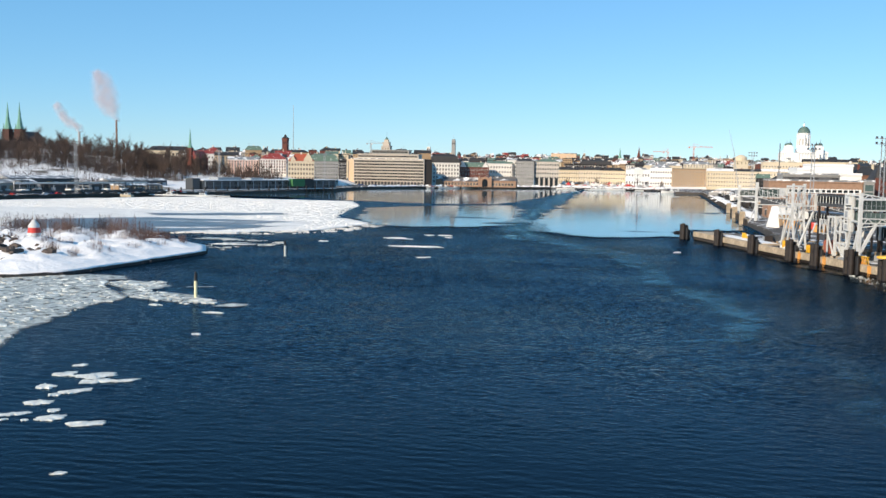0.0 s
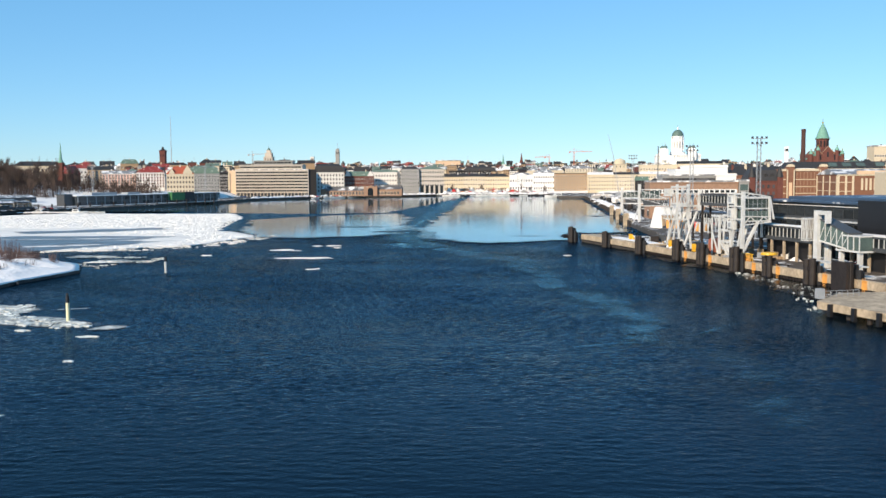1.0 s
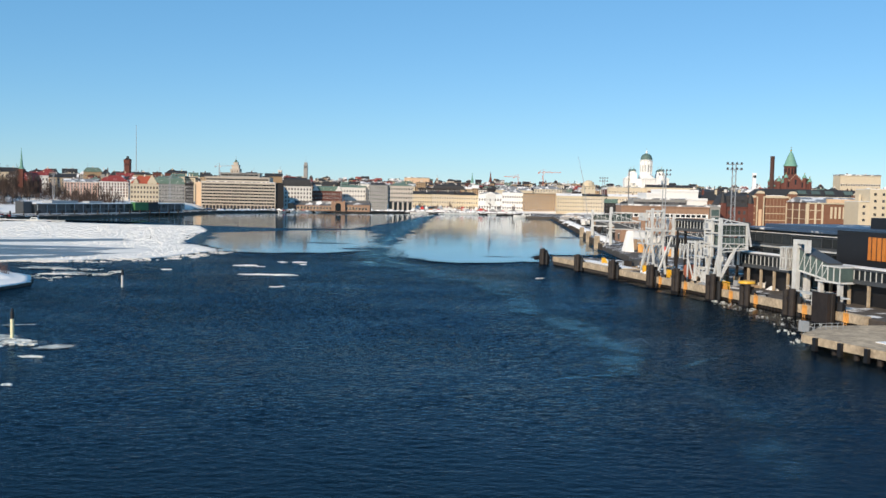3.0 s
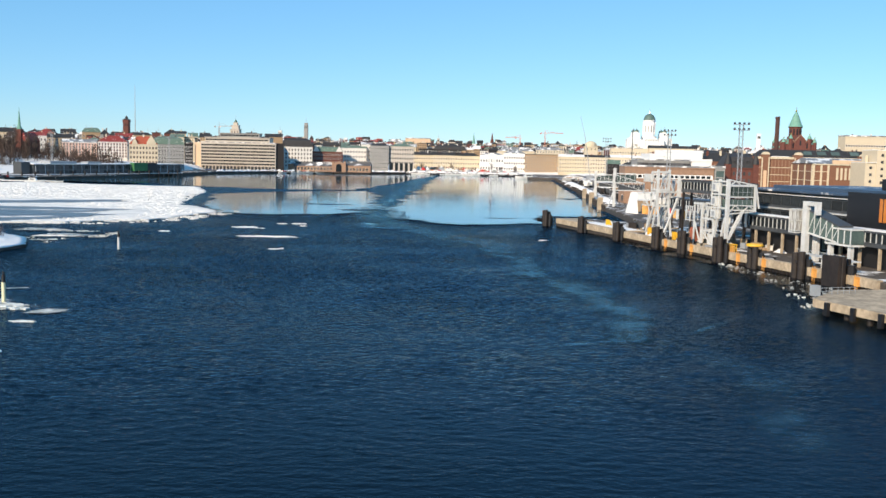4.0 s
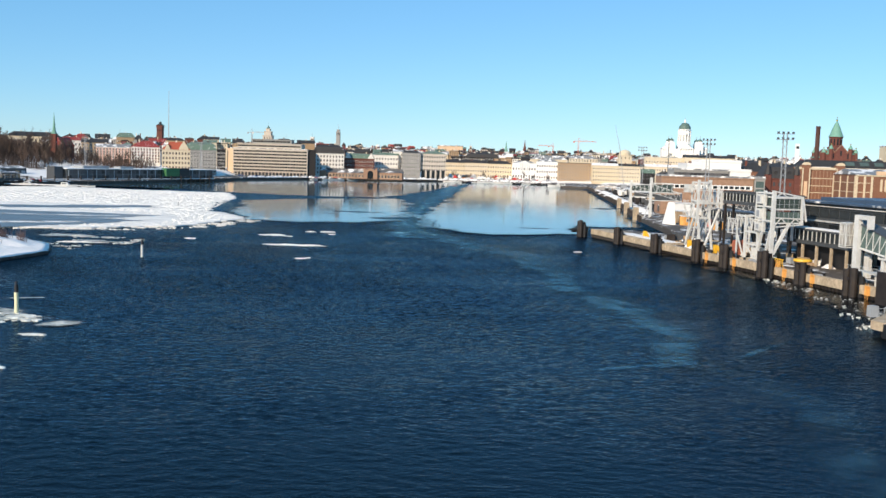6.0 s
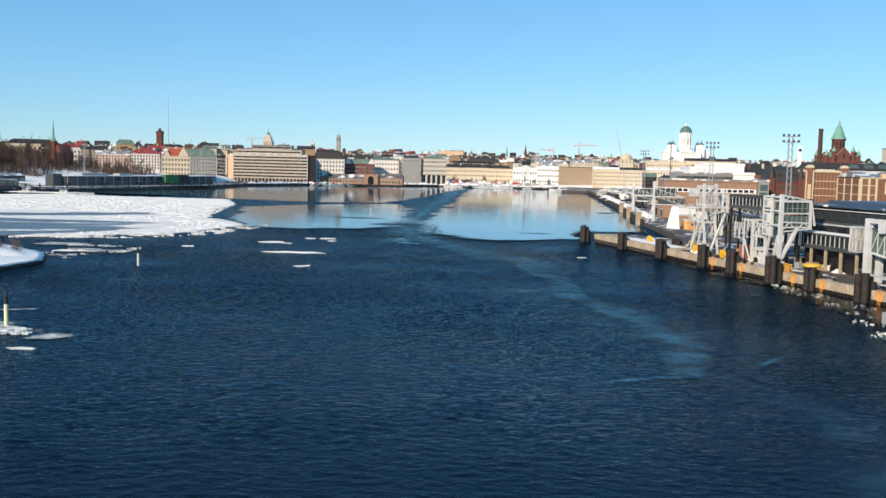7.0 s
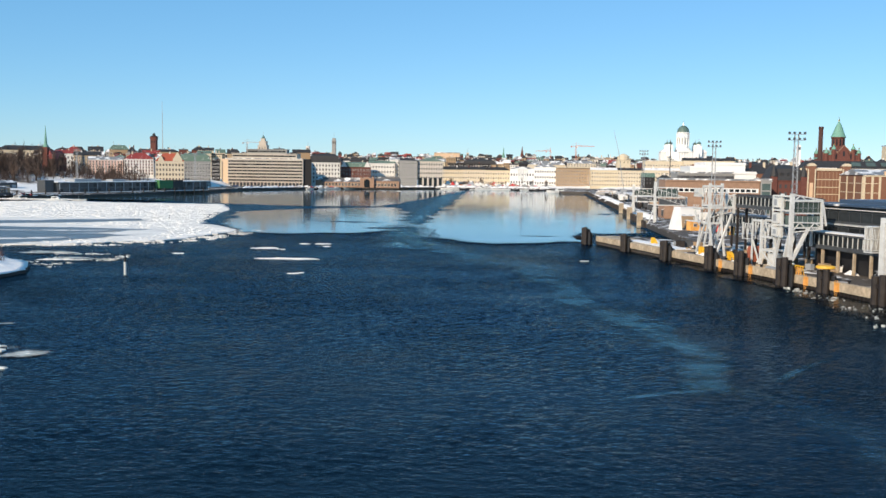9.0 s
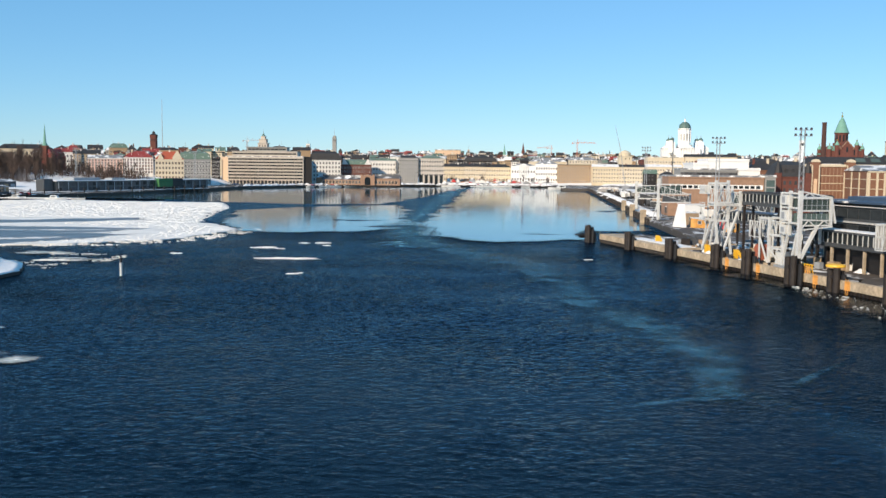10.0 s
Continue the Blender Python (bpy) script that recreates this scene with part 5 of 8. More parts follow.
for k in range(236):
    x = rng.uniform(-680, -430)
    y = rng.uniform(775, 950)
    if k < 60:
        x, y = rng.uniform(-470, -395), rng.uniform(815, 890)
    elif k < 100:
        x, y = rng.uniform(-820, -640), rng.uniform(960, 1060)
    tree(x, y, hill(x, y) - 0.3, rng.uniform(0.75, 1.1))
for k in range(26):
    tree(-392 + k * 2.6 + rng.uniform(-1, 1), 872 + rng.uniform(-12, 8), hill(-390 + k * 2.6, 872) - 0.3, rng.uniform(0.5, 0.75), label="bare tree in front of the waterfront houses")
thicket = Shape()
for k in range(1150):                                  # undergrowth between the trees on the slope
    x, y = (rng.uniform(-680, -425), rng.uniform(790, 900)) if k < 620 else (rng.uniform(-470, -395), rng.uniform(800, 885)) if k < 760 else (rng.uniform(-820, -640), rng.uniform(930, 1060)) if k < 900 else (rng.uniform(-700, -520), rng.uniform(700, 850))
    z = hill(x, y) if hill(x, y) > QUAY_Z + 0.9 else QUAY_Z
    for j in range(7):
        p = Vector((x + rng.gauss(0, 1.6), y + rng.gauss(0, 1.6), z - 0.5))
        e = p + Vector((rng.gauss(0, 0.6), rng.gauss(0, 0.6), rng.uniform(3, 10)))
        thicket.tube(p, e, 0.09, 0.03, 3)
        for i in range(4):
            q = p.lerp(e, rng.uniform(0.3, 0.9))
            thicket.tube(q, q + Vector((rng.gauss(0, 0.6), rng.gauss(0, 0.6), rng.uniform(0.4, 1.6))), 0.05, 0.02, 3)
for k in range(1790):                                  # dense far wood on the ridge and before the houses
    x, y, top = (rng.uniform(-690, -425), rng.uniform(800, 960), 13) if k < 1050 else (rng.uniform(-830, -640), rng.uniform(940, 1060), 13) if k < 1600 else (rng.uniform(-425, -322), rng.uniform(858, 886), 7)
    z = hill(x, y) if hill(x, y) > QUAY_Z + 0.9 else QUAY_Z
    for j in range(4):
        p = Vector((x + rng.gauss(0, 1.8), y + rng.gauss(0, 1.8), z - 0.5))
        e = p + Vector((rng.gauss(0, 0.8), rng.gauss(0, 0.8), top * rng.uniform(0.45, 1.0)))
        thicket.tube(p, e, 0.16, 0.05, 3)
        for i in range(6):
            q = p.lerp(e, rng.uniform(0.3, 0.95))
            thicket.tube(q, q + Vector((rng.gauss(0, 1.0), rng.gauss(0, 1.0), rng.uniform(0.6, 2.4))), 0.11, 0.04, 3)
for k in range(520):
    x, y = rng.uniform(-640, -400), rng.uniform(690, 800)
    z = hill(x, y) if hill(x, y) > QUAY_Z + 0.9 else QUAY_Z
    for j in range(5):
        p = Vector((x + rng.gauss(0, 2.2), y + rng.gauss(0, 2.2), z - 0.5))
        thicket.tube(p, p + Vector((rng.gauss(0, 0.9), rng.gauss(0, 0.9), rng.uniform(1.2, 4))), 0.16, 0.05, 3)
solid("undergrowth", thicket, TWIG, "tangled brown bare undergrowth on the snowy slope", "undergrowth", kind="stuff")
for k in range(26):
    x, y = rng.uniform(-285, -190), rng.uniform(1295, 1320)
    tree(x, y, hill(x, y) + 10, rng.uniform(0.6, 1.0), label="dark bare tree on the park hill above the rooftops")

# ---------------------------------------------------------------- ice
ice_poly = [(-142, 299), (-116, 313), (-102, 330), (-95, 374), (-105, 392), (-122, 414), (-138, 470), (-148, 550), (-172, 612), (-238, 612), (-292, 625), (-330, 560), (-380, 440), (-430, 300), (-300, 275), (-200, 285)]
sheet("ice_sheet", ice_poly, -0.3, 0.12, ICE, "wide sheet of broken snow-covered ice", "ice", amount=4.5, step=2.2)


def patch(poly, seed, ragged=1.0, soft=1.5):
    """Cover of a patch with a ragged, streaky edge."""
    def cover(x, y):
        d = depth_in(x, y, poly)
        if d < -8 * ragged:
            return 0.0
        d += ragged * (noise.noise((x * 0.05, y * 0.1, seed)) * 5 + noise.noise((x * 0.16, y * 0.3, seed + 3)) * 3 + noise.noise((x * 0.6, y * 0.6, seed + 5)) * 0.8)
        return smooth(0.5 + d / (2 * soft))
    return cover


film("slush_patch", patch([(-212, 405), (-190, 419), (-156, 438), (-152, 425), (-168, 408), (-196, 390)], 4, 0.7), -250, -125, 370, 450, 1.3, SLUSH_GREY, "grey wet slush on the ice sheet", "ice", z=0.14)
film("slush_patch", patch([(-232.0, 335.0), (-195.0, 375.0), (-158.0, 375.0), (-126.0, 373.0), (-138.0, 350.0), (-123.0, 342.0), (-136.0, 314.0), (-147.0, 293.0), (-191.0, 276.0)], 6, 0.75), -290, -100, 280, 395, 1.3, SLUSH_GREY, "grey wet slush along the edge of the ice", "ice", z=0.145)


def brash(name, poly, count, rmin, rmax, zbase, label, seed, dense=1.0, mat=ICE):
    """Many broken ice pieces scattered over an outline."""
    r = random.Random(seed)
    x0, x1 = min(p[0] for p in poly), max(p[0] for p in poly)
    y0, y1 = min(p[1] for p in poly), max(p[1] for p in poly)
    s, made, tries = Shape(), 0, 0
    while made < count and tries < count * 12:
        tries += 1
        x, y = r.uniform(x0, x1), r.uniform(y0, y1)
        if not inside(x, y, poly) or noise.noise((x * 0.15, y * 0.15, seed)) > dense:
            continue
        made += 1
        rad = rmin + (rmax - rmin) * r.random() ** 3
        n, t = r.choice((5, 6, 7)), r.uniform(0.05, 0.2) * min(1.0, rad + 0.35)
        tx, ty = r.uniform(-0.1, 0.1), r.uniform(-0.1, 0.1)
        a0 = r.uniform(0, 6.28)
        pts = [(rad * r.uniform(0.65, 1.1) * math.cos(a0 + 6.2832 * k / n), rad * 0.8 * r.uniform(0.65, 1.1) * math.sin(a0 + 6.2832 * k / n)) for k in range(n)]
        s.add([(x + px, y + py, zbase - 0.4) for px, py in pts] + [(x + px * 0.9, y + py * 0.9, zbase + t + px * tx + py * ty) for px, py in pts],
              [tuple(range(n, 2 * n))] + [(i, (i + 1) % n, n + (i + 1) % n, n + i) for i in range(n)])
    return solid(name, s, mat, label, "ice", kind="stuff")


for poly, seed in (([(-205, 352), (-150, 362), (-128, 366), (-150, 357)], 41), ([(-162, 318), (-140, 330), (-136, 325), (-158, 313)], 42), ([(-150, 345), (-132, 352), (-130, 348)], 43)):
    film("snow_streak", patch(poly, seed, 0.35, 1.2), -220, -110, 300, 380, 1.2, ICE_SKIN, "streak of white snow on grey slush", "ice", z=0.16)
brash("brash_ice", [(-140, 302), (-117, 316), (-104, 331), (-97, 374), (-122, 412), (-148, 548), (-174, 606), (-240, 606), (-300, 606), (-350, 480), (-330, 420), (-250, 440), (-215, 432), (-156, 440), (-150, 420), (-175, 396), (-120, 372), (-114, 340), (-140, 312)], 14000, 0.2, 0.95, 0.09, "heaped pieces of broken ice on the ice sheet", 5)
brash("brash_ice", [(-160, 290), (-112, 304), (-92, 330), (-86, 376), (-98, 396), (-97, 374), (-104, 331), (-117, 316), (-142, 303)], 900, 0.15, 0.9, -0.14, "loose ice along the edge of the ice sheet", 18, 0.1)
near_field = [(-119, 169), (-108.7, 174.8), (-103.3, 178), (-95, 170), (-90.3, 161.8), (-82.5, 152.3), (-79.2, 149.2), (-78.6, 145.4), (-79.9, 140), (-79, 131), (-76, 118), (-76.6, 115), (-72, 106), (-68, 92), (-130, 66), (-170, 100), (-150, 150)]
film("slush_patch", patch(near_field, 8, 0.35, 0.7), -172, -64, 64, 182, 0.6, NEAR_SLUSH, "grey slush between packed ice floes", "ice", z=-0.13)
brash("ice_floes", near_field, 4200, 0.1, 1.25, -0.19, "packed broken ice floes round the island", 9, 0.4, FLOE)
lobe = [(-92.7, 165.9), (-90.9, 173), (-81.9, 171.3), (-80.8, 166.6), (-79.8, 159), (-73.1, 155.3), (-62.9, 150.5), (-61, 147.2), (-66.8, 144.1), (-73.5, 147.1), (-79.5, 150.5), (-84.6, 159)]
film("slush_patch", patch(lobe, 12, 0.7, 1.0), -98, -54, 138, 180, 0.5, NEAR_SLUSH, "grey slush round the spar buoy", "ice", z=-0.14)
brash("ice_floes", lobe, 420, 0.1, 1.1, -0.19, "scattered ice floes round the spar buoy", 10, 0.2, FLOE)
film("slush_patch", patch([(-105, 179), (-95.8, 177.8), (-92, 174), (-94.5, 170.5), (-99, 172)], 13, 0.3, 0.9), -110, -86, 164, 184, 0.5, NEAR_SLUSH, "grey slush off the island shore", "ice", z=-0.14)
film("slush_patch", patch([(-60, 143.5), (-58.7, 147.6), (-54.6, 147.2), (-53.6, 145), (-56.7, 143)], 21, 0.5, 0.8), -68, -46, 136, 154, 0.4, NEAR_SLUSH, "thin slush trailing from the ice round the spar buoy", "ice", z=-0.10)
film("slush_patch", patch([(-76.5, 165.6), (-71, 167.9), (-70.5, 167.2), (-76, 165)], 22, 0.25, 0.6), -84, -62, 158, 174, 0.4, NEAR_SLUSH, "narrow streak of slush beyond the spar buoy", "ice", z=-0.11)
film("slush_patch", patch([(-132, 276), (-122, 281), (-112, 280), (-118, 274)], 15, 1.0, 1.2), -140, -102, 262, 292, 0.6, NEAR_SLUSH, "thin slush off the island", "ice", z=0.05)
film("slush_patch", patch([(-116, 260), (-106, 265), (-98, 264), (-104, 259)], 16, 1.0, 1.2), -124, -90, 250, 274, 0.6, NEAR_SLUSH, "thin slush off the island tip", "ice", z=0.05)
brash("ice_floes", [(-104, 240), (-90, 262), (-100, 285), (-124, 286), (-122, 262)], 350, 0.12, 0.6, -0.2, "drifting ice floes off the island", 13, -0.2, FLOE)


def floe(x, y, rx, ry, seed, turn=0):
    """A lumpy floe: ragged outline, low rim and heaped broken top."""
    n, v = 26, []
    for u, hz in ((1.0, -0.5), (0.97, 0.005), (0.8, 0.04), (0.55, 0.06), (0.28, 0.07)):
        for k in range(n):
            a = 6.2832 * k / n
            c, d = math.cos(a), math.sin(a)
            rag = 1 + 0.5 * noise.noise((c * 1.8 + seed, d * 1.8, 1)) + 0.4 * noise.noise((c * 5, d * 5 + seed, 2))
            lump = (0.09 + 0.05 * min(rx, 3)) * noise.noise((c * u * rx * 1.3 + seed, d * u * ry * 1.6, 5)) if 0.2 < u < 0.96 else 0
            v.append((rx * u * rag * c, ry * u * rag * d, hz + max(-0.05, lump) if hz > 0 else hz))
    s = Shape().add(v, [(j * n + i, j * n + (i + 1) % n, (j + 1) * n + (i + 1) % n, (j + 1) * n + i) for j in range(4) for i in range(n)] + [tuple(range(4 * n, 5 * n))])
    solid("ice_floe", s, FLOE if y < 150 else ICE, "snow-topped ice floe drifting on the water", "ice floe", pose(x, y, -0.17, 0, 0, turn), "ice floes")


for x, y, rx, ry, tn in ((-53.5, 275.5, 7.8, 2.2, 0), (-68, 306, 3.6, 3.0, 10), (-54, 325, 2.6, 2.4, 0), (-59.5, 324, 1.8, 1.6, 0), (-62, 303, 1.6, 1.0, 0), (-45, 241.5, 1.3, 0.9, 0), (-43.5, 243, 0.8, 0.6, 0), (-51, 316, 1.2, 1.4, 0), (24, 285, 1.2, 0.8, 20),
                         (-86, 284, 1.5, 1.2, 0), (-119, 279, 7, 1.8, 5), (-108, 262, 6, 2.0, 5), (-57.3, 137.4, 1.7, 0.8, 0), (-57.5, 145.8, 1.6, 0.8, 0), (-70.1, 142.6, 1.3, 0.7, 0)):
    floe(x, y, rx, ry, int(abs(x * 7 + y)), tn)
near_floes = ((-55.1, 95.5, 0.8, 0.8), (-54.2, 90.9, 1.1, 1.2), (-50.5, 91.0, 1.8, 1.8), (-48.8, 88.5, 1.5, 1.2), (-46.2, 89.5, 1.5, 0.7), (-52.8, 84.9, 0.8, 1.4), (-48.7, 83.6, 1.5, 1.1), (-49.7, 81.8, 0.5, 0.8), (-49.2, 78.5, 1.2, 1.2), (-48.9, 74.0, 1.2, 0.7), (-46.2, 76.1, 0.5, 0.9), (-44.9, 73.6, 1.2, 1.1), (-40.5, 72.7, 1.3, 1.0), (-46.7, 72.3, 0.3, 0.4), (-48.7, 72.0, 0.4, 0.4), (-34.8, 59.3, 0.5, 0.3), (-51.4, 118.4, 0.5, 0.9))
for x, y, rx, ry in near_floes:
    floe(x, y, rx * 1.2, ry * 0.85, int(abs(x * 9 + y * 3)), 40 + 25 * noise.noise((x, y, 0)))


def drift(line, w0, w1, most, seed, reach=1.0):
    """Cover of a slush streak along a line, w0 wide at its start and w1 at its end."""
    def cover(x, y):
        wx, wy = noise.noise((x * 0.06, y * 0.06, seed)) * 4 * reach, noise.noise((x * 0.06, y * 0.06, seed + 4)) * 4 * reach
        d, k = near_line(x + wx, y + wy, line)
        w = w0 + (w1 - w0) * k
        if d > w * 1.6:
            return 0.0
        fade = smooth(k / 0.06) * smooth((1 - k) / 0.06) if reach < 1 else 1.0
        lump = 0.55 + 0.9 * noise.noise((x * 0.12, y * 0.12, seed + 8)) + 0.35 * noise.noise((x * 0.4, y * 0.4, seed + 2))
        return most * fade * max(0.0, min(1.0, lump)) * smooth(1.3 - d / w)
    return cover


main_drift = [(-31, 352), (-13.5, 305), (-2.4, 285), (8.8, 263), (14.9, 226), (16, 203), (20.4, 188), (24, 178), (27.4, 152), (27, 136)]
film("slush_streak", drift(main_drift, 5.5, 3.2, 0.6, 2), -50, 40, 128, 365, 0.8, SLUSH, "wide pale streak of slush drifting on dark water", "slush", kind="stuff")
film("slush_streak", drift([(-38, 420), (-34, 385), (-30, 350), (-24, 318)], 8, 10, 1.0, 3), -56, -4, 295, 440, 0.9, SLUSH, "pale broken slush where the ship channel ends", "slush", kind="stuff")
film("slush_streak", drift([(-46, 1040), (-46, 900), (-44, 760), (-40, 600), (-39, 500), (-38, 425)], 8, 5, 1.0, 12), -70, -20, 410, 1050, 1.8, SLUSH, "ground-up ice and slush in the ship channel", "slush", kind="stuff")
film("slush_streak", drift([(27, 136), (31, 129), (34, 126), (35.8, 119), (36.2, 114), (34, 105), (31, 92)], 3.0, 3.6, 0.16, 6), 18, 46, 84, 144, 0.6, SLUSH, "broad faint film of slush on dark water", "slush", kind="stuff")
film("slush_streak", drift([(17, 172), (24.2, 167.8), (28.7, 162.2), (33, 165.5)], 0.7, 0.8, 0.55, 4, 0.3), 13, 37, 156, 178, 0.35, SLUSH, "thin pale line of slush drifting on dark water", "slush", kind="stuff")
film("slush_streak", drift([(14, 129.5), (19.1, 132.6), (26.5, 136.8), (30, 135.5)], 0.5, 0.8, 0.5, 5, 0.3), 10, 34, 124, 142, 0.35, SLUSH, "thin pale line of slush drifting on dark water", "slush", kind="stuff")
film("slush_streak", drift([(33, 138.5), (37, 145), (44.1, 154.8)], 0.6, 0.6, 0.35, 7, 0.3), 30, 48, 134, 160, 0.35, SLUSH, "thin pale line of slush drifting on dark water", "slush", kind="stuff")

# ---------------------------------------------------------------- island
isl = [(-117, 168), (-109, 174), (-106.5, 187), (-103.5, 213), (-101.5, 231), (-108, 245), (-121, 258), (-143, 274), (-173, 276), (-205, 262), (-222, 225), (-205, 185), (-165, 163), (-135, 160)]
island_edge = rough_outline(isl, 2.0, 1.2, 21)
cx0, cy0 = -150, 218


def island_height(u, x, y):
    """u: 0 at the middle, 1 at the edge."""
    return 3.8 * (1 - u ** 3.2) ** 0.75 + 1.6 * noise.noise((x * 0.09, y * 0.09, 3)) * (1 - u ** 4) + 1.5 * noise.noise((x * 0.22, y * 0.22, 5)) * (1 - u ** 8) + 0.8 * noise.noise((x * 0.6, y * 0.6, 9)) * (1 - u ** 6)


s = Shape()
rings, n = 22, len(island_edge)
vs = []
for j in range(rings + 1):
    u = (j / rings) ** 0.8
    for ex, ey in island_edge:
        x, y = cx0 + (ex - cx0) * u, cy0 + (ey - cy0) * u
        vs.append((x, y, island_height(u, x, y) if j < rings else 0.75))
vs += [(x, y, -1) for x, y in island_edge]
s.add(vs, [(j * n + i, (j + 1) * n + i, (j + 1) * n + (i + 1) % n, j * n + (i + 1) % n) for j in range(rings + 1) for i in range(n)])
solid("island", s, tone("wind-packed snow", (0.83, 0.82, 0.815), 0.7, var=0.06, scale=0.3, fine=0.8, bump=2.5), "small rocky island under smooth deep snow", "island", kind="structure", round_off=True)


# thin rock band, near black to paint the dark undercut at the waterline
undercut = Shape()
out = [(x + 0.12 * (x - cx0) / math.hypot(x - cx0, y - cy0), y + 0.12 * (y - cy0) / math.hypot(x - cx0, y - cy0)) for x, y in island_edge]
undercut.add([(x, y, 0.5 + 0.22 * noise.noise((x * 0.5, y * 0.5, 2))) for x, y in out] + [(x, y, -1) for x, y in out] + [(x, y, 0.4) for x, y in island_edge], [(i, n + i, n + (i + 1) % n, (i + 1) % n) for i in range(n)] + [(2 * n + i, i, (i + 1) % n, 2 * n + (i + 1) % n) for i in range(n)])
solid("shore_rock", undercut, tone("near-black shore rock with undercut shade painted in", (0.03, 0.026, 0.024), 0.5, var=0.4), "near-black rock band along the island waterline, undercut shade painted in", "rock", kind="structure")


def island_z(x, y):
    lo = 1.5
    for ex, ey in island_edge:
        du = math.hypot(ex - cx0, ey - cy0)
        a = ((x - cx0) * (ex - cx0) + (y - cy0) * (ey - cy0)) / du
        if abs((x - cx0) * (ey - cy0) - (y - cy0) * (ex - cx0)) / du < 2.5 and a > 0:
            lo = min(lo, math.hypot(x - cx0, y - cy0) / du)
    return island_height(min(0.999, lo), x, y) if lo < 1 else 0.2


def boulder(x, y, z, r, seed):
    q = random.Random(seed)
    s = Shape()
    v, rows = [], 6
    for j in range(rows + 1):
        a = math.pi * j / rows
        for k in range(9):
            b = 6.2832 * k / 9
            p = Vector((math.sin(a) * math.cos(b), math.sin(a) * math.sin(b), math.cos(a) * 0.7))
            p *= r * (1 + 0.6 * noise.noise(p * 1.7 + Vector((seed, 0, 0))) + 0.4 * noise.noise(p * 4 + Vector((0, seed, 0))))
            v.append(p)
    s.add(v, [(j * 9 + k, (j + 1) * 9 + k, (j + 1) * 9 + (k + 1) % 9, j * 9 + (k + 1) % 9) for j in range(rows) for k in range(9)])
    solid("boulder", s, ROCK, "bare brown granite boulder poking out of the snow", "rock", pose(x, y, z), "shore boulders")


for k in range(44):
    u, v = rng.random(), rng.gauss(0, 1)
    x, y = -148 + 24 * u + v * 2.5, 208 - 24 * u + v * 2.5
    boulder(x, y, max(0.2, island_z(x, y)) - 0.2, rng.uniform(0.4, 1.6), k)
for k in range(24):
    ex, ey = island_edge[rng.randrange(n // 3)]
    boulder(ex + rng.uniform(-0.3, 0.8), ey - rng.uniform(-0.2, 0.6), 0.1, rng.uniform(0.2, 0.45), k + 60)


def shrub_mesh(seed):
    """A thicket of thin upright stems."""
    r = random.Random(seed)
    s = Shape()
    for k in range(22):
        a, ln = r.uniform(0, 6.283), r.uniform(1.2, 4.2)
        p = Vector((r.gauss(0, 1.0), r.gauss(0, 0.8), -0.3))
        e = p + Vector((math.cos(a) * 0.16, math.sin(a) * 0.16, 1)).normalized() * ln
        s.tube(p, e, 0.04, 0.012, 3)
        for j in range(5):
            q = p + (e - p) * r.uniform(0.35, 0.95)
            s.tube(q, q + Vector((r.uniform(-1, 1), r.uniform(-1, 1), r.uniform(1.0, 2.4))).normalized() * r.uniform(0.3, 0.9), 0.02, 0.007, 3)
    return s.mesh("shrub", WILLOW)


WILLOW = tone("reddish willow stems", (0.125, 0.078, 0.066), 0.9, var=0.3, each=0.25)
SHRUBS = [shrub_mesh(k) for k in range(5)]
for k in range(230):
    if k < 95:
        x, y = rng.uniform(-205, -128), rng.uniform(226, 266)
    elif k < 195:
        x, y = rng.uniform(-150, -112), rng.uniform(192, 242)
    else:
        x, y = rng.gauss(-120, 2.5), rng.gauss(238, 5)
    z = island_z(x, y)
    if z < 0.8:
        continue
    ob = new("shrub", SHRUBS[k % 5])
    ob.matrix_world = pose(x, y, z, 0, 0, rng.uniform(0, 360)) @ Matrix.Scale(rng.uniform(0.9, 1.5) if k < 95 else rng.uniform(0.25, 0.7) if k < 195 else rng.uniform(0.5, 0.9), 4)
    tagged(ob, "bare reddish brown willow shrub in snow", "shrub", "island shrubs")

bz = island_z(-137.2, 208.6)
b = thing("beacon", pose(-137.2, 208.6, bz - 0.2) @ Matrix.Scale(1.18, 4), "small white beacon with a red band and mast", "beacon")
part("base", Shape().lathe([(1.35, 0), (1.3, 0.9)], 18), WHITE_STEEL, b)
part("band", Shape().lathe([(1.31, 0.904), (1.2, 2.0)], 18), RED_PAINT, b, "red painted band")
part("top", Shape().lathe([(1.19, 2.004), (1.1, 2.5), (0.35, 3.6), (0.2, 3.7)], 18), WHITE_STEEL, b)
part("mast", Shape().tube((0, 0, 3.7), (0, 0, 5.8), 0.12, 0.06, 8), WHITE_STEEL, b)


def spar_buoy(x, y, h, body):
    b = thing("spar_buoy", pose(x, y, 0), "upright spar buoy with black top over pale body", "buoy", "spar buoys")
    part("body", Shape().lathe([(0.29, -1.5), (0.29, h * 0.62)], 14), body, b)
    part("top_band", Shape().lathe([(0.3, h * 0.62), (0.28, h * 0.86), (0.12, h * 0.9)], 14), BLACK_PAINT, b, "black painted top")
    part("topmark", Shape().tube((0, 0, h * 0.86), (0, 0, h * 0.93), 0.06).lathe([(0.3, h * 0.92), (0.02, h)], 10), BLACK_PAINT, b)


spar_buoy(-79.8, 232.4, 4.2, WHITE_STEEL)
spar_buoy(-67.5, 152.7, 4.6, CREAM_PAINT)
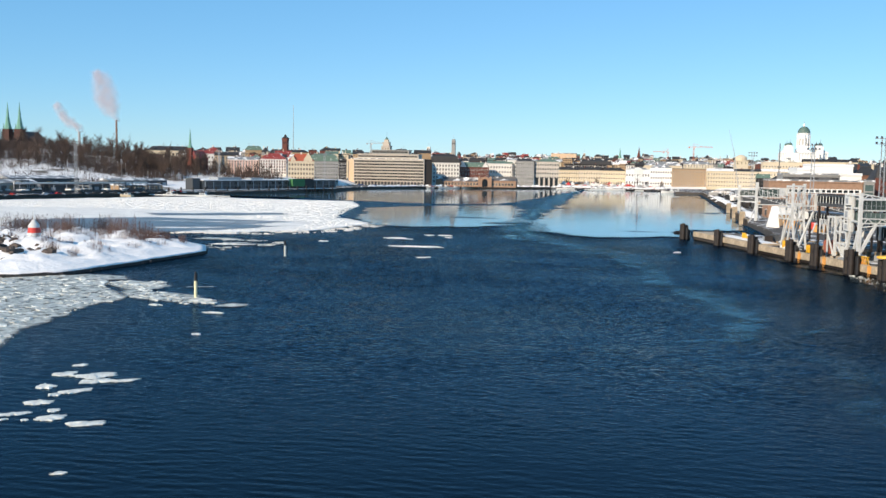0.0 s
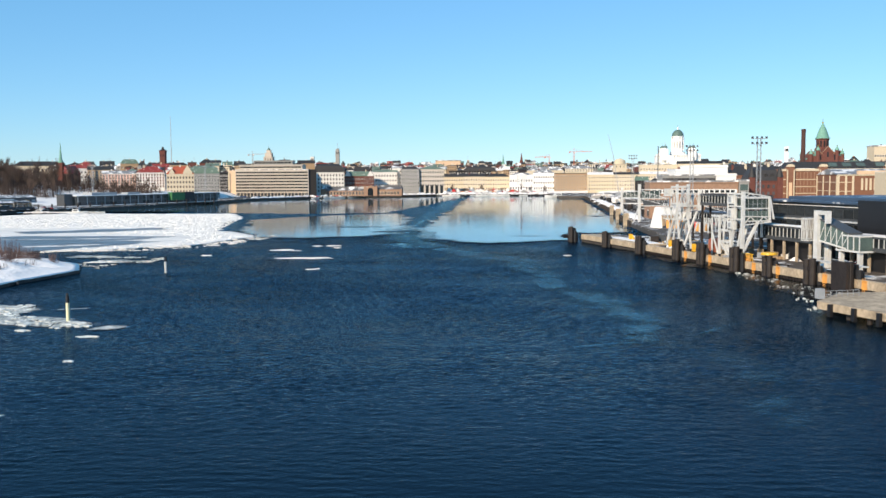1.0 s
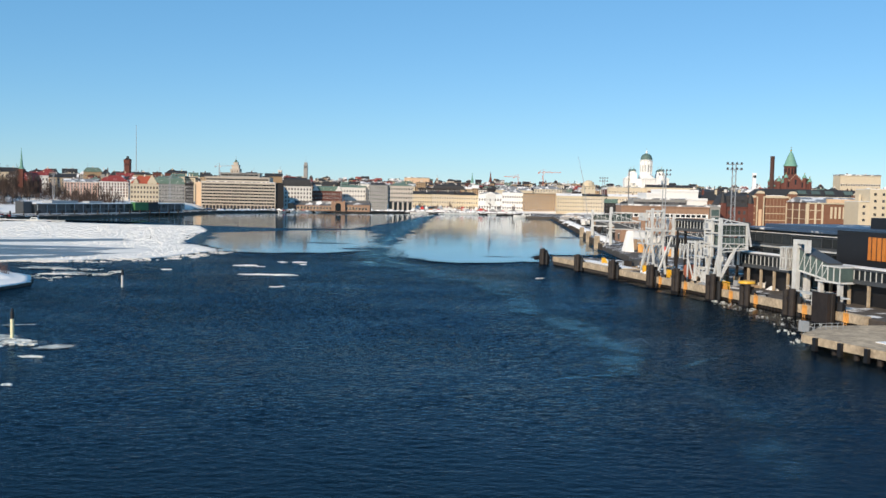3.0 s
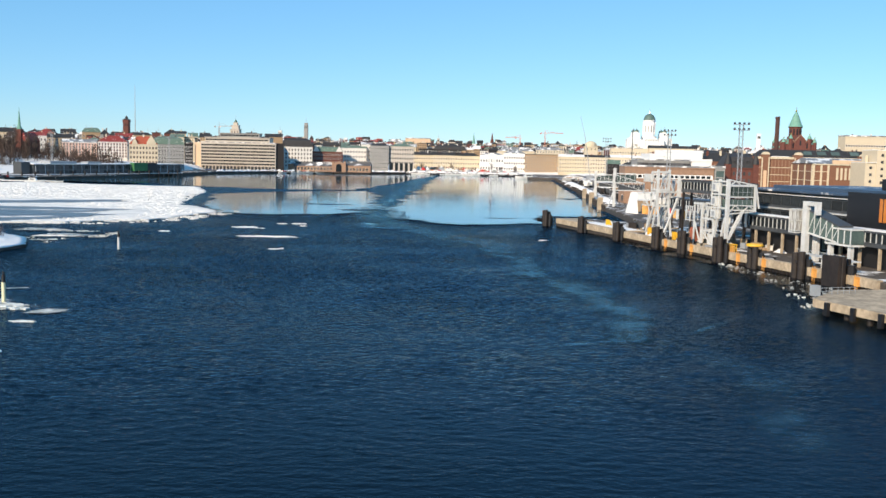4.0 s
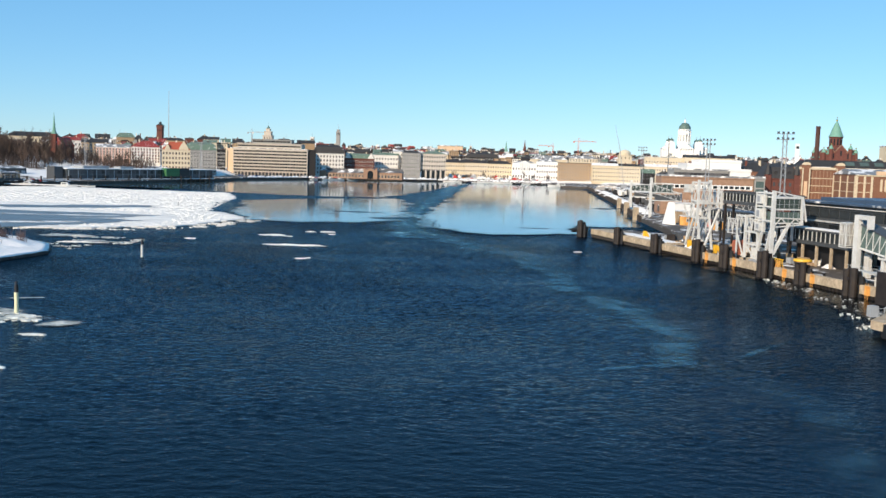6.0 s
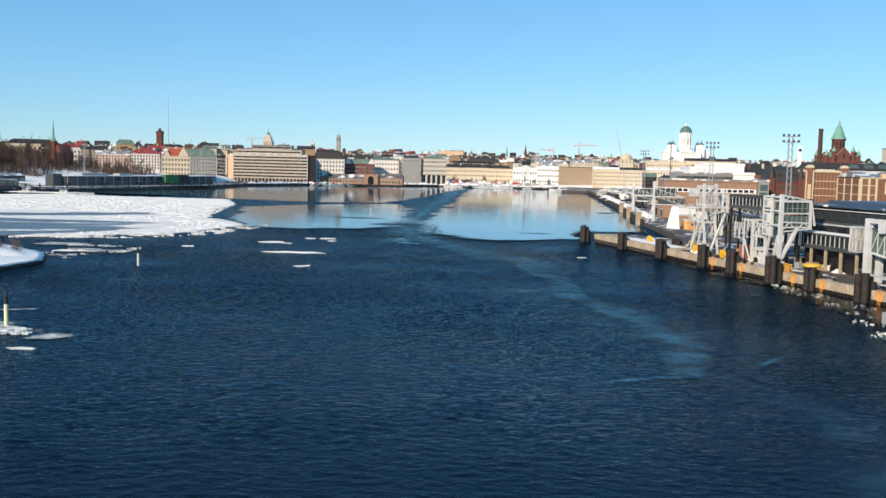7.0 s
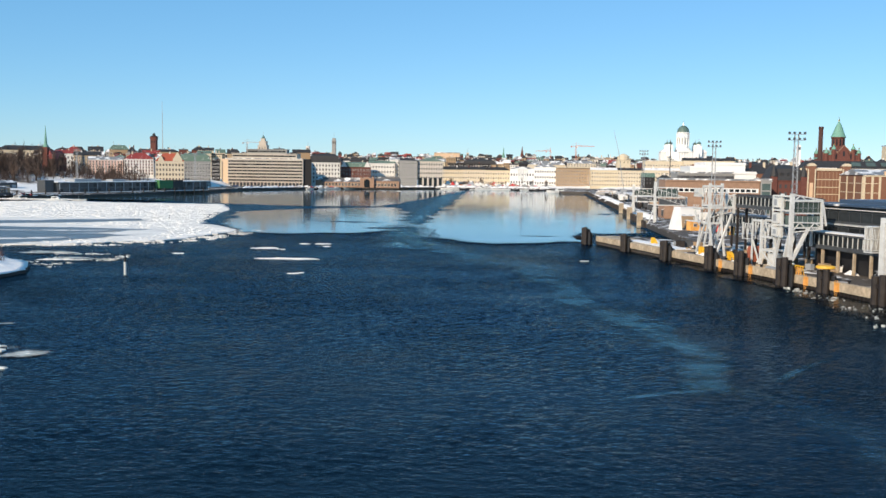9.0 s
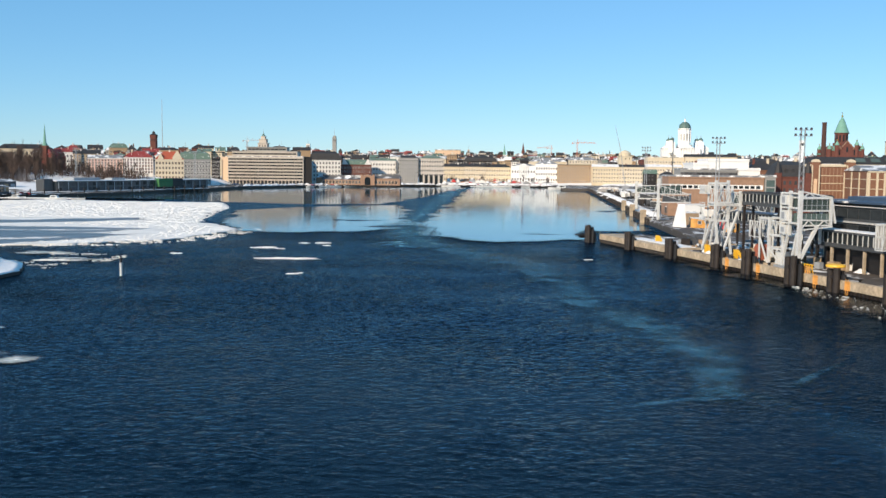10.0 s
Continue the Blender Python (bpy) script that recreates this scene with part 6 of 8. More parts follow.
solid("stake", Shape().tube((0, 0, 0), (0.3, 0, 2.0), 0.12, 0.08, 6), BARK, "dark leaning stake frozen into the ice", "stake", pose(-143.4, 437.5, 0.2))

# ---------------------------------------------------------------- west side: low terminal, wharf, boats
WT = pose(-318, 700, QUAY_Z, 0, 0, 67.9)
t = thing("ferry_terminal", WT, "long low glazed ferry terminal with flat snowy roof", "terminal")
part("wall", Shape().box(0, 166, 2, 22, 0, 7.8), tone("grey terminal cladding", (0.085, 0.088, 0.088), 0.5, var=0.3, scale=0.15), t)
part("roof", Shape().box(-1, 167, 0, 23, 7.804, 8.3), SNOW_ROOF, t)
part("roof_plant", Shape().box(20, 46, 6, 16, 8.304, 10.2).box(60, 74, 8, 15, 8.304, 9.8), GREY_STEEL, t)
me = window_mesh(3.4, 2.6, tone("grey terminal cladding", (0.085, 0.088, 0.088)))
for k in range(40):
    for z in (0.6, 4.4):
        part("window", me, None, t, at=pose(3.5 + 4.05 * k, 1.998, z))
for k in range(19):
    part("column", Shape().box(-0.2, 0.2, 0.4, 0.8, 0, 7.8), GREY_STEEL, t, at=pose(1 + 9.0 * k, 0, 0))
GREEN_PAINT = tone("green painted cladding", (0.035, 0.15, 0.05), 0.6, var=0.15)
part("annex", Shape().box(100, 116, -3, 1.9, 2.5, 9.2), GREEN_PAINT, t, "green clad annex")
part("dark_annex", Shape().box(116.01, 128, -3, 1.9, 2.5, 9.2), BLACK_PAINT, t, "black clad annex")
part("tower", Shape().box(-9, -1.1, 4, 12, 0, 9.5), DARK_CLAD, t)
w = thing("wharf", pose(-322, 690, 0, 0, 0, 67.9), "low timber wharf on dark piles with snow", "wharf", kind="structure")
part("deck", Shape().box(-45, 168, -7, 4, 1.6, 2.5), RUSTY, w)
part("deck_snow", Shape().box(-45, 168, -6.4, 3.6, 2.504, 2.8), SNOW_ROOF, w)
for k in range(36):
    part("pile", Shape().tube((0, 0, -2), (0, 0, 5.2 if k % 2 == 0 else 2.0), 0.6, 0.55, 8), RUSTY, w, at=pose(-44 + 6.0 * k, -7.2, 0))
w = thing("pontoon", pose(-345, 628, 0, 0, 0, 8), "low snow-covered pontoon with timber sides", "pontoon")
part("deck", Shape().box(0, 70, 0, 3, 0.1, 0.7), SNOW_ROOF, w)
for k in range(8):
    part("mooring_pile", Shape().tube((0, 0, -2), (0, 0, 2.6), 0.18), BARK, w, at=pose(3 + 9 * k, 3.2, 0))




def shed(x, y, length, depth, h, turn, wall, roof, label):
    c = thing("shed", pose(x, y, QUAY_Z, 0, 0, turn), label, "shed", "harbour sheds")
    part("wall", Shape().box(0, length, 0, depth, 0, h), wall, c)
    part("roof", Shape().add([(-0.5, -0.6, h), (length + 0.5, -0.6, h), (length + 0.5, depth + 0.6, h), (-0.5, depth + 0.6, h), (-0.5, depth / 2, h + depth * 0.14), (length + 0.5, depth / 2, h + depth * 0.14)], [(3, 2, 1, 0), (0, 1, 5, 4), (2, 3, 4, 5), (1, 2, 5), (3, 0, 4)]), roof, c)
    for k in range(int(length / 6)):
        part("door", Shape().box(-1.9, 1.9, -0.08, 0.02, 0, h * 0.72), (GREY_STEEL, DARK_CLAD, STUCCO["brown"])[k % 3], c, at=pose(3 + 6 * k, -0.01, 0))


shed(-398, 500, 70, 14, 7.0, 71, STUCCO["grey"], GREY_ROOF, "long grey harbour shed with patches of snow")
shed(-372, 575, 46, 10, 5.0, 71, DARK_CLAD, DARK_ROOF, "low dark harbour shed with black roof")
shed(-352, 630, 40, 10, 4.2, 68, STUCCO["brown"], GREY_ROOF, "low brown timber shed by the wharf")
shed(-420, 600, 60, 14, 8.5, 71, DARK_CLAD, GREY_ROOF, "tall dark shed behind the harbour road")
shed(-395, 690, 60, 12, 6.5, 69, DARK_CLAD, GREY_ROOF, "dark low depot building with patchy snow")
c = thing("conveyor", pose(-378, 545, QUAY_Z, 0, 0, 70), "pale raised pipe bridge on steel trestles", "pipe bridge")
part("pipe", Shape().tube((0, 0, 6.5), (110, 0, 6.5), 0.6, n=10), WHITE_STEEL, c)
for k in range(12):
    part("trestle", Shape().beam((10 * k, -1, 0), (10 * k, 0, 6.2), 0.25).beam((10 * k, 1, 0), (10 * k, 0, 6.2), 0.25), GREY_STEEL, c)


def boat(x, y, length, turn, label, cabin=True, hull=WHITE_STEEL, z=0.0):
    b = thing("boat", pose(x, y, z, 0, 0, turn), label, "boat", "moored boats")
    bw, s = length * 0.16, Shape()
    st = [(-0.5, 0.75, 0.9), (-0.2, 1.0, 0.85), (0.15, 1.0, 0.9), (0.38, 0.6, 1.05), (0.5, 0.05, 1.2)]
    v = []
    for u, k, hh in st:
        X, hz = u * length, hh * length * 0.11
        v += [(X, -bw * k, hz), (X, -bw * k * 0.7, -0.3), (X, bw * k * 0.7, -0.3), (X, bw * k, hz)]
    f = [(i * 4 + j, i * 4 + j + 1, i * 4 + j + 5, i * 4 + j + 4) for i in range(4) for j in range(3)] + [(0, 3, 2, 1), (16, 17, 18, 19)] + [(i * 4 + 3, i * 4, i * 4 + 4, i * 4 + 7) for i in range(4)]
    part("hull", s.add(v, f), hull, b)
    if cabin:
        hz = length * 0.1
        part("cabin", Shape().add([(-0.28 * length, -bw * 0.7, hz), (0.12 * length, -bw * 0.7, hz), (0.12 * length, bw * 0.7, hz), (-0.28 * length, bw * 0.7, hz), (-0.26 * length, -bw * 0.6, hz * 2.1), (0.04 * length, -bw * 0.6, hz * 2.1), (0.04 * length, bw * 0.6, hz * 2.1), (-0.26 * length, bw * 0.6, hz * 2.1)],
                                  [(0, 1, 5, 4), (1, 2, 6, 5), (2, 3, 7, 6), (3, 0, 4, 7), (4, 5, 6, 7)]), WHITE_STEEL, b)
        part("cabin_window", Shape().box(-0.22 * length, 0.0, -bw * 0.72, bw * 0.72, hz * 1.35, hz * 1.8), GLASS, b)
    part("mast", Shape().tube((-0.05 * length, 0, length * 0.1), (-0.05 * length, 0, length * 0.45), 0.08, 0.04, 6), WHITE_STEEL, b)


boat(-314, 634, 11, 10, "moored motor boat under snow", hull=STUCCO["white"])
boat(-283, 624, 13, 5, "moored white boat beside the pontoon")
boat(-272, 632, 9, 0, "small moored white boat", cabin=False)
boat(-336, 640, 14, 20, "moored white boat covered with snow")
boat(60, 1048, 24, 185, "small white harbour ferry at the pier")
boat(-330, 600, 12, 160, "moored boat covered with a pale tarpaulin", hull=STUCCO["cream"])


def car_mesh(mat_body):
    """Body with cabin in one mesh."""
    s = Shape().box(-2.1, 2.1, -0.85, 0.85, 0.3, 0.95)
    s.add([(-1.5, -0.8, 0.95), (1.1, -0.8, 0.95), (1.1, 0.8, 0.95), (-1.5, 0.8, 0.95), (-1.1, -0.68, 1.5), (0.5, -0.68, 1.5), (0.5, 0.68, 1.5), (-1.1, 0.68, 1.5)], [(4, 5, 6, 7), (0, 1, 5, 4), (1, 2, 6, 5), (2, 3, 7, 6), (3, 0, 4, 7)])
    return s.mesh("body", mat_body)


CAR_BODIES = [car_mesh(tone("car paint " + k, c, 0.3, var=0.05)) for k, c in (("silver", (0.5, 0.51, 0.53)), ("red", (0.4, 0.03, 0.03)), ("white", (0.75, 0.75, 0.75)), ("blue", (0.04, 0.08, 0.2)), ("black", (0.02, 0.02, 0.025)))]
CAR_NAMES = ["silver", "red", "white", "dark blue", "black"]
WHEEL = Shape().tube((0, -0.12, 0), (0, 0.12, 0), 0.34, n=12).mesh("wheel", BLACK_PAINT)
CAR_GLASS = Shape().box(-1.2, 0.7, -0.78, 0.78, 1.0, 1.42).mesh("windows", GLASS)


def car(x, y, turn, k, z=QUAY_Z):
    c = thing("car", pose(x, y, z - (0 if y < 430 else 0.28), 0, 0, turn), f"parked {CAR_NAMES[k]} car on the quay", "car", "parked cars")
    part("body", CAR_BODIES[k], None, c)
    part("windows", CAR_GLASS, None, c)
    if y < 430:
        for wx in (-1.3, 1.3):
            for wy in (-0.8, 0.8):
                part("wheel", WHEEL, None, c, at=pose(wx, wy, 0.34))


for k in range(22):
    u = rng.random()
    car(-362 + 40 * u + rng.uniform(-4, 4), 545 + 120 * u, 70, rng.randrange(5))
for k in range(34):
    u = k / 33
    x, y = (-205 + 130 * u * 1.0, 1050 + 108 * u) if k % 2 else (-150 + 200 * u, 1160 + rng.uniform(0, 40))
    car(x, y, rng.uniform(-20, 60), rng.randrange(5))


def stall(x, y, colour, label):
    s = thing("market_stall", pose(x, y, QUAY_Z), label, "market stall", "market stalls")
    for sx in (-1.9, 1.9):
        for sy in (-1.4, 1.4):
            part("pole", Shape().tube((sx, sy, 0), (sx, sy, 2.3), 0.05, n=6), GREY_STEEL, s)
    part("canopy", Shape().add([(-2.1, -1.6, 2.2), (2.1, -1.6, 2.2), (2.1, 1.6, 2.2), (-2.1, 1.6, 2.2), (-1.6, 0, 3.2), (1.6, 0, 3.2)], [(0, 1, 5, 4), (2, 3, 4, 5), (1, 2, 5), (3, 0, 4), (3, 2, 1, 0)]), colour, s)
    part("counter", Shape().box(-1.8, 1.8, -1.3, -0.6, 0, 1.0), STUCCO["brown"], s)



def heap(x, y, r, h, label):
    """A lumpy mound of cleared snow."""
    v, rows, cols = [], 7, 16
    for j in range(rows + 1):
        u = j / rows
        for i in range(cols):
            b = 6.2832 * i / cols
            k = 1 + 0.35 * noise.noise((math.cos(b) * 1.3 + x, math.sin(b) * 1.3 + y, 0)) + 0.2 * noise.noise((math.cos(b) * 4 + x, math.sin(b) * 4, u * 3))
            v.append((r * u * k * math.cos(b), r * 0.6 * u * k * math.sin(b), h * (1 - u ** 1.6) * (1 + 0.5 * noise.noise((math.cos(b) * u * 3, math.sin(b) * u * 3, x))) - 0.05))
    s = Shape().add(v, [(j * cols + i, (j + 1) * cols + i, (j + 1) * cols + (i + 1) % cols, j * cols + (i + 1) % cols) for j in range(rows) for i in range(cols)])
    solid("snowdrift", s, SNOW, label, "snow", pose(x, y, QUAY_Z, 0, 0, rng.uniform(0, 180)), "snow heaps", round_off=True)


ORANGE_CLOTH = tone("orange awning", (0.6, 0.2, 0.05), 0.8, var=0.1)
for k in range(24):
    m = (ORANGE_CLOTH, STUCCO["white"], RED_PAINT, STUCCO["white"])[k % 4]
    stall(-68 + 4.9 * k, 1172 + 5 * (k % 3), m, ("orange", "white", "red", "white")[k % 4] + " canopied market stall on the square")
for k in range(16):
    x0, y0 = -212 + 8.5 * k, 1043 + 6.9 * k
    heap(x0 + 3, y0 + 4, rng.uniform(3, 5), 1.1, "ploughed snow bank along the quay edge")

# the busy west quay: boats laid up ashore, containers, cars and posts
CLUTTER = [DARK_CLAD, GREY_STEEL, STUCCO["brown"], STUCCO["white"], RUSTY, STUCCO["grey"], BLACK_PAINT, ROCK]
for k in range(20):
    u = rng.random()
    boat(-425 + 96 * u + rng.uniform(-16, 8), 440 + 200 * u, rng.uniform(7, 12), rng.choice((70, 160, 250)), "small boat laid up ashore for the winter", cabin=k % 3 == 0, hull=rng.choice(CLUTTER), z=QUAY_Z + 0.3)


def container(x, y, turn, m, label):
    c = thing("container", pose(x, y, QUAY_Z, 0, 0, turn), label, "container", "harbour containers")
    part("body", Shape().box(-3, 3, -1.25, 1.25, 0, 2.6), m, c)
    for k in range(9):
        part("rib", Shape().box(-0.12, 0.12, -1.31, -1.253, 0.15, 2.45), m, c, at=pose(-2.6 + 0.65 * k, 0, 0))
    part("roof_snow", Shape().box(-2.9, 2.9, -1.15, 1.15, 2.604, 2.8), SNOW, c)


for k in range(26):
    u = rng.random()
    container(-420 + 96 * u + rng.uniform(-22, 10), 450 + 205 * u, 70 + 90 * (k % 2), CLUTTER[k % 8], "weathered steel container on the harbour quay")
for k in range(16):
    u = rng.random()
    shed(-440 + 92 * u + rng.uniform(-25, 4), 470 + 230 * u, rng.uniform(8, 20), rng.uniform(6, 9), rng.uniform(2.6, 4.6), 70, CLUTTER[k % 7], (SNOW_ROOF, GREY_ROOF, DARK_ROOF)[k % 3], "small harbour hut with weathered walls")
for k in range(30):
    u = rng.random()
    car(-415 + 100 * u + rng.uniform(-10, 8), 440 + 220 * u, rng.choice((70, 160)), rng.randrange(5))
for k in range(22):                                   # lattice loading frames and posts along the dock
    u = rng.random()
    g = thing("loading_frame", pose(-428 + 100 * u + rng.uniform(-14, 6), 446 + 205 * u, QUAY_Z, 0, 0, rng.choice((68, 72, 160))), "dark steel loading frame on the dock", "frame", "loading frames")
    h, ln = rng.uniform(3.5, 8.5), rng.uniform(6, 16)
    m = rng.choice((DARK_CLAD, GREY_STEEL, RUSTY))
    for x in (0, ln / 2, ln):
        part("post", Shape().box(x - 0.2, x + 0.2, -0.2, 0.2, 0, h), m, g)
    for z in (h - 0.4, h * 0.55):
        part("crossbeam", Shape().box(0, ln, -0.25, 0.25, z, z + 0.4), m, g)
    part("roof_sheet", Shape().box(-0.5, ln + 0.5, -0.8, 3.5, h + 0.004, h + 0.2), (GREY_ROOF, DARK_CLAD)[k % 2], g)
fence = thing("fence", pose(0, 0, QUAY_Z), "dark steel fence along the harbour road", "fence")
for k in range(70):
    part("post", Shape().box(-0.1, 0.1, -0.1, 0.1, 0, 2.4), DARK_CLAD, fence, at=pose(-412 + 1.28 * k, 430 + 3.0 * k, 0))
for k in range(14):
    a = Vector((-412 + 6.4 * k, 430 + 15 * k, 1.3))
    part("mesh_panel", Shape().beam(a, a + Vector((6.3, 14.8, 0)), 0.05, 1.7), DARK_CLAD, fence)

# the far quays: parked cars and banks of ploughed snow
for k in range(60):
    car(-60 + 118 * rng.random(), 1158 + 40 * rng.random(), rng.choice((0, 8, 90)), rng.randrange(5))
for k in range(26):
    u = rng.random()
    car(-300 + 100 * u, 1035 - 10 * u + rng.uniform(-6, 4) + max(0, u - 0.9) * 100, rng.uniform(-10, 30), rng.randrange(5))
for k in range(20):
    x, y = -60 + 120 * rng.random(), 1156 + 8 * rng.random()
    heap(x, y, rng.uniform(2, 4), 1.0, "ploughed snow bank along the quay edge")

# market tents, moored boats and a ploughed bank of snow along the far quay
def market_tent(x, y, w, h, m, label):
    t = thing("market_tent", pose(x, y, QUAY_Z, 0, 0, rng.uniform(-8, 8)), label, "tent", "market tents")
    part("canopy", Shape().add([(-w, -w, h * 0.55), (w, -w, h * 0.55), (w, w, h * 0.55), (-w, w, h * 0.55), (0, 0, h)], [(0, 1, 4), (1, 2, 4), (2, 3, 4), (3, 0, 4), (3, 2, 1, 0)]), m, t)
    part("valance", Shape().box(-w, w, -w, -w + 0.08, h * 0.42, h * 0.55).box(-w, w, w - 0.08, w, h * 0.42, h * 0.55), m, t)
    for sx in (-w + 0.1, w - 0.1):
        for sy in (-w + 0.15, w - 0.15):
            part("pole", Shape().tube((sx, sy, 0), (sx, sy, h * 0.55), 0.08, n=6), GREY_STEEL, t)


TENTS = (("white", STUCCO["chalk"]), ("grey", GREY_STEEL), ("white", STUCCO["white"]), ("pale brown", STUCCO["clay"]), ("grey", STUCCO["grey"]), ("white", STUCCO["chalk"]), ("dark", DARK_CLAD), ("red", RED_PAINT), ("white", STUCCO["white"]), ("brown", STUCCO["brown"]))
for k in range(46):
    nm, m = TENTS[k % 10]
    market_tent(-70 + 126 * rng.random(), rng.uniform(1160, 1222), rng.uniform(2, 3.6), rng.uniform(4.2, 8.0), m, nm + " peaked market tent on the square")
for k in range(22):
    x, y = -74 + 130 * rng.random(), rng.uniform(1165, 1228)
    tree(x, y, QUAY_Z, rng.uniform(0.35, 0.6), label="small bare tree on the market square")
for k in range(13):
    boat(-74 + 10.2 * k, 1146.5, rng.uniform(8, 17), rng.choice((0, 180, 4)), "white boat moored below the market square", cabin=k % 3 != 1, hull=rng.choice((WHITE_STEEL, STUCCO["white"], BLACK_PAINT)))
for k in range(12):
    u = (k + 0.5) / 12
    boat(-205 + 46 * u, 1037 + 42 * u, rng.uniform(8, 14), rng.choice((40, 220)), "boat moored along the far quay", cabin=k % 2 == 0, hull=rng.choice((WHITE_STEEL, BLACK_PAINT, STUCCO["white"])))
bank = thing("snow_bank", pose(0, 0, QUAY_Z), "long bank of ploughed snow along the far quay edge", "snow bank")
line = [(-254, 962), (-210, 1043), (-156, 1103), (-78, 1155), (57, 1155)]
for (ax, ay), (bx, by) in zip(line, line[1:]):
    a, b = Vector((ax, ay, 0)), Vector((bx, by, 0))
    d = (b - a).normalized()
    side = Vector((-d.y, d.x, 0))
    n = int((b - a).length / 12)
    for k in range(n):
        s, rows = Shape(), []
        for j in range(7):
            p = a.lerp(b, (k + j / 6 * 0.93) / n) + side * 2.5
            q = (0.45, 0.9, 1.1, 0.8, 1.15, 0.95, 0.5)[j] * (0.9 + 0.5 * noise.noise((p.x * 0.1, p.y * 0.1, 1)))
            rows += [p - side * 1.8 * q, p - side * 1.1 * q + Vector((0, 0, 1.1 * q)), p + Vector((0, 0, 1.7 * q)), p + side * 1.2 * q + Vector((0, 0, 1.0 * q)), p + side * 1.9 * q]
        s.add(rows, [(5 * j + i, 5 * j + i + 5, 5 * j + i + 6, 5 * j + i + 1) for j in range(6) for i in range(4)])
        part("snow_mound", s, SNOW, bank)

# ---------------------------------------------------------------- ferry quay on the north shore
# Local axes of this quay: x inland, y along the edge away from the open sea.
Q = pose(79, 187, 0, 0, 0, 16.17)
DECK = QUAY_Z


def qp(x, y, z=0.0, turn=0):
    return Q @ pose(x, y, z, 0, 0, turn)


# quay front: concrete coping panels over dark fender posts
qw = thing("quay_wall", qp(0, 0), "worn concrete quay front over dark timber fenders", "quay wall", kind="structure")
for k in range(14):
    part("panel", Shape().box(-0.8, 0.6, 0.05, 7.75, 0.75, 2.5), CONCRETE, qw, at=pose(0, 0.2 + 7.8 * k, 0))
for k in range(91):
    part("fender_post", Shape().box(-0.55, -0.2, -0.15, 0.15, -1.5, 0.75), RUSTY, qw, at=pose(0, 0.6 + 1.2 * k, 0))
part("waling", Shape().box(-0.2, 0.0, 0, 109, 0.0, 0.3), RUSTY, qw)
fp = thing("finger_pier", qp(0, 109), "long concrete mooring pier with snow on its deck", "pier", kind="structure")
for k in range(7):
    part("panel", Shape().box(-0.8, 7.2, 0.1, 7.7, 0.9, 2.6), CONCRETE, fp, at=pose(0, 7.8 * k, 0))
    for x in (0.2, 6.6):
        for y in (2, 6):
            part("post", Shape().tube((x, y, -2), (x, y, 0.9), 0.35, n=8), STUCCO["grey"], fp, at=pose(0, 7.8 * k, 0))
part("snow_cover", Shape().box(1.5, 6.0, 2, 36, 2.604, 2.75), SNOW, fp)


def dolphin(x, y, h, w, label, box=False, cap=False):
    d = thing("mooring_dolphin", qp(x, y), label, "mooring dolphin", "mooring dolphins")
    if box:
        part("fender_panel", Shape().box(-w * 0.5, -w * 0.5 + 0.7, -w * 0.62, w * 0.62, -0.6, h), RUSTY, d)
    for k, (px, py) in enumerate(((-0.15, -0.36), (-0.15, 0.32), (0.38, 0.0))):
        part("post", Shape().tube((px * w, py * w, -3), (px * w, py * w, h - 0.35 * k), w * 0.24, n=12), RUSTY, d)
    part("rubber_fender", Shape().tube((w * 0.30, -w * 0.52, -0.5), (w * 0.30, -w * 0.52, h * 0.72), w * 0.2, n=10).tube((w * 0.62, -w * 0.2, -0.5), (w * 0.62, -w * 0.2, h * 0.6), w * 0.2, n=10), BLACK_PAINT, d, "black rubber fender")
    part("tie_beam", Shape().box(-w * 0.3, w * 0.55, -w * 0.12, w * 0.12, h * 0.55, h * 0.68), RUSTY, d)
    if cap:
        part("cap", Shape().lathe([(w * 0.62, h + 0.004), (w * 0.66, h + 0.15), (w * 0.62, h + 0.5), (w * 0.4, h + 0.62)], 18), YELLOW, d, "round yellow cap")


for x, y, h, w, bx, cp in ((-3.9, 165, 5.5, 2.7, 0, 0), (-1.8, 138, 5.2, 2.6, 0, 0), (-2.0, 110.3, 5.3, 2.8, 0, 0), (-1.4, 86.4, 5.8, 2.8, 0, 0), (-1.2, 72.3, 5.8, 2.8, 0, 0), (-2.4, 52.6, 6.1, 3.0, 0, 0), (-0.9, 40.2, 4.9, 2.9, 0, 1), (-1.2, 22.9, 5.6, 3.1, 0, 0), (-1.2, 10.6, 6.0, 4.0, 1, 0)):
    dolphin(x, y, h, w, "cluster of dark steel mooring piles with yellow cap" if cp else "cluster of tall dark steel mooring piles", bx, cp)
c = thing("mooring_hook", qp(-5.6, 167), "dark rubber fender on the pier's tip", "fender")
part("fender_tube", Shape().tube((-0.8, 0, 1.8), (0.8, 0, 1.8), 0.7, n=12), BLACK_PAINT, c)
part("bracket", Shape().beam((0, 0, 1.8), (2.0, -0.6, 1.6), 0.3), RUSTY, c)

ORANGE = tone("orange safety paint", (0.74, 0.36, 0.09), 0.6, var=0.35)
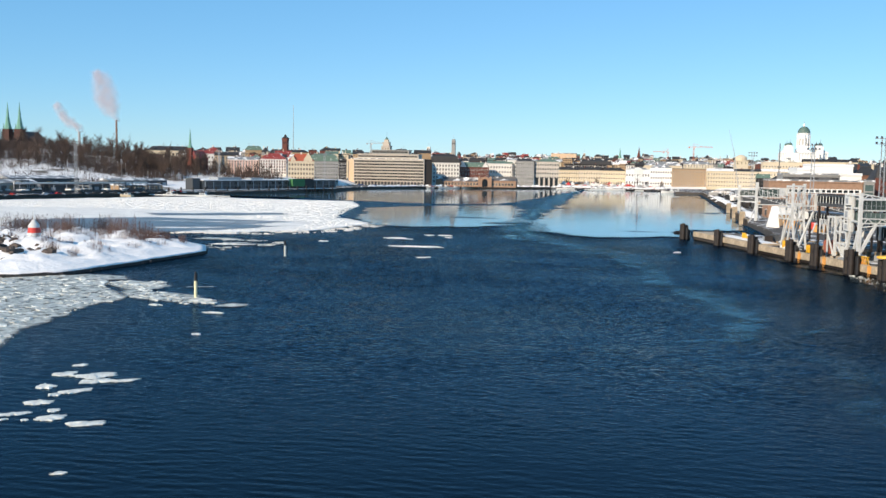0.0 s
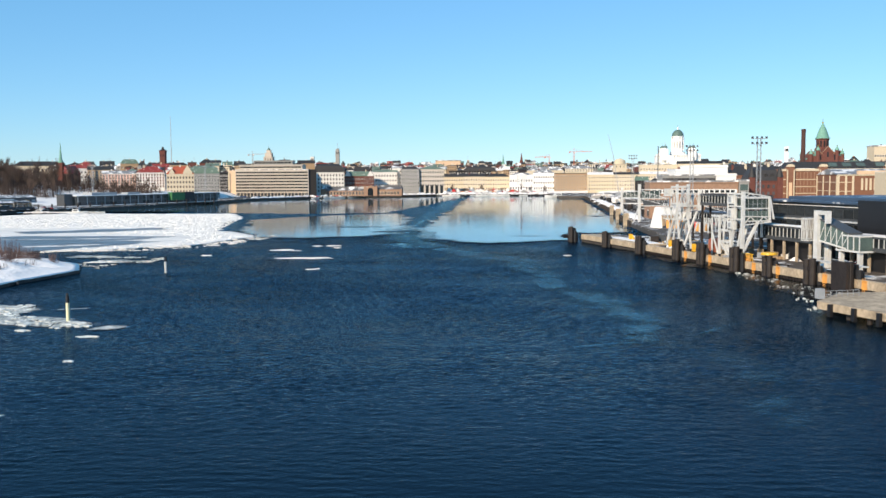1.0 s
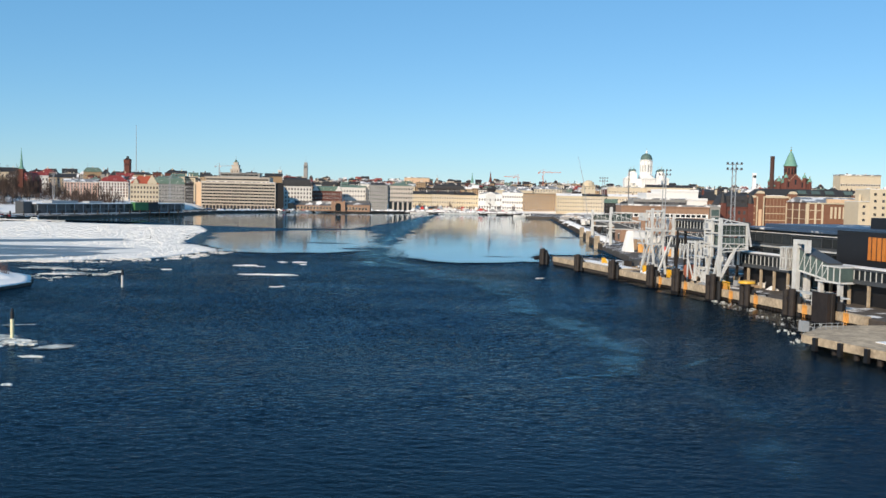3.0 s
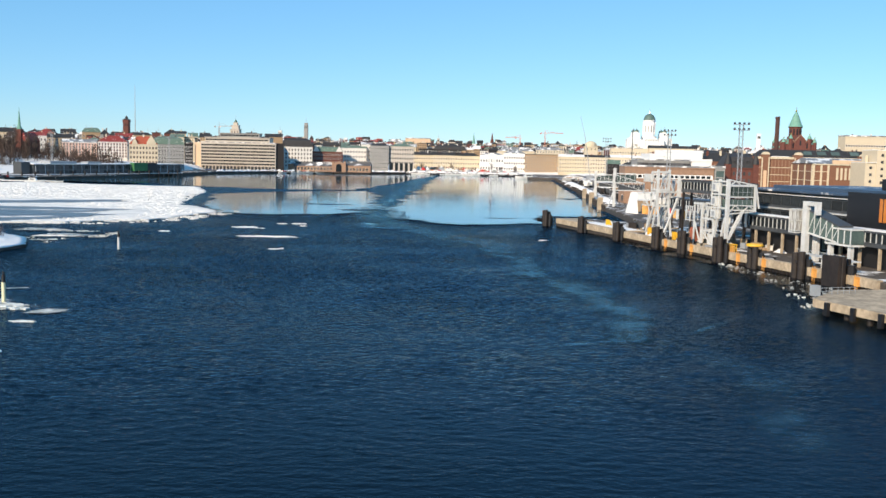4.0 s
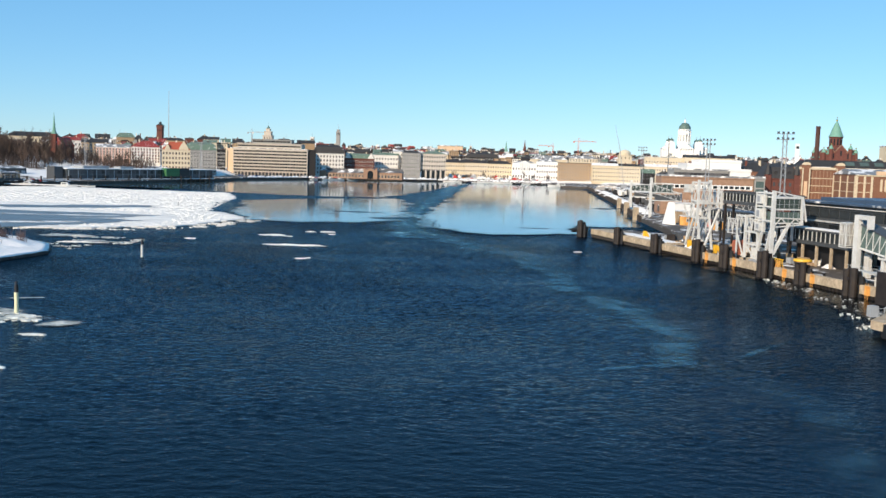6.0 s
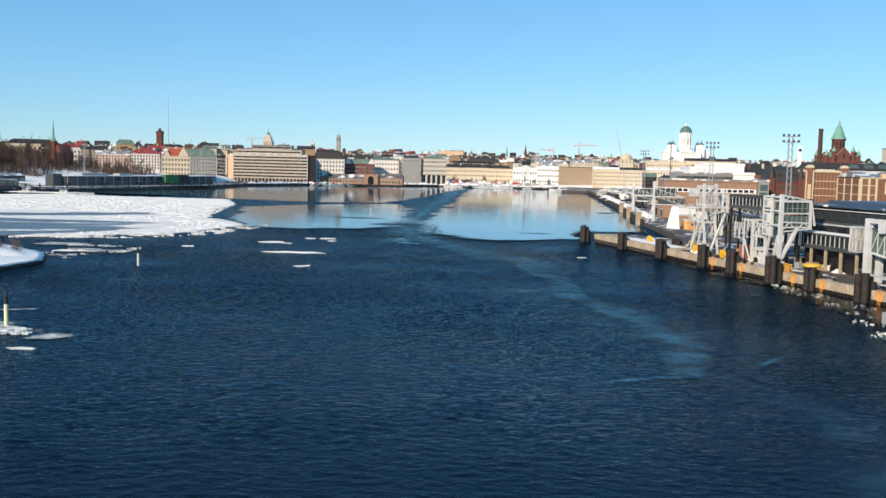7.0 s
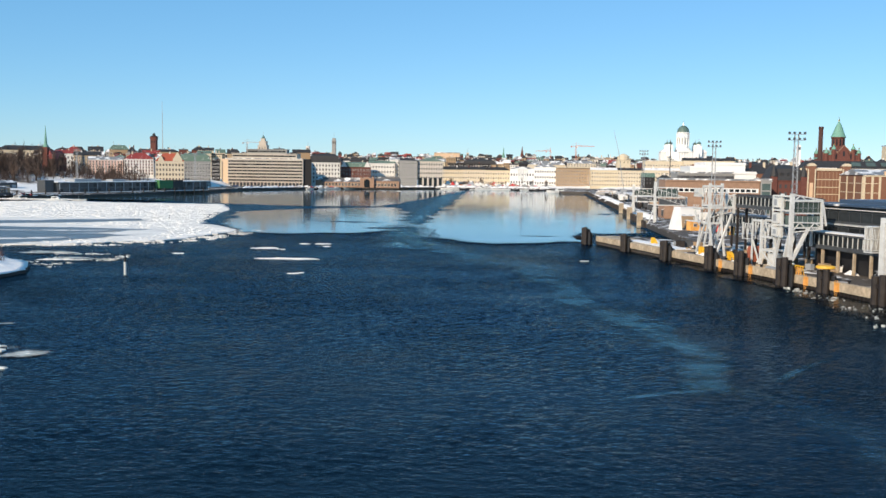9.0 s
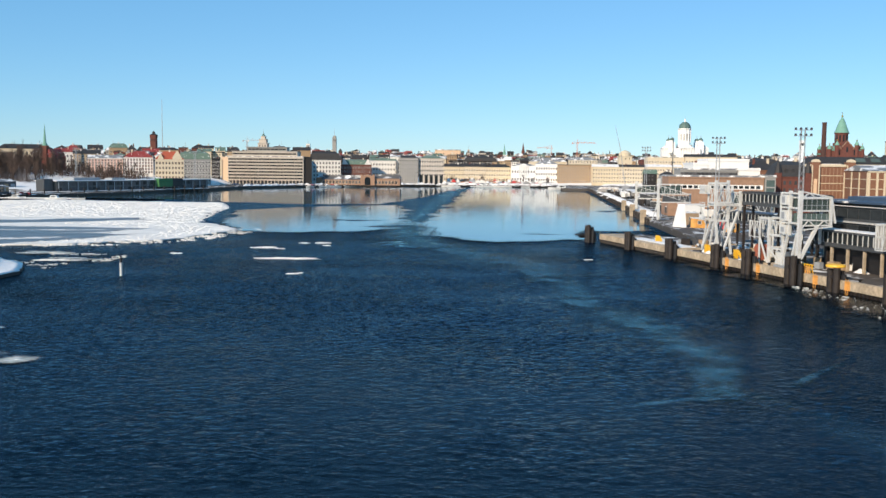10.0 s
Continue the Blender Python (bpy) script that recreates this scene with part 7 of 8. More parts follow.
for y in (82.2, 68.4, 46.8, 36.4, 18.6, 5.6):
    lad = thing("quay_ladder", qp(-0.86, y), "orange painted ladder recess in the quay front", "ladder", "quay ladders")
    part("backing", Shape().box(-0.06, 0.05, -0.8, 0.8, 0.7, 2.52), ORANGE, lad)
    for sy in (-0.35, 0.35):
        part("rail", Shape().tube((-0.12, sy, -0.2), (-0.12, sy, 3.0), 0.05, n=6), ORANGE, lad)
    for k in range(8):
        part("rung", Shape().tube((-0.12, -0.35, 0.35 * k), (-0.12, 0.35, 0.35 * k), 0.03, n=5), ORANGE, lad)
for x, y in ((3.2, 100), (3.0, 85), (4.5, 132)):
    b = thing("bollard_ramp", qp(x, y, DECK), "yellow painted bollard with slanted stay on the quay", "bollard", "yellow bollards")
    part("post", Shape().box(-0.45, 0.45, -0.4, 0.4, 0, 2.2), YELLOW, b)
    part("stay", Shape().beam((0.3, -0.4, 1.9), (0.3, -2.6, 0.1), 0.5), YELLOW, b)

# near mooring platform
plat = thing("mooring_platform", qp(0, 0), "low concrete mooring platform with dark fenders and railing", "platform", kind="structure")
part("deck", Shape().prism([(-26.5, -17), (-24.8, -36), (-23, -62), (-0.9, -62), (-0.9, -9), (-15.8, -8)], 0.9, 2.2), CONCRETE, plat)
for k in range(9):
    part("pile", Shape().tube((0, 0, -3), (0, 0, 0.9), 0.45, n=10), RUSTY, plat, at=pose(-25.6 + 0.18 * k + 0.8, -18 - 5 * k, 0))
for k in range(8):
    part("fender", Shape().box(-0.5, 0.05, -0.4, 0.4, 0.0, 2.1), BLACK_PAINT, plat, at=pose(-26.2 + 0.09 * 5.5 * k, -20.5 - 5.5 * k, 0))
for k in range(7):
    part("rail_post", Shape().tube((0, 0, 2.2), (0, 0, 3.3), 0.05, n=6), GREY_STEEL, plat, at=pose(-22.5 + 1.2 * k, -13.2 + 0.1 * k, 0))
for z in (2.75, 3.3):
    part("rail", Shape().tube((-22.5, -13.2, z), (-15.3, -12.6, z), 0.045, n=6), GREY_STEEL, plat)
part("cabinet", Shape().box(-24.6, -23.4, -14.6, -13.4, 2.204, 3.9), GREY_STEEL, plat, "grey steel cabinet")
part("snow_strip", Shape().box(-20, -8, -30, -26.5, 2.204, 2.35), SNOW, plat)

# terminal building
te = thing("passenger_terminal", qp(22, -75, DECK), "dark grey clad passenger terminal with glazed bands", "terminal")
part("wall", Shape().box(0, 34, 0, 156, 5.6, 14.2), DARK_CLAD, te)
part("ground_floor", Shape().box(3, 33, 1, 155, 0, 5.6), BLACK_PAINT, te, "dark recessed ground floor")
ROOF_BLUE = tone("wet blue-grey roofing with snow", (0.045, 0.075, 0.125), 0.5, var=0.3, scale=0.1, snow=0.2)
part("roof", Shape().box(-1.2, 35, -1, 157, 14.204, 14.7).box(4, 32, 62, 150, 14.7, 15.6), ROOF_BLUE, te)
part("roof_hood", Shape().box(10, 30, 78, 116, 15.6, 18.2).box(14, 30, 20, 74, 14.9, 17.0), BLACK_PAINT, te, "black roof plant screen")
part("dark_block", Shape().box(-2.0, -0.004, 40, 112, 5.6, 14.9).box(-2.0, 8, 40, 112, 14.9, 15.3), BLACK_PAINT, te, "projecting black clad block")
strip = Shape().box(-0.05, 0.02, 0, 3.7, 0, 2.2, 0).mesh("glazing", GLASS)
for r, z in enumerate((7.3, 11.0)):
    for k in range(39):
        if 4 * k > 36 and 4 * k < 112:
            continue
        part("glazing", strip, None, te, at=pose(-0.03, 0.4 + 4 * k, z - 0.3))
    part("sunscreen_rail", Shape().box(-0.6, -0.4, 0, 156, z + 2.4, z + 2.6), WHITE_STEEL, te)
    part("floor_edge", Shape().box(-0.3, -0.003, 0, 156, z - 1.2, z - 0.9), GREY_STEEL, te)
WOOD = tone("orange lit timber lining", (0.50, 0.17, 0.03), 0.5, var=0.2)
part("timber_bay", Shape().box(-2.4, -1.9, 95.5, 101, 9.2, 14.2), WOOD, te, "tall orange timber-lined bay")
for k in range(3):
    part("bay_mullion", Shape().box(-2.5, -2.404, -0.08, 0.08, 9.2, 14.2), BLACK_PAINT, te, at=pose(0, 96.6 + 1.6 * k, 0))
for k in range(26):
    part("column", Shape().box(-0.3, 0.3, -0.3, 0.3, 0, 5.6), CONCRETE, te, at=pose(0.6, 3 + 6 * k, 0))

# raised passenger corridors


def corridor(name, x0, x1, y0, y1, z0, h, label, bay=1.7, stilts=6.0, roof=SNOW_ROOF, frame_m=DARK_CLAD, glass=GLASS, leg=CONCRETE, floor_z=DECK):
    c = thing(name, qp(0, 0), label, "walkway")
    part("floor", Shape().box(x0, x1, y0, y1, z0, z0 + 0.9), frame_m, c)
    part("roof", Shape().box(x0 - 0.2, x1 + 0.2, y0, y1, z0 + h - 0.4, z0 + h), frame_m, c)
    part("roof_snow", Shape().box(x0 + 0.1, x1 - 0.1, y0 + 0.2, y1 - 0.2, z0 + h + 0.004, z0 + h + 0.2), roof, c)
    part("back_wall", Shape().box(x1 - 0.2, x1 - 0.05, y0, y1, z0 + 0.904, z0 + h - 0.404), frame_m, c)
    n = max(1, round((y1 - y0) / bay))
    for k in range(n + 1):
        part("mullion", Shape().box(-0.09, 0.09, -0.08, 0.08, 0.904, h - 0.404), WHITE_STEEL, c, at=pose(x0 + 0.1, y0 + (y1 - y0) * k / n, z0))
    pane = Shape().box(-0.02, 0.02, 0.15, (y1 - y0) / n - 0.15, 0.95, h - 0.45).mesh("pane", glass)
    for k in range(n):
        part("pane", pane, None, c, at=pose(x0 + 0.12, y0 + (y1 - y0) * k / n, z0))
    if z0 < 8:
        # added black sheet that paints the deep shade under low walkways
        part("rear_screen", Shape().box(x1 - 1.4, x1 - 1.2, y0 + 0.3, y1 - 0.3, floor_z, z0 - 0.02), BLACK_PAINT, c, "added black screen painting the shade below the walkway")
    m = max(1, round((y1 - y0) / stilts))
    for k in range(m + 1):
        for x in (x0 + 0.5, x1 - 0.5)[:1 if z0 < 8 else 2]:
            part("stilt", Shape().box(-0.26, 0.26, -0.26, 0.26, floor_z, z0), leg, c, at=pose(x, y0 + 0.6 + (y1 - y0 - 1.2) * k / m, 0))
    return c


corridor("passenger_walkway", 12, 16, 38, 67, 7.1, 3.6, "raised glazed passenger walkway with snow on its roof")
corridor("passenger_walkway", 12, 16, -70, 29, 6.8, 3.3, "raised glazed passenger walkway on concrete columns")
corridor("passenger_walkway", 11, 14.5, 64, 97, 14.8, 3.3, "high dark glazed walkway on steel columns", roof=DARK_ROOF, frame_m=DARK_CLAD, glass=GLASS, leg=RUSTY, stilts=14)
corridor("passenger_walkway", 24, 28, 90, 128, 8.5, 3.4, "long dark walkway with blue-grey roof", roof=ROOF_BLUE, frame_m=DARK_CLAD, glass=GLASS, leg=RUSTY, stilts=16)


def truss(shape, a, b, drop, n, w=0.28):
    """A flat truss: chords from a to b and drop below, with diagonals."""
    a, b = Vector(a), Vector(b)
    dz = Vector((0, 0, -drop))
    shape.beam(a, b, w).beam(a + dz, b + dz, w)
    for k in range(n):
        p, q, m = a.lerp(b, k / n), a.lerp(b, (k + 1) / n), a.lerp(b, (k + 0.5) / n)
        shape.beam(p + dz, m, w * 0.6).beam(m, q + dz, w * 0.6)
    return shape


def zigzag(shape, a0, b0, a1, b1, n, w=0.2):
    """Bars to and fro between a lower chord a0-b0 and an upper chord a1-b1."""
    a0, b0, a1, b1 = Vector(a0), Vector(b0), Vector(a1), Vector(b1)
    shape.beam(a0, b0, w * 1.3).beam(a1, b1, w * 1.3)
    for k in range(n):
        p, q = a0.lerp(b0, k / n), a0.lerp(b0, (k + 1) / n)
        m = a1.lerp(b1, (k + 0.5) / n)
        shape.beam(p, m, w).beam(m, q, w)
    return shape


def boarding_bridge_tower():
    """Two-deck boarding bridge that runs inland from a tall white leg."""
    g = thing("boarding_bridge", qp(0, 0), "white steel boarding bridge with two glazed decks", "boarding bridge")
    part("leg", Shape().box(2.6, 3.45, 58.6, 59.3, DECK, 19.4), WHITE_STEEL, g)
    part("leg", Shape().box(2.7, 3.3, 62.4, 63.0, 9.5, 19.3), WHITE_STEEL, g)
    part("leg", Shape().box(10.2, 10.7, 62.2, 62.7, 7.5, 18), WHITE_STEEL, g)
    part("end_post", Shape().beam((10.5, 59.0, 11.9), (10.4, 59.0, 18.0), 0.6), WHITE_STEEL, g)
    part("hanging_stay", Shape().beam((10.6, 59, 17.8), (11.7, 59, 12.3), 0.35), WHITE_STEEL, g)
    part("slanted_leg", Shape().beam((7.2, 59.0, 11.6), (3.5, 59.0, 4.6), 0.65), WHITE_STEEL, g)
    for a, b in (((3.0, 62.8, 11), (3.2, 65.6, DECK)), ((3.2, 60.0, 10.0), (3.3, 62.4, DECK)), ((6.5, 62.4, 11), (5.2, 63.8, DECK))):
        part("splayed_leg", Shape().beam(a, b, 0.5), WHITE_STEEL, g)
    for z in (11.7, 14.9, 17.7):
        part("deck_beam", Shape().box(3.4, 10.5, 58.85, 62.7, z, z + 0.3), WHITE_STEEL, g)
    for z in (12.05, 15.25):
        part("deck_glazing", Shape().box(3.7, 10.2, 59.1, 62.5, z, z + 2.4), PALE_GLASS, g, "greenish glazed deck")
        for k in range(5):
            part("mullion", Shape().box(-0.04, 0.04, 59.0, 59.096, z, z + 2.4), GREY_STEEL, g, at=pose(4.6 + 1.25 * k, 0, 0))
        part("handrail", Shape().box(3.6, 10.3, 58.93, 58.99, z + 0.95, z + 1.03), GREY_STEEL, g)
    part("top_truss", zigzag(Shape(), (3.2, 58.9, 17.7), (10.5, 58.9, 17.7), (3.2, 58.9, 19.2), (10.5, 58.9, 18.0), 2, 0.2), WHITE_STEEL, g)
    part("side_truss", zigzag(Shape(), (3.2, 58.8, 10.9), (10.9, 58.8, 11.6), (3.2, 58.8, 13.1), (10.5, 58.8, 12.9), 2, 0.2), WHITE_STEEL, g)
    for z0, z1 in ((16.2, 18.4), (12.7, 15.0), (9.8, 11.7)):
        part("machine_box", Shape().box(2.2, 3.9, 63.1, 65.4, z0, z1), WHITE_STEEL, g)
        part("machine_hatch", Shape().box(2.17, 2.197, 63.6, 64.8, z0 + 0.4, z1 - 0.4), GREY_STEEL, g)
    for z in (18.6, 15.4, 12.1):
        part("crossbeam", Shape().box(2.6, 3.4, 59.4, 65.6, z, z + 0.35), WHITE_STEEL, g)
    part("outer_post", Shape().box(2.3, 2.6, 65.3, 65.6, 9.5, 18.9), WHITE_STEEL, g)
    part("base_frame", Shape().box(1.6, 5.6, 57.5, 66.2, DECK, DECK + 0.5), GREY_STEEL, g)
    part("safety_railing", truss(Shape(), (0.9, 50.2, 4.2), (0.9, 55.6, 4.2), 1.9, 6, 0.2), YELLOW, g, "yellow safety railing")
    part("safety_railing", truss(Shape(), (-0.3, 49.4, 3.9), (-0.3, 54.6, 3.9), 1.6, 6, 0.22), ORANGE, g, "orange safety railing")


def portal_bridge():
    """Hook-shaped portal with a sloping enclosed gangway."""
    g = thing("boarding_bridge", qp(0, 0), "white portal with a sloping enclosed boarding gangway", "boarding bridge")
    part("leg", Shape().box(6.9, 8.0, 33.2, 34.6, DECK, 15.4), WHITE_STEEL, g)
    part("portal_beam", Shape().box(6.9, 8.0, 29.6, 33.2, 14.5, 15.4).box(6.9, 8.0, 29.6, 30.5, 12.6, 14.5), WHITE_STEEL, g)
    part("leg", Shape().box(9.8, 10.7, 33.2, 34.6, DECK, 13.4), WHITE_STEEL, g)
    part("gangway_roof", Shape().add([(7.2, 35, 13.9), (10.8, 35, 13.9), (12.5, 24.8, 10.4), (8.9, 24.8, 10.4), (7.2, 35, 14.2), (10.8, 35, 14.2), (12.5, 24.8, 10.7), (8.9, 24.8, 10.7)], [(3, 2, 1, 0), (4, 5, 6, 7), (0, 1, 5, 4), (1, 2, 6, 5), (2, 3, 7, 6), (3, 0, 4, 7)]), DARK_CLAD, g)
    part("gangway_side", Shape().add([(7.4, 35, 9.0), (7.4, 35, 13.85), (9.1, 24.8, 10.35), (9.1, 24.8, 7.2), (7.5, 35, 9.0), (7.5, 35, 13.85), (9.2, 24.8, 10.35), (9.2, 24.8, 7.2)], [(0, 1, 2, 3), (7, 6, 5, 4), (1, 5, 6, 2), (0, 3, 7, 4), (3, 2, 6, 7), (0, 4, 5, 1)]), PALE_GLASS, g)
    for k in range(6):
        u, v = k / 6, (k + 1) / 6
        a0, a1 = Vector((7.3, 35, 9.0)).lerp(Vector((9.0, 24.8, 7.2)), u), Vector((7.3, 35, 13.9)).lerp(Vector((9.0, 24.8, 10.4)), u)
        b1 = Vector((7.3, 35, 13.9)).lerp(Vector((9.0, 24.8, 10.4)), v)
        part("lattice_bar", Shape().beam(a0, a1, 0.14), WHITE_STEEL, g)
        part("lattice_bar", Shape().beam(a0, b1, 0.11), WHITE_STEEL, g)
    part("gangway_floor", Shape().beam((9.0, 35, 8.8), (10.8, 24.8, 7.0), 3.4, 0.4), WHITE_STEEL, g)
    part("head_cabin", Shape().box(6.1, 8.2, 35.9, 37.9, 8.6, 13.4), STUCCO["grey"], g, "pale panelled head cabin with white frame")
    part("cabin_lattice", zigzag(Shape(), (6.0, 35.9, 8.8), (6.0, 37.9, 8.8), (6.0, 35.9, 13.3), (6.0, 37.9, 13.3), 2, 0.1), WHITE_STEEL, g)
    part("cabin_lattice", zigzag(Shape(), (6.1, 35.8, 8.8), (8.2, 35.8, 8.8), (6.1, 35.8, 13.3), (8.2, 35.8, 13.3), 2, 0.1), WHITE_STEEL, g)
    for x in (6.05, 8.25):
        for y in (35.85, 37.95):
            part("cabin_post", Shape().box(x - 0.1, x + 0.1, y - 0.1, y + 0.1, 8.4, 13.6), WHITE_STEEL, g)
    for z in (8.3, 10.9, 13.4):
        part("cabin_ring", Shape().box(5.95, 8.35, 35.75, 38.05, z, z + 0.2), WHITE_STEEL, g)
    part("cross_walk", Shape().box(8.8, 12.6, 20.5, 29.0, 6.6, 7.0).box(8.8, 12.6, 20.5, 29.0, 10.0, 10.3), WHITE_STEEL, g)
    part("cross_walk_glazing", Shape().box(8.95, 12.0, 20.6, 28.9, 7.1, 9.9), PALE_GLASS, g)
    for k in range(5):
        part("mullion", Shape().box(8.8, 8.95, -0.1, 0.1, 7.0, 10.0), WHITE_STEEL, g, at=pose(0, 20.8 + 2 * k, 0))
    for y in (21.5, 28.0):
        part("leg", Shape().box(9.2, 10.1, y - 0.45, y + 0.45, DECK, 6.6), WHITE_STEEL, g)
    part("low_platform", Shape().box(1.0, 4.2, 11, 28, 4.5, 4.7), WHITE_STEEL, g)
    for y in (12, 19.5, 27):
        part("platform_post", Shape().box(1.4, 1.8, y - 0.2, y + 0.2, DECK, 4.5), WHITE_STEEL, g)
    part("railing", truss(Shape(), (1.1, 11, 5.7), (1.1, 28, 5.7), 0.9, 8, 0.07), WHITE_STEEL, g)


def ramp_frame(label):
    """Paired lifting frames of a vehicle ramp."""
    g = thing("ramp_gantry", qp(0, 0), label, "gantry")
    for x in (3.0, 6.4):
        for y, z0, z1, w in ((70.6, DECK, 13.1, 0.6), (74.6, DECK, 12.7, 0.34), (79.0, 8.0, 12.0, 0.28), (65.1, DECK, 9.3, 0.36), (67.9, 9.0, 12.4, 0.2), (76.8, 7.8, 11.8, 0.2)):
            part("leg", Shape().box(x - w / 2, x + w / 2, y - w / 2, y + w / 2, z0, z1), WHITE_STEEL, g)
        part("head_beam", Shape().box(x - 0.25, x + 0.25, 70.4, 74.8, 12.5, 13.0), WHITE_STEEL, g)
        part("side_beam", Shape().box(x - 0.22, x + 0.22, 64.9, 70.6, 8.9, 9.4), WHITE_STEEL, g)
        part("side_beam", Shape().box(x - 0.18, x + 0.18, 64.9, 70.6, 5.9, 6.3), WHITE_STEEL, g)
        part("lattice", zigzag(Shape(), (x, 65.1, 9.2), (x, 70.6, 9.2), (x, 66.6, 12.2), (x, 69.6, 12.4), 2, 0.15), WHITE_STEEL, g)
        part("lattice", zigzag(Shape(), (x, 74.8, 8.2), (x, 79.0, 8.2), (x, 74.8, 11.8), (x, 79.0, 11.8), 2, 0.13), WHITE_STEEL, g)
        part("brace", Shape().beam((x, 65.3, 9.0), (x, 63.9, DECK), 0.4).beam((x, 70.4, 6.0), (x, 66.0, DECK + 0.5), 0.28).beam((x, 74.4, 8.0), (x, 71.2, DECK + 0.4), 0.3), WHITE_STEEL, g)
    for y, z in ((70.6, 12.6), (70.6, 6.0), (65.1, 8.9), (74.6, 12.3)):
        part("crossbeam", Shape().box(3.2, 6.2, y - 0.2, y + 0.2, z, z + 0.4), WHITE_STEEL, g)
    part("winch_house", Shape().box(3.6, 5.8, 66.4, 68.8, DECK + 0.3, 5.4), WHITE_STEEL, g)
    part("footing", Shape().box(2.2, 7.2, 64.2, 71.4, DECK + 0.004, DECK + 0.45), CONCRETE, g)
    part("ramp", Shape().box(3.4, 6.0, 72, 78, DECK + 0.1, DECK + 0.6), RUSTY, g)
    part("red_winch", Shape().tube((3.4, 76.2, 5.2), (5.8, 76.2, 5.2), 1.3, n=14).box(3.6, 5.6, 74.9, 77.6, DECK, 4.6), tone("rusty red lead", (0.34, 0.10, 0.055), 0.8, var=0.3), g, "rusty red winch drum")


def tall_gantry():
    """Tall portal on splayed legs; its truss deck runs inland."""
    g = thing("ramp_gantry", qp(0, 0), "tall white ramp gantry with splayed legs and truss deck", "gantry")
    for x in (4.0, 7.4):
        for y, z0, z1, w in ((97.6, 10.4, 21.0, 0.62), (101.4, 10.4, 20.2, 0.36)):
            part("leg", Shape().box(x - w / 2, x + w / 2, y - w / 2, y + w / 2, z0, z1), WHITE_STEEL, g)
        for a, b, w in (((x, 98.6, 12.2), (x, 104.2, DECK), 0.5), ((x, 97.8, 11.5), (x, 100.6, DECK), 0.4), ((x, 97.6, 11.5), (x, 95.2, DECK), 0.5), ((x, 101.2, 12), (x, 104.2, DECK), 0.36)):
            part("splayed_leg", Shape().beam(a, b, w), WHITE_STEEL, g)
        part("tower_lattice", zigzag(Shape(), (x, 97.6, 15.2), (x, 101.4, 15.2), (x, 97.6, 19.8), (x, 101.4, 19.8), 2, 0.13), WHITE_STEEL, g)
    part("long_stay", Shape().beam((10.2, 97.2, 13.0), (5.2, 95.6, DECK + 0.3), 0.5), WHITE_STEEL, g)
    for y in (97.2, 101.2):
        part("deck_truss", zigzag(Shape(), (4.2, y, 14.8), (10.6, y, 14.8), (4.2, y, 18.2), (10.6, y, 17.9), 3, 0.14), WHITE_STEEL, g)
        part("lower_truss", zigzag(Shape(), (4.2, y, 12.2), (10.0, y, 13.6), (4.2, y, 14.7), (10.8, y, 14.7), 3, 0.14), WHITE_STEEL, g)
        part("end_post", Shape().box(10.4, 11.0, y - 0.3, y + 0.3, 13.2, 18.3), WHITE_STEEL, g)
    part("deck", Shape().box(4.0, 11.0, 97.0, 101.4, 14.4, 14.7), WHITE_STEEL, g)
    for z in (10.4, 15.0, 20.0):
        part("crossbeam", Shape().box(3.8, 7.6, 97.2, 98.0, z, z + 0.5), WHITE_STEEL, g)
        part("crossbeam", Shape().box(3.7, 4.3, 98.0, 101.2, z, z + 0.45), WHITE_STEEL, g)
    for z in (17.4, 14.0, 10.6):
        part("platform", Shape().box(2.6, 4.0, 100.4, 103.8, z, z + 0.2), WHITE_STEEL, g)
        part("railing", truss(Shape(), (2.6, 100.4, z + 1.2), (2.6, 103.8, z + 1.2), 1.0, 3, 0.1), WHITE_STEEL, g)
    part("winch_house", Shape().box(2.8, 4.4, 101.8, 104.0, 17.6, 19.6), WHITE_STEEL, g)
    part("stair", truss(Shape(), (2.9, 103.6, 14.2), (2.9, 100.6, 10.8), 0.9, 4, 0.14), WHITE_STEEL, g)


boarding_bridge_tower()
portal_bridge()
ramp_frame("white lifting frames of a vehicle ramp")
tall_gantry()


def far_bridge(x, y, h, label):
    g = thing("boarding_bridge", pose(x, y, DECK, 0, 0, 3), label, "boarding bridge")
    for lx, ly in ((0, 0), (1.6, 5), (14, 2)):
        part("leg", Shape().box(lx - 0.32, lx + 0.32, ly - 0.32, ly + 0.32, 0, h if lx < 10 else h * 0.62), WHITE_STEEL, g)
    for z in (h * 0.42, h * 0.62, h * 0.85):
        part("crossbeam", Shape().box(0, 14 if z < h * 0.8 else 10, 0, 2.4, z, z + 0.35), WHITE_STEEL, g)
    for y in (0.1, 2.3):
        part("side_truss", truss(Shape(), (0, y, h * 0.84), (13.6, y, h * 0.62), h * 0.2, 6, 0.2), WHITE_STEEL, g)
    part("cabin", Shape().box(1.2, 10, 0.1, 2.6, h * 0.63, h * 0.83), PALE_GLASS, g, "glazed cabin")
    part("lower_cabin", Shape().box(2.5, 13.5, 0.6, 2.6, h * 0.44, h * 0.58), DARK_CLAD, g)
    part("brace", Shape().beam((0, 0, h * 0.4), (-2.4, -1, 0), 0.4).beam((1.6, 5, h * 0.4), (3.2, 8, 0), 0.4), WHITE_STEEL, g)
    for k in range(4):
        part("mullion", Shape().box(-0.1, 0.1, -0.02, 0.08, h * 0.63, h * 0.83), WHITE_STEEL, g, at=pose(2.8 + 2.2 * k, 0, 0))


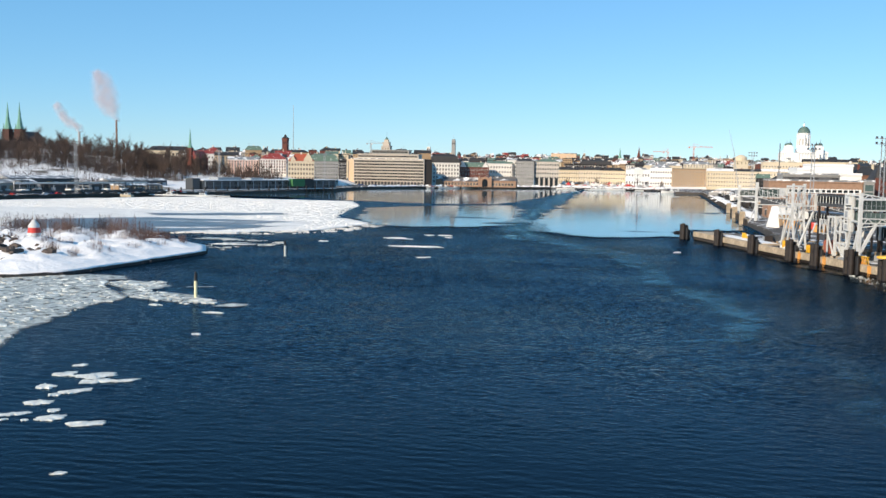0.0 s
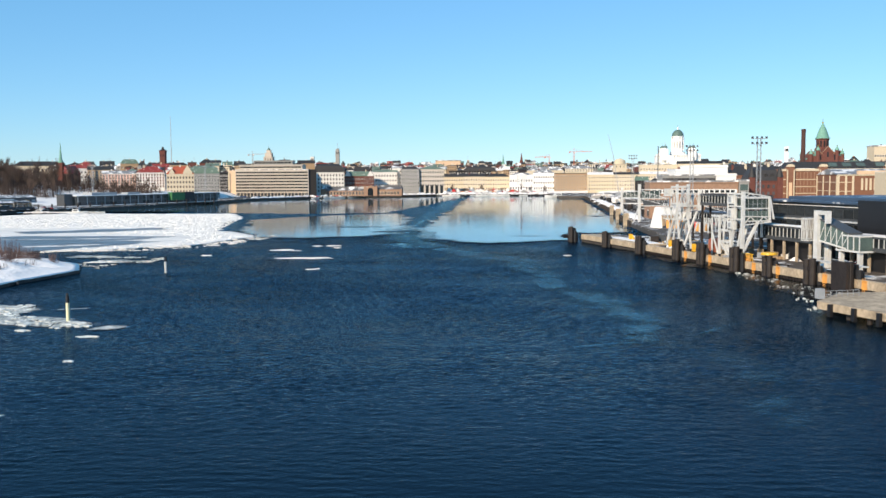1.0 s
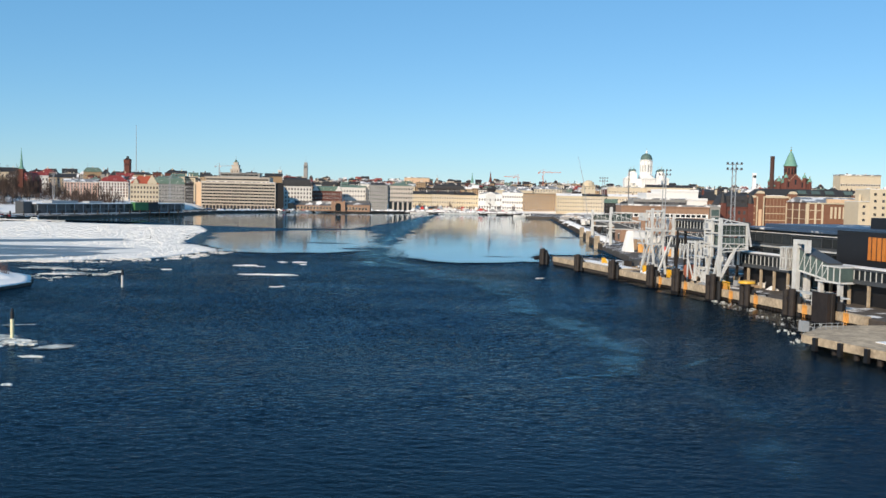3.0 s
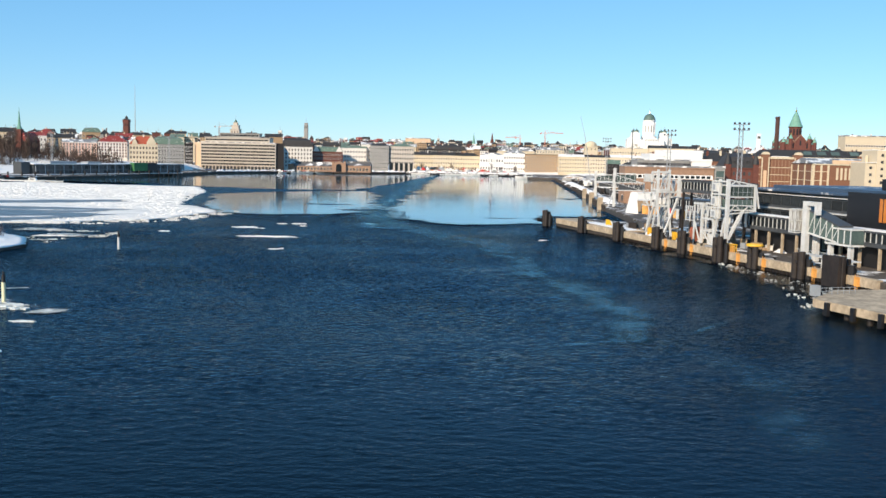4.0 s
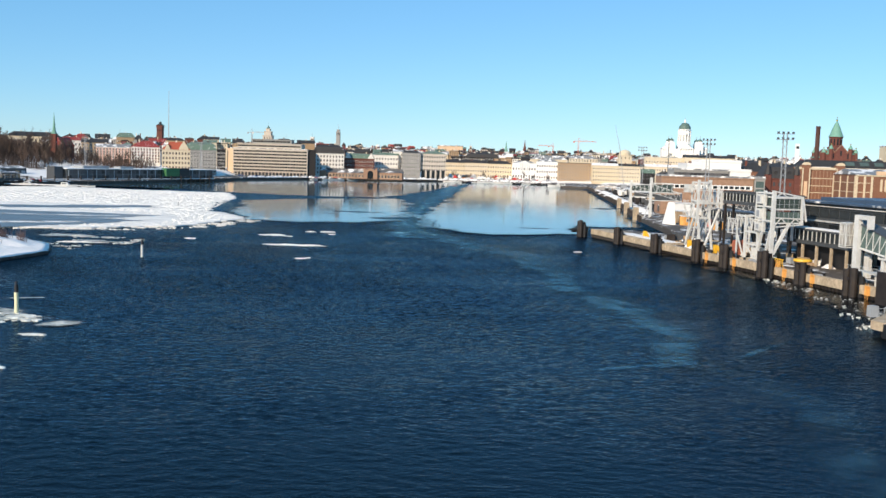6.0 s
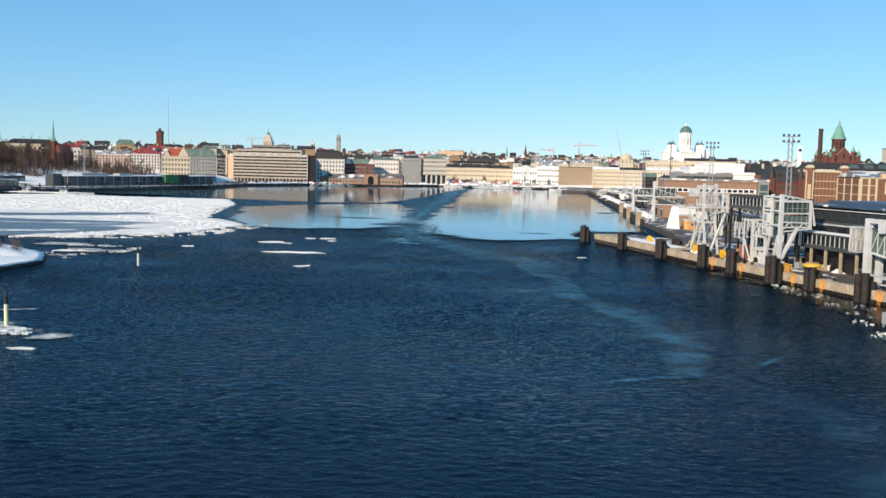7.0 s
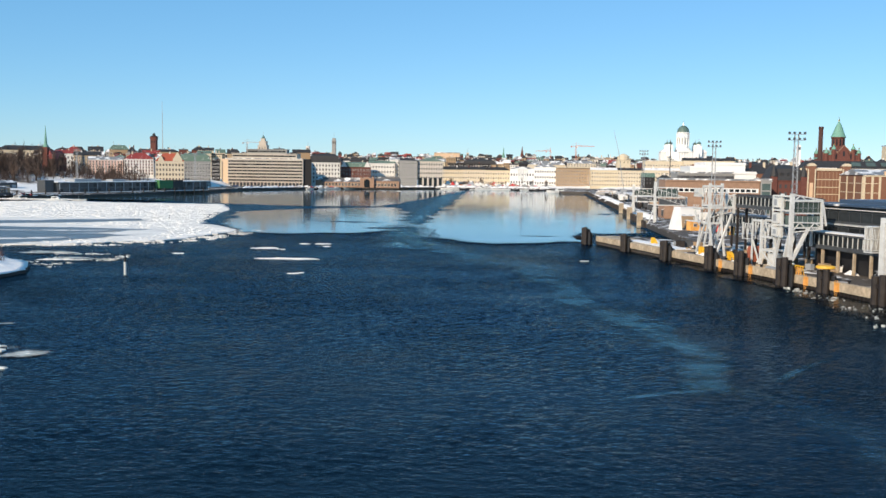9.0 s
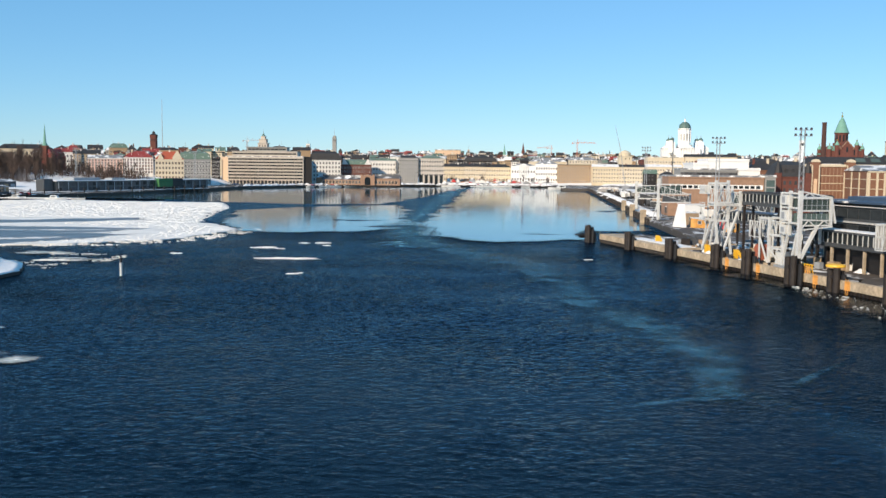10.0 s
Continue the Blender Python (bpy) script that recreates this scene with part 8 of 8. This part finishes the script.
far_bridge(66.3, 440, 17.4, "white boarding bridge with glazed cabin on the far quay")
far_bridge(78, 360, 16, "white boarding bridge frame behind the mooring pier")
far_bridge(68, 520, 15, "small white boarding bridge on the far quay")

# loose things on the deck
TARP = STUCCO["chalk"]
solid("covered_boat", Shape().add([(0, 0, 0), (4.0, 0, 0), (4.0, 4, 0), (0, 4, 0), (1.5, 1.2, 8.5), (3.4, 0.8, 8.5), (3.4, 3, 8.2), (1.5, 2.8, 8.2)], [(3, 2, 1, 0), (4, 5, 6, 7), (0, 1, 5, 4), (1, 2, 6, 5), (2, 3, 7, 6), (3, 0, 4, 7)]), TARP, "tall white tarpaulin-covered load on the quay", "covered load", pose(65.6, 392, DECK, 0, 0, 10))


def cabin(x, y, w, d, h, mat, label, turn=16):
    c = thing("site_cabin", pose(x, y, DECK, 0, 0, turn), label, "cabin")
    part("body", Shape().box(0, w, 0, d, 0, h), mat, c)
    part("roof", Shape().box(-0.2, w + 0.2, -0.2, d + 0.2, h + 0.004, h + 0.25), SNOW_ROOF, c)
    me = window_mesh(1.2, 1.0, WHITE_STEEL)
    for k in range(max(1, int(w / 3))):
        part("window", me, None, c, at=pose(1.5 + 3 * k, -0.003, h * 0.45))


cabin(75, 427, 9, 6, 7.0, STUCCO["chalk"], "white two-storey site cabin on the quay")
cabin(72, 388, 6, 4, 3.4, ORANGE, "orange site cabin with open front")
cabin(72, 405, 5, 5, 4.6, STUCCO["brown"], "brown timber shed on the quay")
cabin(79, 366, 4, 3, 3.0, ORANGE, "orange workshop container on the quay")
cabin(100, 300, 8, 5, 4.0, STUCCO["white"], "white site cabin beside the walkway")


def bus(x, y, turn, mat, label, name="bus", length=11.0):
    c = thing(name, pose(x, y, DECK, 0, 0, turn), label, name)
    part("body", Shape().box(-length / 2, length / 2, -1.25, 1.25, 0.5, 3.1), mat, c)
    part("windows", Shape().box(-length / 2 + 0.5, length / 2 - 0.3, -1.28, 1.28, 1.6, 2.6), GLASS, c)
    for wx in (-length * 0.32, length * 0.32):
        for wy in (-1.15, 1.15):
            part("wheel", Shape().tube((wx, wy - 0.15, 0.5), (wx, wy + 0.15, 0.5), 0.5, n=12), BLACK_PAINT, c)


bus(82, 381, 60, RED_PAINT, "red coach parked behind the gantry")
bus(90, 290, 70, STUCCO["white"], "white van parked under the walkway", "van", 6.0)
for k in range(10):
    p = Q @ Vector((18 + 1.5 * (k % 2), -20 + 9 * k, 0))
    car(p.x, p.y, 106, k % 5)
for k in range(22):
    car(96 + (k % 2) * 6, 420 + 25 * k, 85, rng.randrange(5))
def trailer(x, y, turn, m, label):
    c = thing("trailer", pose(x, y, DECK, 0, 0, turn), label, "trailer", "parked trailers")
    part("body", Shape().box(-6, 6, -1.25, 1.25, 1.2, 3.9), m, c)
    part("chassis", Shape().box(-5.6, 5.4, -0.9, 0.9, 0.7, 1.196).box(-5, -2.4, -1.1, 1.1, 0, 0.7).box(4, 4.4, -0.8, 0.8, 0, 0.7), BLACK_PAINT, c)
    part("roof_snow", Shape().box(-5.9, 5.9, -1.15, 1.15, 3.904, 4.1), SNOW, c)


TRAILERS = ((STUCCO["white"], "white"), (DARK_CLAD, "dark grey"), (STUCCO["grey"], "grey"), (BLACK_PAINT, "black"), (STUCCO["white"], "white"), (RUSTY, "rusty brown"), (STUCCO["brown"], "brown"))
for k in range(48):
    m, nm = TRAILERS[k * 5 % 7]
    u = rng.random()
    trailer(rng.uniform(78, 92) + 10 * u, 420 + 520 * u, rng.choice((84, 88, 176)), m, nm + " box trailer parked on the far quay")
for x, y, r in ((66, 300, 3.4), (56, 282, 2.6), (70, 470, 3), (71, 520, 3.5), (74, 560, 3), (75, 610, 3.5), (77, 660, 3.5), (78, 720, 4), (80, 780, 4), (83, 850, 4)):
    heap(x, y, r * 1.2, r * 0.35, "heap of cleared snow on the quay")

snow_bank = thing("snow_bank", pose(0, 0, DECK), "long bank of ploughed snow along the far quay", "snow bank")
for k in range(34):
    if k % 7 == 5:
        continue
    u, b = k / 33, Shape()
    x, y = 71 + 20 * u, 470 + 470 * u
    w = 2.6 + 1.2 * noise.noise((k * 0.7, 0, 0))
    ring = lambda yy, q: [(-w * q, yy, 0), (-w * 0.7 * q, yy, 0.8 * q), (0, yy, 1.3 * q + 0.3 * noise.noise((yy, k, 0))), (w * 0.8 * q, yy, 0.9 * q), (w * q, yy, 0)]
    rr = [ring(14.0 * j / 5, (0.55, 1, 0.85, 1.05, 0.9, 0.5)[j]) for j in range(6)]
    b.add([p for r in rr for p in r], [(5 * j + i, 5 * j + i + 1, 5 * j + i + 6, 5 * j + i + 5) for j in range(5) for i in range(4)])
    part("snow_mound", b, SNOW, snow_bank, at=pose(x, y, 0, 0, 0, -2.5))

# edge of the far quay: piles, coping and a snowy shed row
fq = thing("far_quay_wall", pose(0, 0, 0), "old concrete quay edge with dark piles and snow", "quay wall", kind="structure")
edge = [(63, 440), (73, 615), (88, 1015)]
for (x0, y0), (x1, y1) in zip(edge, edge[1:]):
    n = int(math.hypot(x1 - x0, y1 - y0) / 9)
    for k in range(n):
        ax, ay = x0 + (x1 - x0) * k / n, y0 + (y1 - y0) * k / n
        part("fender_pile", Shape().box(-0.9, 0.2, -0.5, 0.5, -1, 2.9), RUSTY, fq, at=pose(ax - 0.3, ay, 0, 0, 0, -4))
        part("coping", Shape().box(-0.5, 1.4, 0, 8.6, 1.0, 2.45), CONCRETE, fq, at=pose(ax, ay, 0, 0, 0, -3.2 if y0 < 600 else -2.1))
for k in range(3):
    part("mooring_block", Shape().box(-1.2, 1.2, -1.2, 1.2, -1, 5.8), CONCRETE, fq, at=pose(62.5 + k * 3.3, 455 + 60 * k, 0))
shed = thing("quay_shed", pose(93, 560, DECK, 0, 0, -2.5), "long low dark shed with snowy roof along the quay", "shed")
part("wall", Shape().box(0, 10, 0, 300, 0, 3.2), DARK_CLAD, shed)
part("roof", Shape().box(-0.6, 10.6, -0.6, 300.6, 3.204, 3.6), SNOW_ROOF, shed)
for k in range(40):
    part("door", Shape().box(-0.08, 0.02, 0, 4.5, 0, 2.8), GREY_STEEL, shed, at=pose(-0.01, 2 + 7.4 * k, 0))

# ---------------------------------------------------------------- houses behind the ferry quay
def brick_warehouse():
    """Long brown warehouse: pale corner towers with arched gables, pale bands, a black attic with skylights."""
    x0, y, z1 = 166, 570, 27.0
    ob = thing("warehouse", pose(x0, y, DECK - 0.2), "large brown brick warehouse with pale towers and bands", "building")
    h, w = z1 - DECK + 0.2, 96
    part("wall", Shape().box(0, w, 0, 40, 0, h), WARM_BRICK, ob)
    part("cornice", Shape().box(-0.3, w + 0.3, -0.5, -0.003, h - 1.3, h), STUCCO["cream"], ob)
    for u in (5.8, 24.6, 62, 92):
        tw = part("tower", Shape().box(-2.3, 2.3, -1.2, 3.4, 0, h + 1.2), WARM_BRICK, ob, at=pose(u, 0, 0))
        for a, b in ((-2.25, -1.6), (1.6, 2.25)):
            part("tower_panel", Shape().box(a, b, -1.5, -1.203, 0, h - 0.5), STUCCO["cream"], tw)
        part("tower_panel", Shape().box(-0.9, 0.9, -1.4, -1.203, 0, h - 8), STUCCO["peach"], tw)
        arch = [(2.4 * math.cos(q), h + 1.2 + 1.6 * math.sin(q)) for q in [math.pi * k / 8 for k in range(9)]]
        part("tower_gable", Shape().add([(px, -1.5, pz) for px, pz in arch] + [(px, 0.4, pz) for px, pz in arch], [tuple(range(9))[::-1], tuple(range(9, 18))] + [(k, k + 1, k + 10, k + 9) for k in range(8)]), STUCCO["cream"], tw)
    for z in (h - 14.5, h - 10.6, h - 6.4):
        for u0, u1 in ((0, 3.4), (8.2, 22.2), (27, 59.6), (64.4, 89.6)):
            part("stone_band", Shape().box(u0, u1, -0.25, -0.003, z, z + 0.4), STUCCO["cream"], ob)
    for u0, n in ((9.6, 6), (28.5, 15), (66, 11)):
        for k in range(n):
            part("pilaster", Shape().box(0, 0.35, -0.2, -0.003, 0, h - 2), STUCCO["clay"], ob, at=pose(u0 + 2.0 * k, 0, 0))
    part("attic", Shape().add([(8, 2, h), (94, 2, h), (94, 36, h), (8, 36, h), (11, 8, h + 4.2), (91, 8, h + 4.2), (91, 30, h + 4.2), (11, 30, h + 4.2)], [(0, 1, 5, 4), (1, 2, 6, 5), (2, 3, 7, 6), (3, 0, 4, 7), (4, 5, 6, 7)]), DARK_ROOF, ob)
    for u in (29, 37, 45, 56, 68, 76):
        part("skylight", Shape().add([(0, 3.6, h + 1.2), (5, 3.6, h + 1.2), (5, 6.0, h + 3.2), (0, 6.0, h + 3.2), (0, 3.4, h + 1.5), (5, 3.4, h + 1.5), (5, 5.8, h + 3.5), (0, 5.8, h + 3.5)], [(4, 5, 6, 7), (0, 1, 5, 4), (1, 2, 6, 5), (2, 3, 7, 6), (3, 0, 4, 7)]), PALE_GLASS, ob, at=pose(u, 0, 0))
    part("roof_snow", Shape().box(10, 20, 1, 4, h + 0.004, h + 0.3).box(70, 84, 0.6, 2.4, h + 0.004, h + 0.3), SNOW, ob)

    wx, wy, wz = 184, 526, 23.6
    wing = thing("warehouse", pose(wx, wy, DECK - 0.2), "brown brick warehouse wing with tall pale window bays", "building")
    h, w = wz - DECK + 0.2, 31
    part("wall", Shape().box(0, w, 0, 34, 0, h), WARM_BRICK, wing)
    part("roof", Shape().add([(-0.5, -0.6, h), (w + 0.5, -0.6, h), (w + 0.5, 34, h), (-0.5, 34, h), (-0.5, 17, h + 3.0), (w + 0.5, 17, h + 3.0)], [(3, 2, 1, 0), (0, 1, 5, 4), (2, 3, 4, 5), (1, 2, 5), (3, 0, 4)]), GREY_ROOF, wing)
    part("cornice", Shape().box(-0.3, w + 0.3, -0.4, -0.003, h - 0.7, h - 0.01), STUCCO["cream"], wing)
    part("parapet", Shape().box(10.4, w, -0.5, 1.2, h + 0.004, h + 2.0), STUCCO["peach"], wing)
    for u in (0.5, 4.5, 8.2, 26.5, 30.4):
        part("pilaster", Shape().box(-0.5, 0.5, -0.45, -0.003, 0, h - 0.8), STUCCO["cream"], wing, at=pose(u, 0, 0))
    for k in range(6):
        part("window_bay", Shape().box(-0.55, 0.55, -0.3, -0.003, h - 8.5, h - 2.2), STUCCO["cream"], wing, at=pose(13 + 2.2 * k, 0, 0))
    for z in (h - 4.4, h - 9.2):
        part("stone_band", Shape().box(0.9, 7.8, -0.22, -0.003, z, z + 0.35), STUCCO["cream"], wing)
        part("stone_band", Shape().box(-0.25, -0.003, 0.6, 33.4, z, z + 0.35), STUCCO["cream"], wing)
    for v in (0.6, 11.5, 22.4, 33.2):
        part("pilaster", Shape().box(-0.4, -0.003, -0.5, 0.5, 0, h - 0.8), STUCCO["cream"], wing, at=pose(0, v, 0))


brick_warehouse()


def stepped_house():
    """Cream functionalist house that steps up to a tower."""
    ob = thing("house", pose(193, 480, DECK - 0.2), "cream stepped apartment house behind the terminal", "building")
    for x0, x1, z in ((0, 5.2, 22.5), (5.2, 13.5, 28.6), (13.5, 24, 24.4), (24, 60, 24.0)):
        part("wall", Shape().box(x0, x1, 0 if z < 28 else -0.4, 18, 0, z), STUCCO["cream"], ob)
        part("parapet", Shape().box(x0 + 0.01, x1 - 0.01, -0.5, 18, z + 0.004, z + 0.4), STUCCO["white"], ob)
        for r in range(5):
            for k in range(max(1, int((x1 - x0) / 4))):
                part("window", window_mesh(1.3, 1.3, STUCCO["cream"]), None, ob, at=pose(x0 + 2.6 + 4 * k, -0.002 if z < 28 else -0.402, z - 3.0 - 3.3 * r))
    part("chimney", Shape().box(3, 4.4, 8, 9, 22.9, 26.2), STUCCO["cream"], ob)


stepped_house()
shed_house = house("long low brown brick shed with white window strip", 77, 120, 478, 20.2, "clay", ("flat", 0.7, "GREY"), 0, 0, depth=18, z0=2.0, chimneys=0)
band = part("strip_frame", Shape().box(0.5, 42.5, -0.12, -0.003, 12.6, 14.6), STUCCO["chalk"], shed_house, "white window strip frame")
for k in range(16):
    part("window", Shape().box(-0.95, 0.95, -0.17, -0.123, 12.95, 14.25), GLASS, band, at=pose(2.2 + 2.55 * k, 0, 0))
gs = house("glazed stair tower at the end of the brick shed", 120.3, 125, 477, 20.6, "grey", ("flat", 0.6, "GREY"), 0, 0, depth=12, z0=2.0, chimneys=0)
for k in range(4):
    part("window", Shape().box(0.5, 4.2, -0.08, -0.003, 0, 3.0), PALE_GLASS, gs, at=pose(0, 0, 3.2 + 3.6 * k))
house("grey glazed low office in front of the white block", 90, 118, 520, 23.4, "grey", ("flat", 0.5, "GREY"), 2, 14, (1.7, 1.7), 20, z0=2.0, first=15, chimneys=0, frame_mat=DARK_CLAD)
house("white rendered wing of the low office", 118.3, 129, 520, 23.8, "chalk", ("flat", 0.5, "SNOW"), 0, 0, depth=20, z0=2.0, chimneys=0)
house("white cube-shaped office block", 112, 133.5, 560, 28.6, "chalk", ("flat", 0.8, "SNOW"), 0, 0, depth=30, z0=2.0, chimneys=0)
house("lower white office wing with snowy roof", 104, 111.8, 560, 26.4, "chalk", ("flat", 0.8, "SNOW"), 0, 0, depth=30, z0=2.0, chimneys=1)
ch = house("dark red brick customs house with black mansard roof", 130.5, 146, 496, 20.6, "brick", ("mansard", 7.4, "DARK"), 4, 6, (1.2, 1.8), 20, z0=2.0, dormers=5, frame_mat=BRICK)
for u in (0.8, 14.7):
    tt = part("corner_turret", Shape().box(u - 1.4, u + 1.4, -0.8, 2.0, 0, 20.4), BRICK, ch)
    part("turret_roof", Shape().lathe([(1.9, 20.404), (1.3, 23), (0.15, 26.2)], 8, u, 0.6), DARK_ROOF, tt)
house("dark brick town house behind the customs house", 140, 166, 620, 25.5, "brick", ("mansard", 5, "DARK"), 2, 8, (1.3, 1.8), 20, z0=2.0, first=14, frame_mat=BRICK)
house("brown brick house with black roof behind the shed", 133, 150, 560, 23.5, "warm", ("hip", 5, "DARK"), 2, 6, (1.2, 1.7), 16, z0=2.0, first=13)
brash("brash_ice", [tuple((Q @ Vector((a, b, 0)))[:2]) for a, b in ((-3, 52), (-7, 44), (-10, 30), (-13, 16), (-20, 0), (-26, -14), (-18, -8), (-5, 4), (-2.5, 20), (-2, 40))], 190, 0.08, 0.5, -0.05, "bits of ice drifting along the quay front", 31, 0.15, FLOE)

# working clutter on the ferry quay
def crate(x, y, w, d, h, m, label):
    c = thing("crate", qp(x, y, DECK, rng.uniform(-20, 20)), label, "crate", "quay crates")
    part("body", Shape().box(-w / 2, w / 2, -d / 2, d / 2, 0.12, h), m, c)
    for k in (-1, 0, 1):
        part("skid", Shape().box(k * w * 0.4 - 0.08, k * w * 0.4 + 0.08, -d / 2, d / 2, 0, 0.118), BARK, c)


def drum(x, y, m, label):
    c = thing("oil_drum", qp(x, y, DECK), label, "drum", "oil drums")
    part("body", Shape().lathe([(0.3, 0), (0.3, 0.28), (0.32, 0.3), (0.3, 0.32), (0.3, 0.6), (0.32, 0.62), (0.3, 0.64), (0.3, 0.9)], 12), m, c)


def deck_bollard(x, y):
    c = thing("bollard", qp(x, y, DECK), "black iron mooring bollard on the quay edge", "bollard", "mooring bollards")
    part("stem", Shape().lathe([(0.35, 0), (0.22, 0.15), (0.22, 0.5)], 12), BLACK_PAINT, c)
    part("head", Shape().lathe([(0.36, 0.5), (0.4, 0.62), (0.3, 0.74)], 12), BLACK_PAINT, c)


HEAPS = ((STUCCO["brown"], "brown"), (GREY_STEEL, "grey"), (DARK_CLAD, "black"), (STUCCO["white"], "white"), (CONCRETE, "pale"), (RUSTY, "rusty"), (STUCCO["ochre"], "ochre"))
for k in range(46):
    m, nm = HEAPS[k % 7]
    crate(rng.uniform(5, 20), rng.uniform(56, 128), rng.uniform(1, 2.6), rng.uniform(0.8, 2.0), rng.uniform(0.7, 2.3), m, nm + " weathered crate stacked on the quay")
for k in range(18):
    m, nm = HEAPS[(k * 3) % 7]
    drum(rng.uniform(4, 16), rng.uniform(58, 120), m, nm + " steel drum on the quay")
for k in range(12):
    deck_bollard(1.6, 12 + 8 * k)
for k in range(16):
    p = Q @ Vector((rng.uniform(2.5, 18), rng.uniform(20, 150), 0))
    heap(p.x, p.y, rng.uniform(1.2, 3.2), rng.uniform(0.4, 1.2), "dirty heap of cleared snow on the quay")
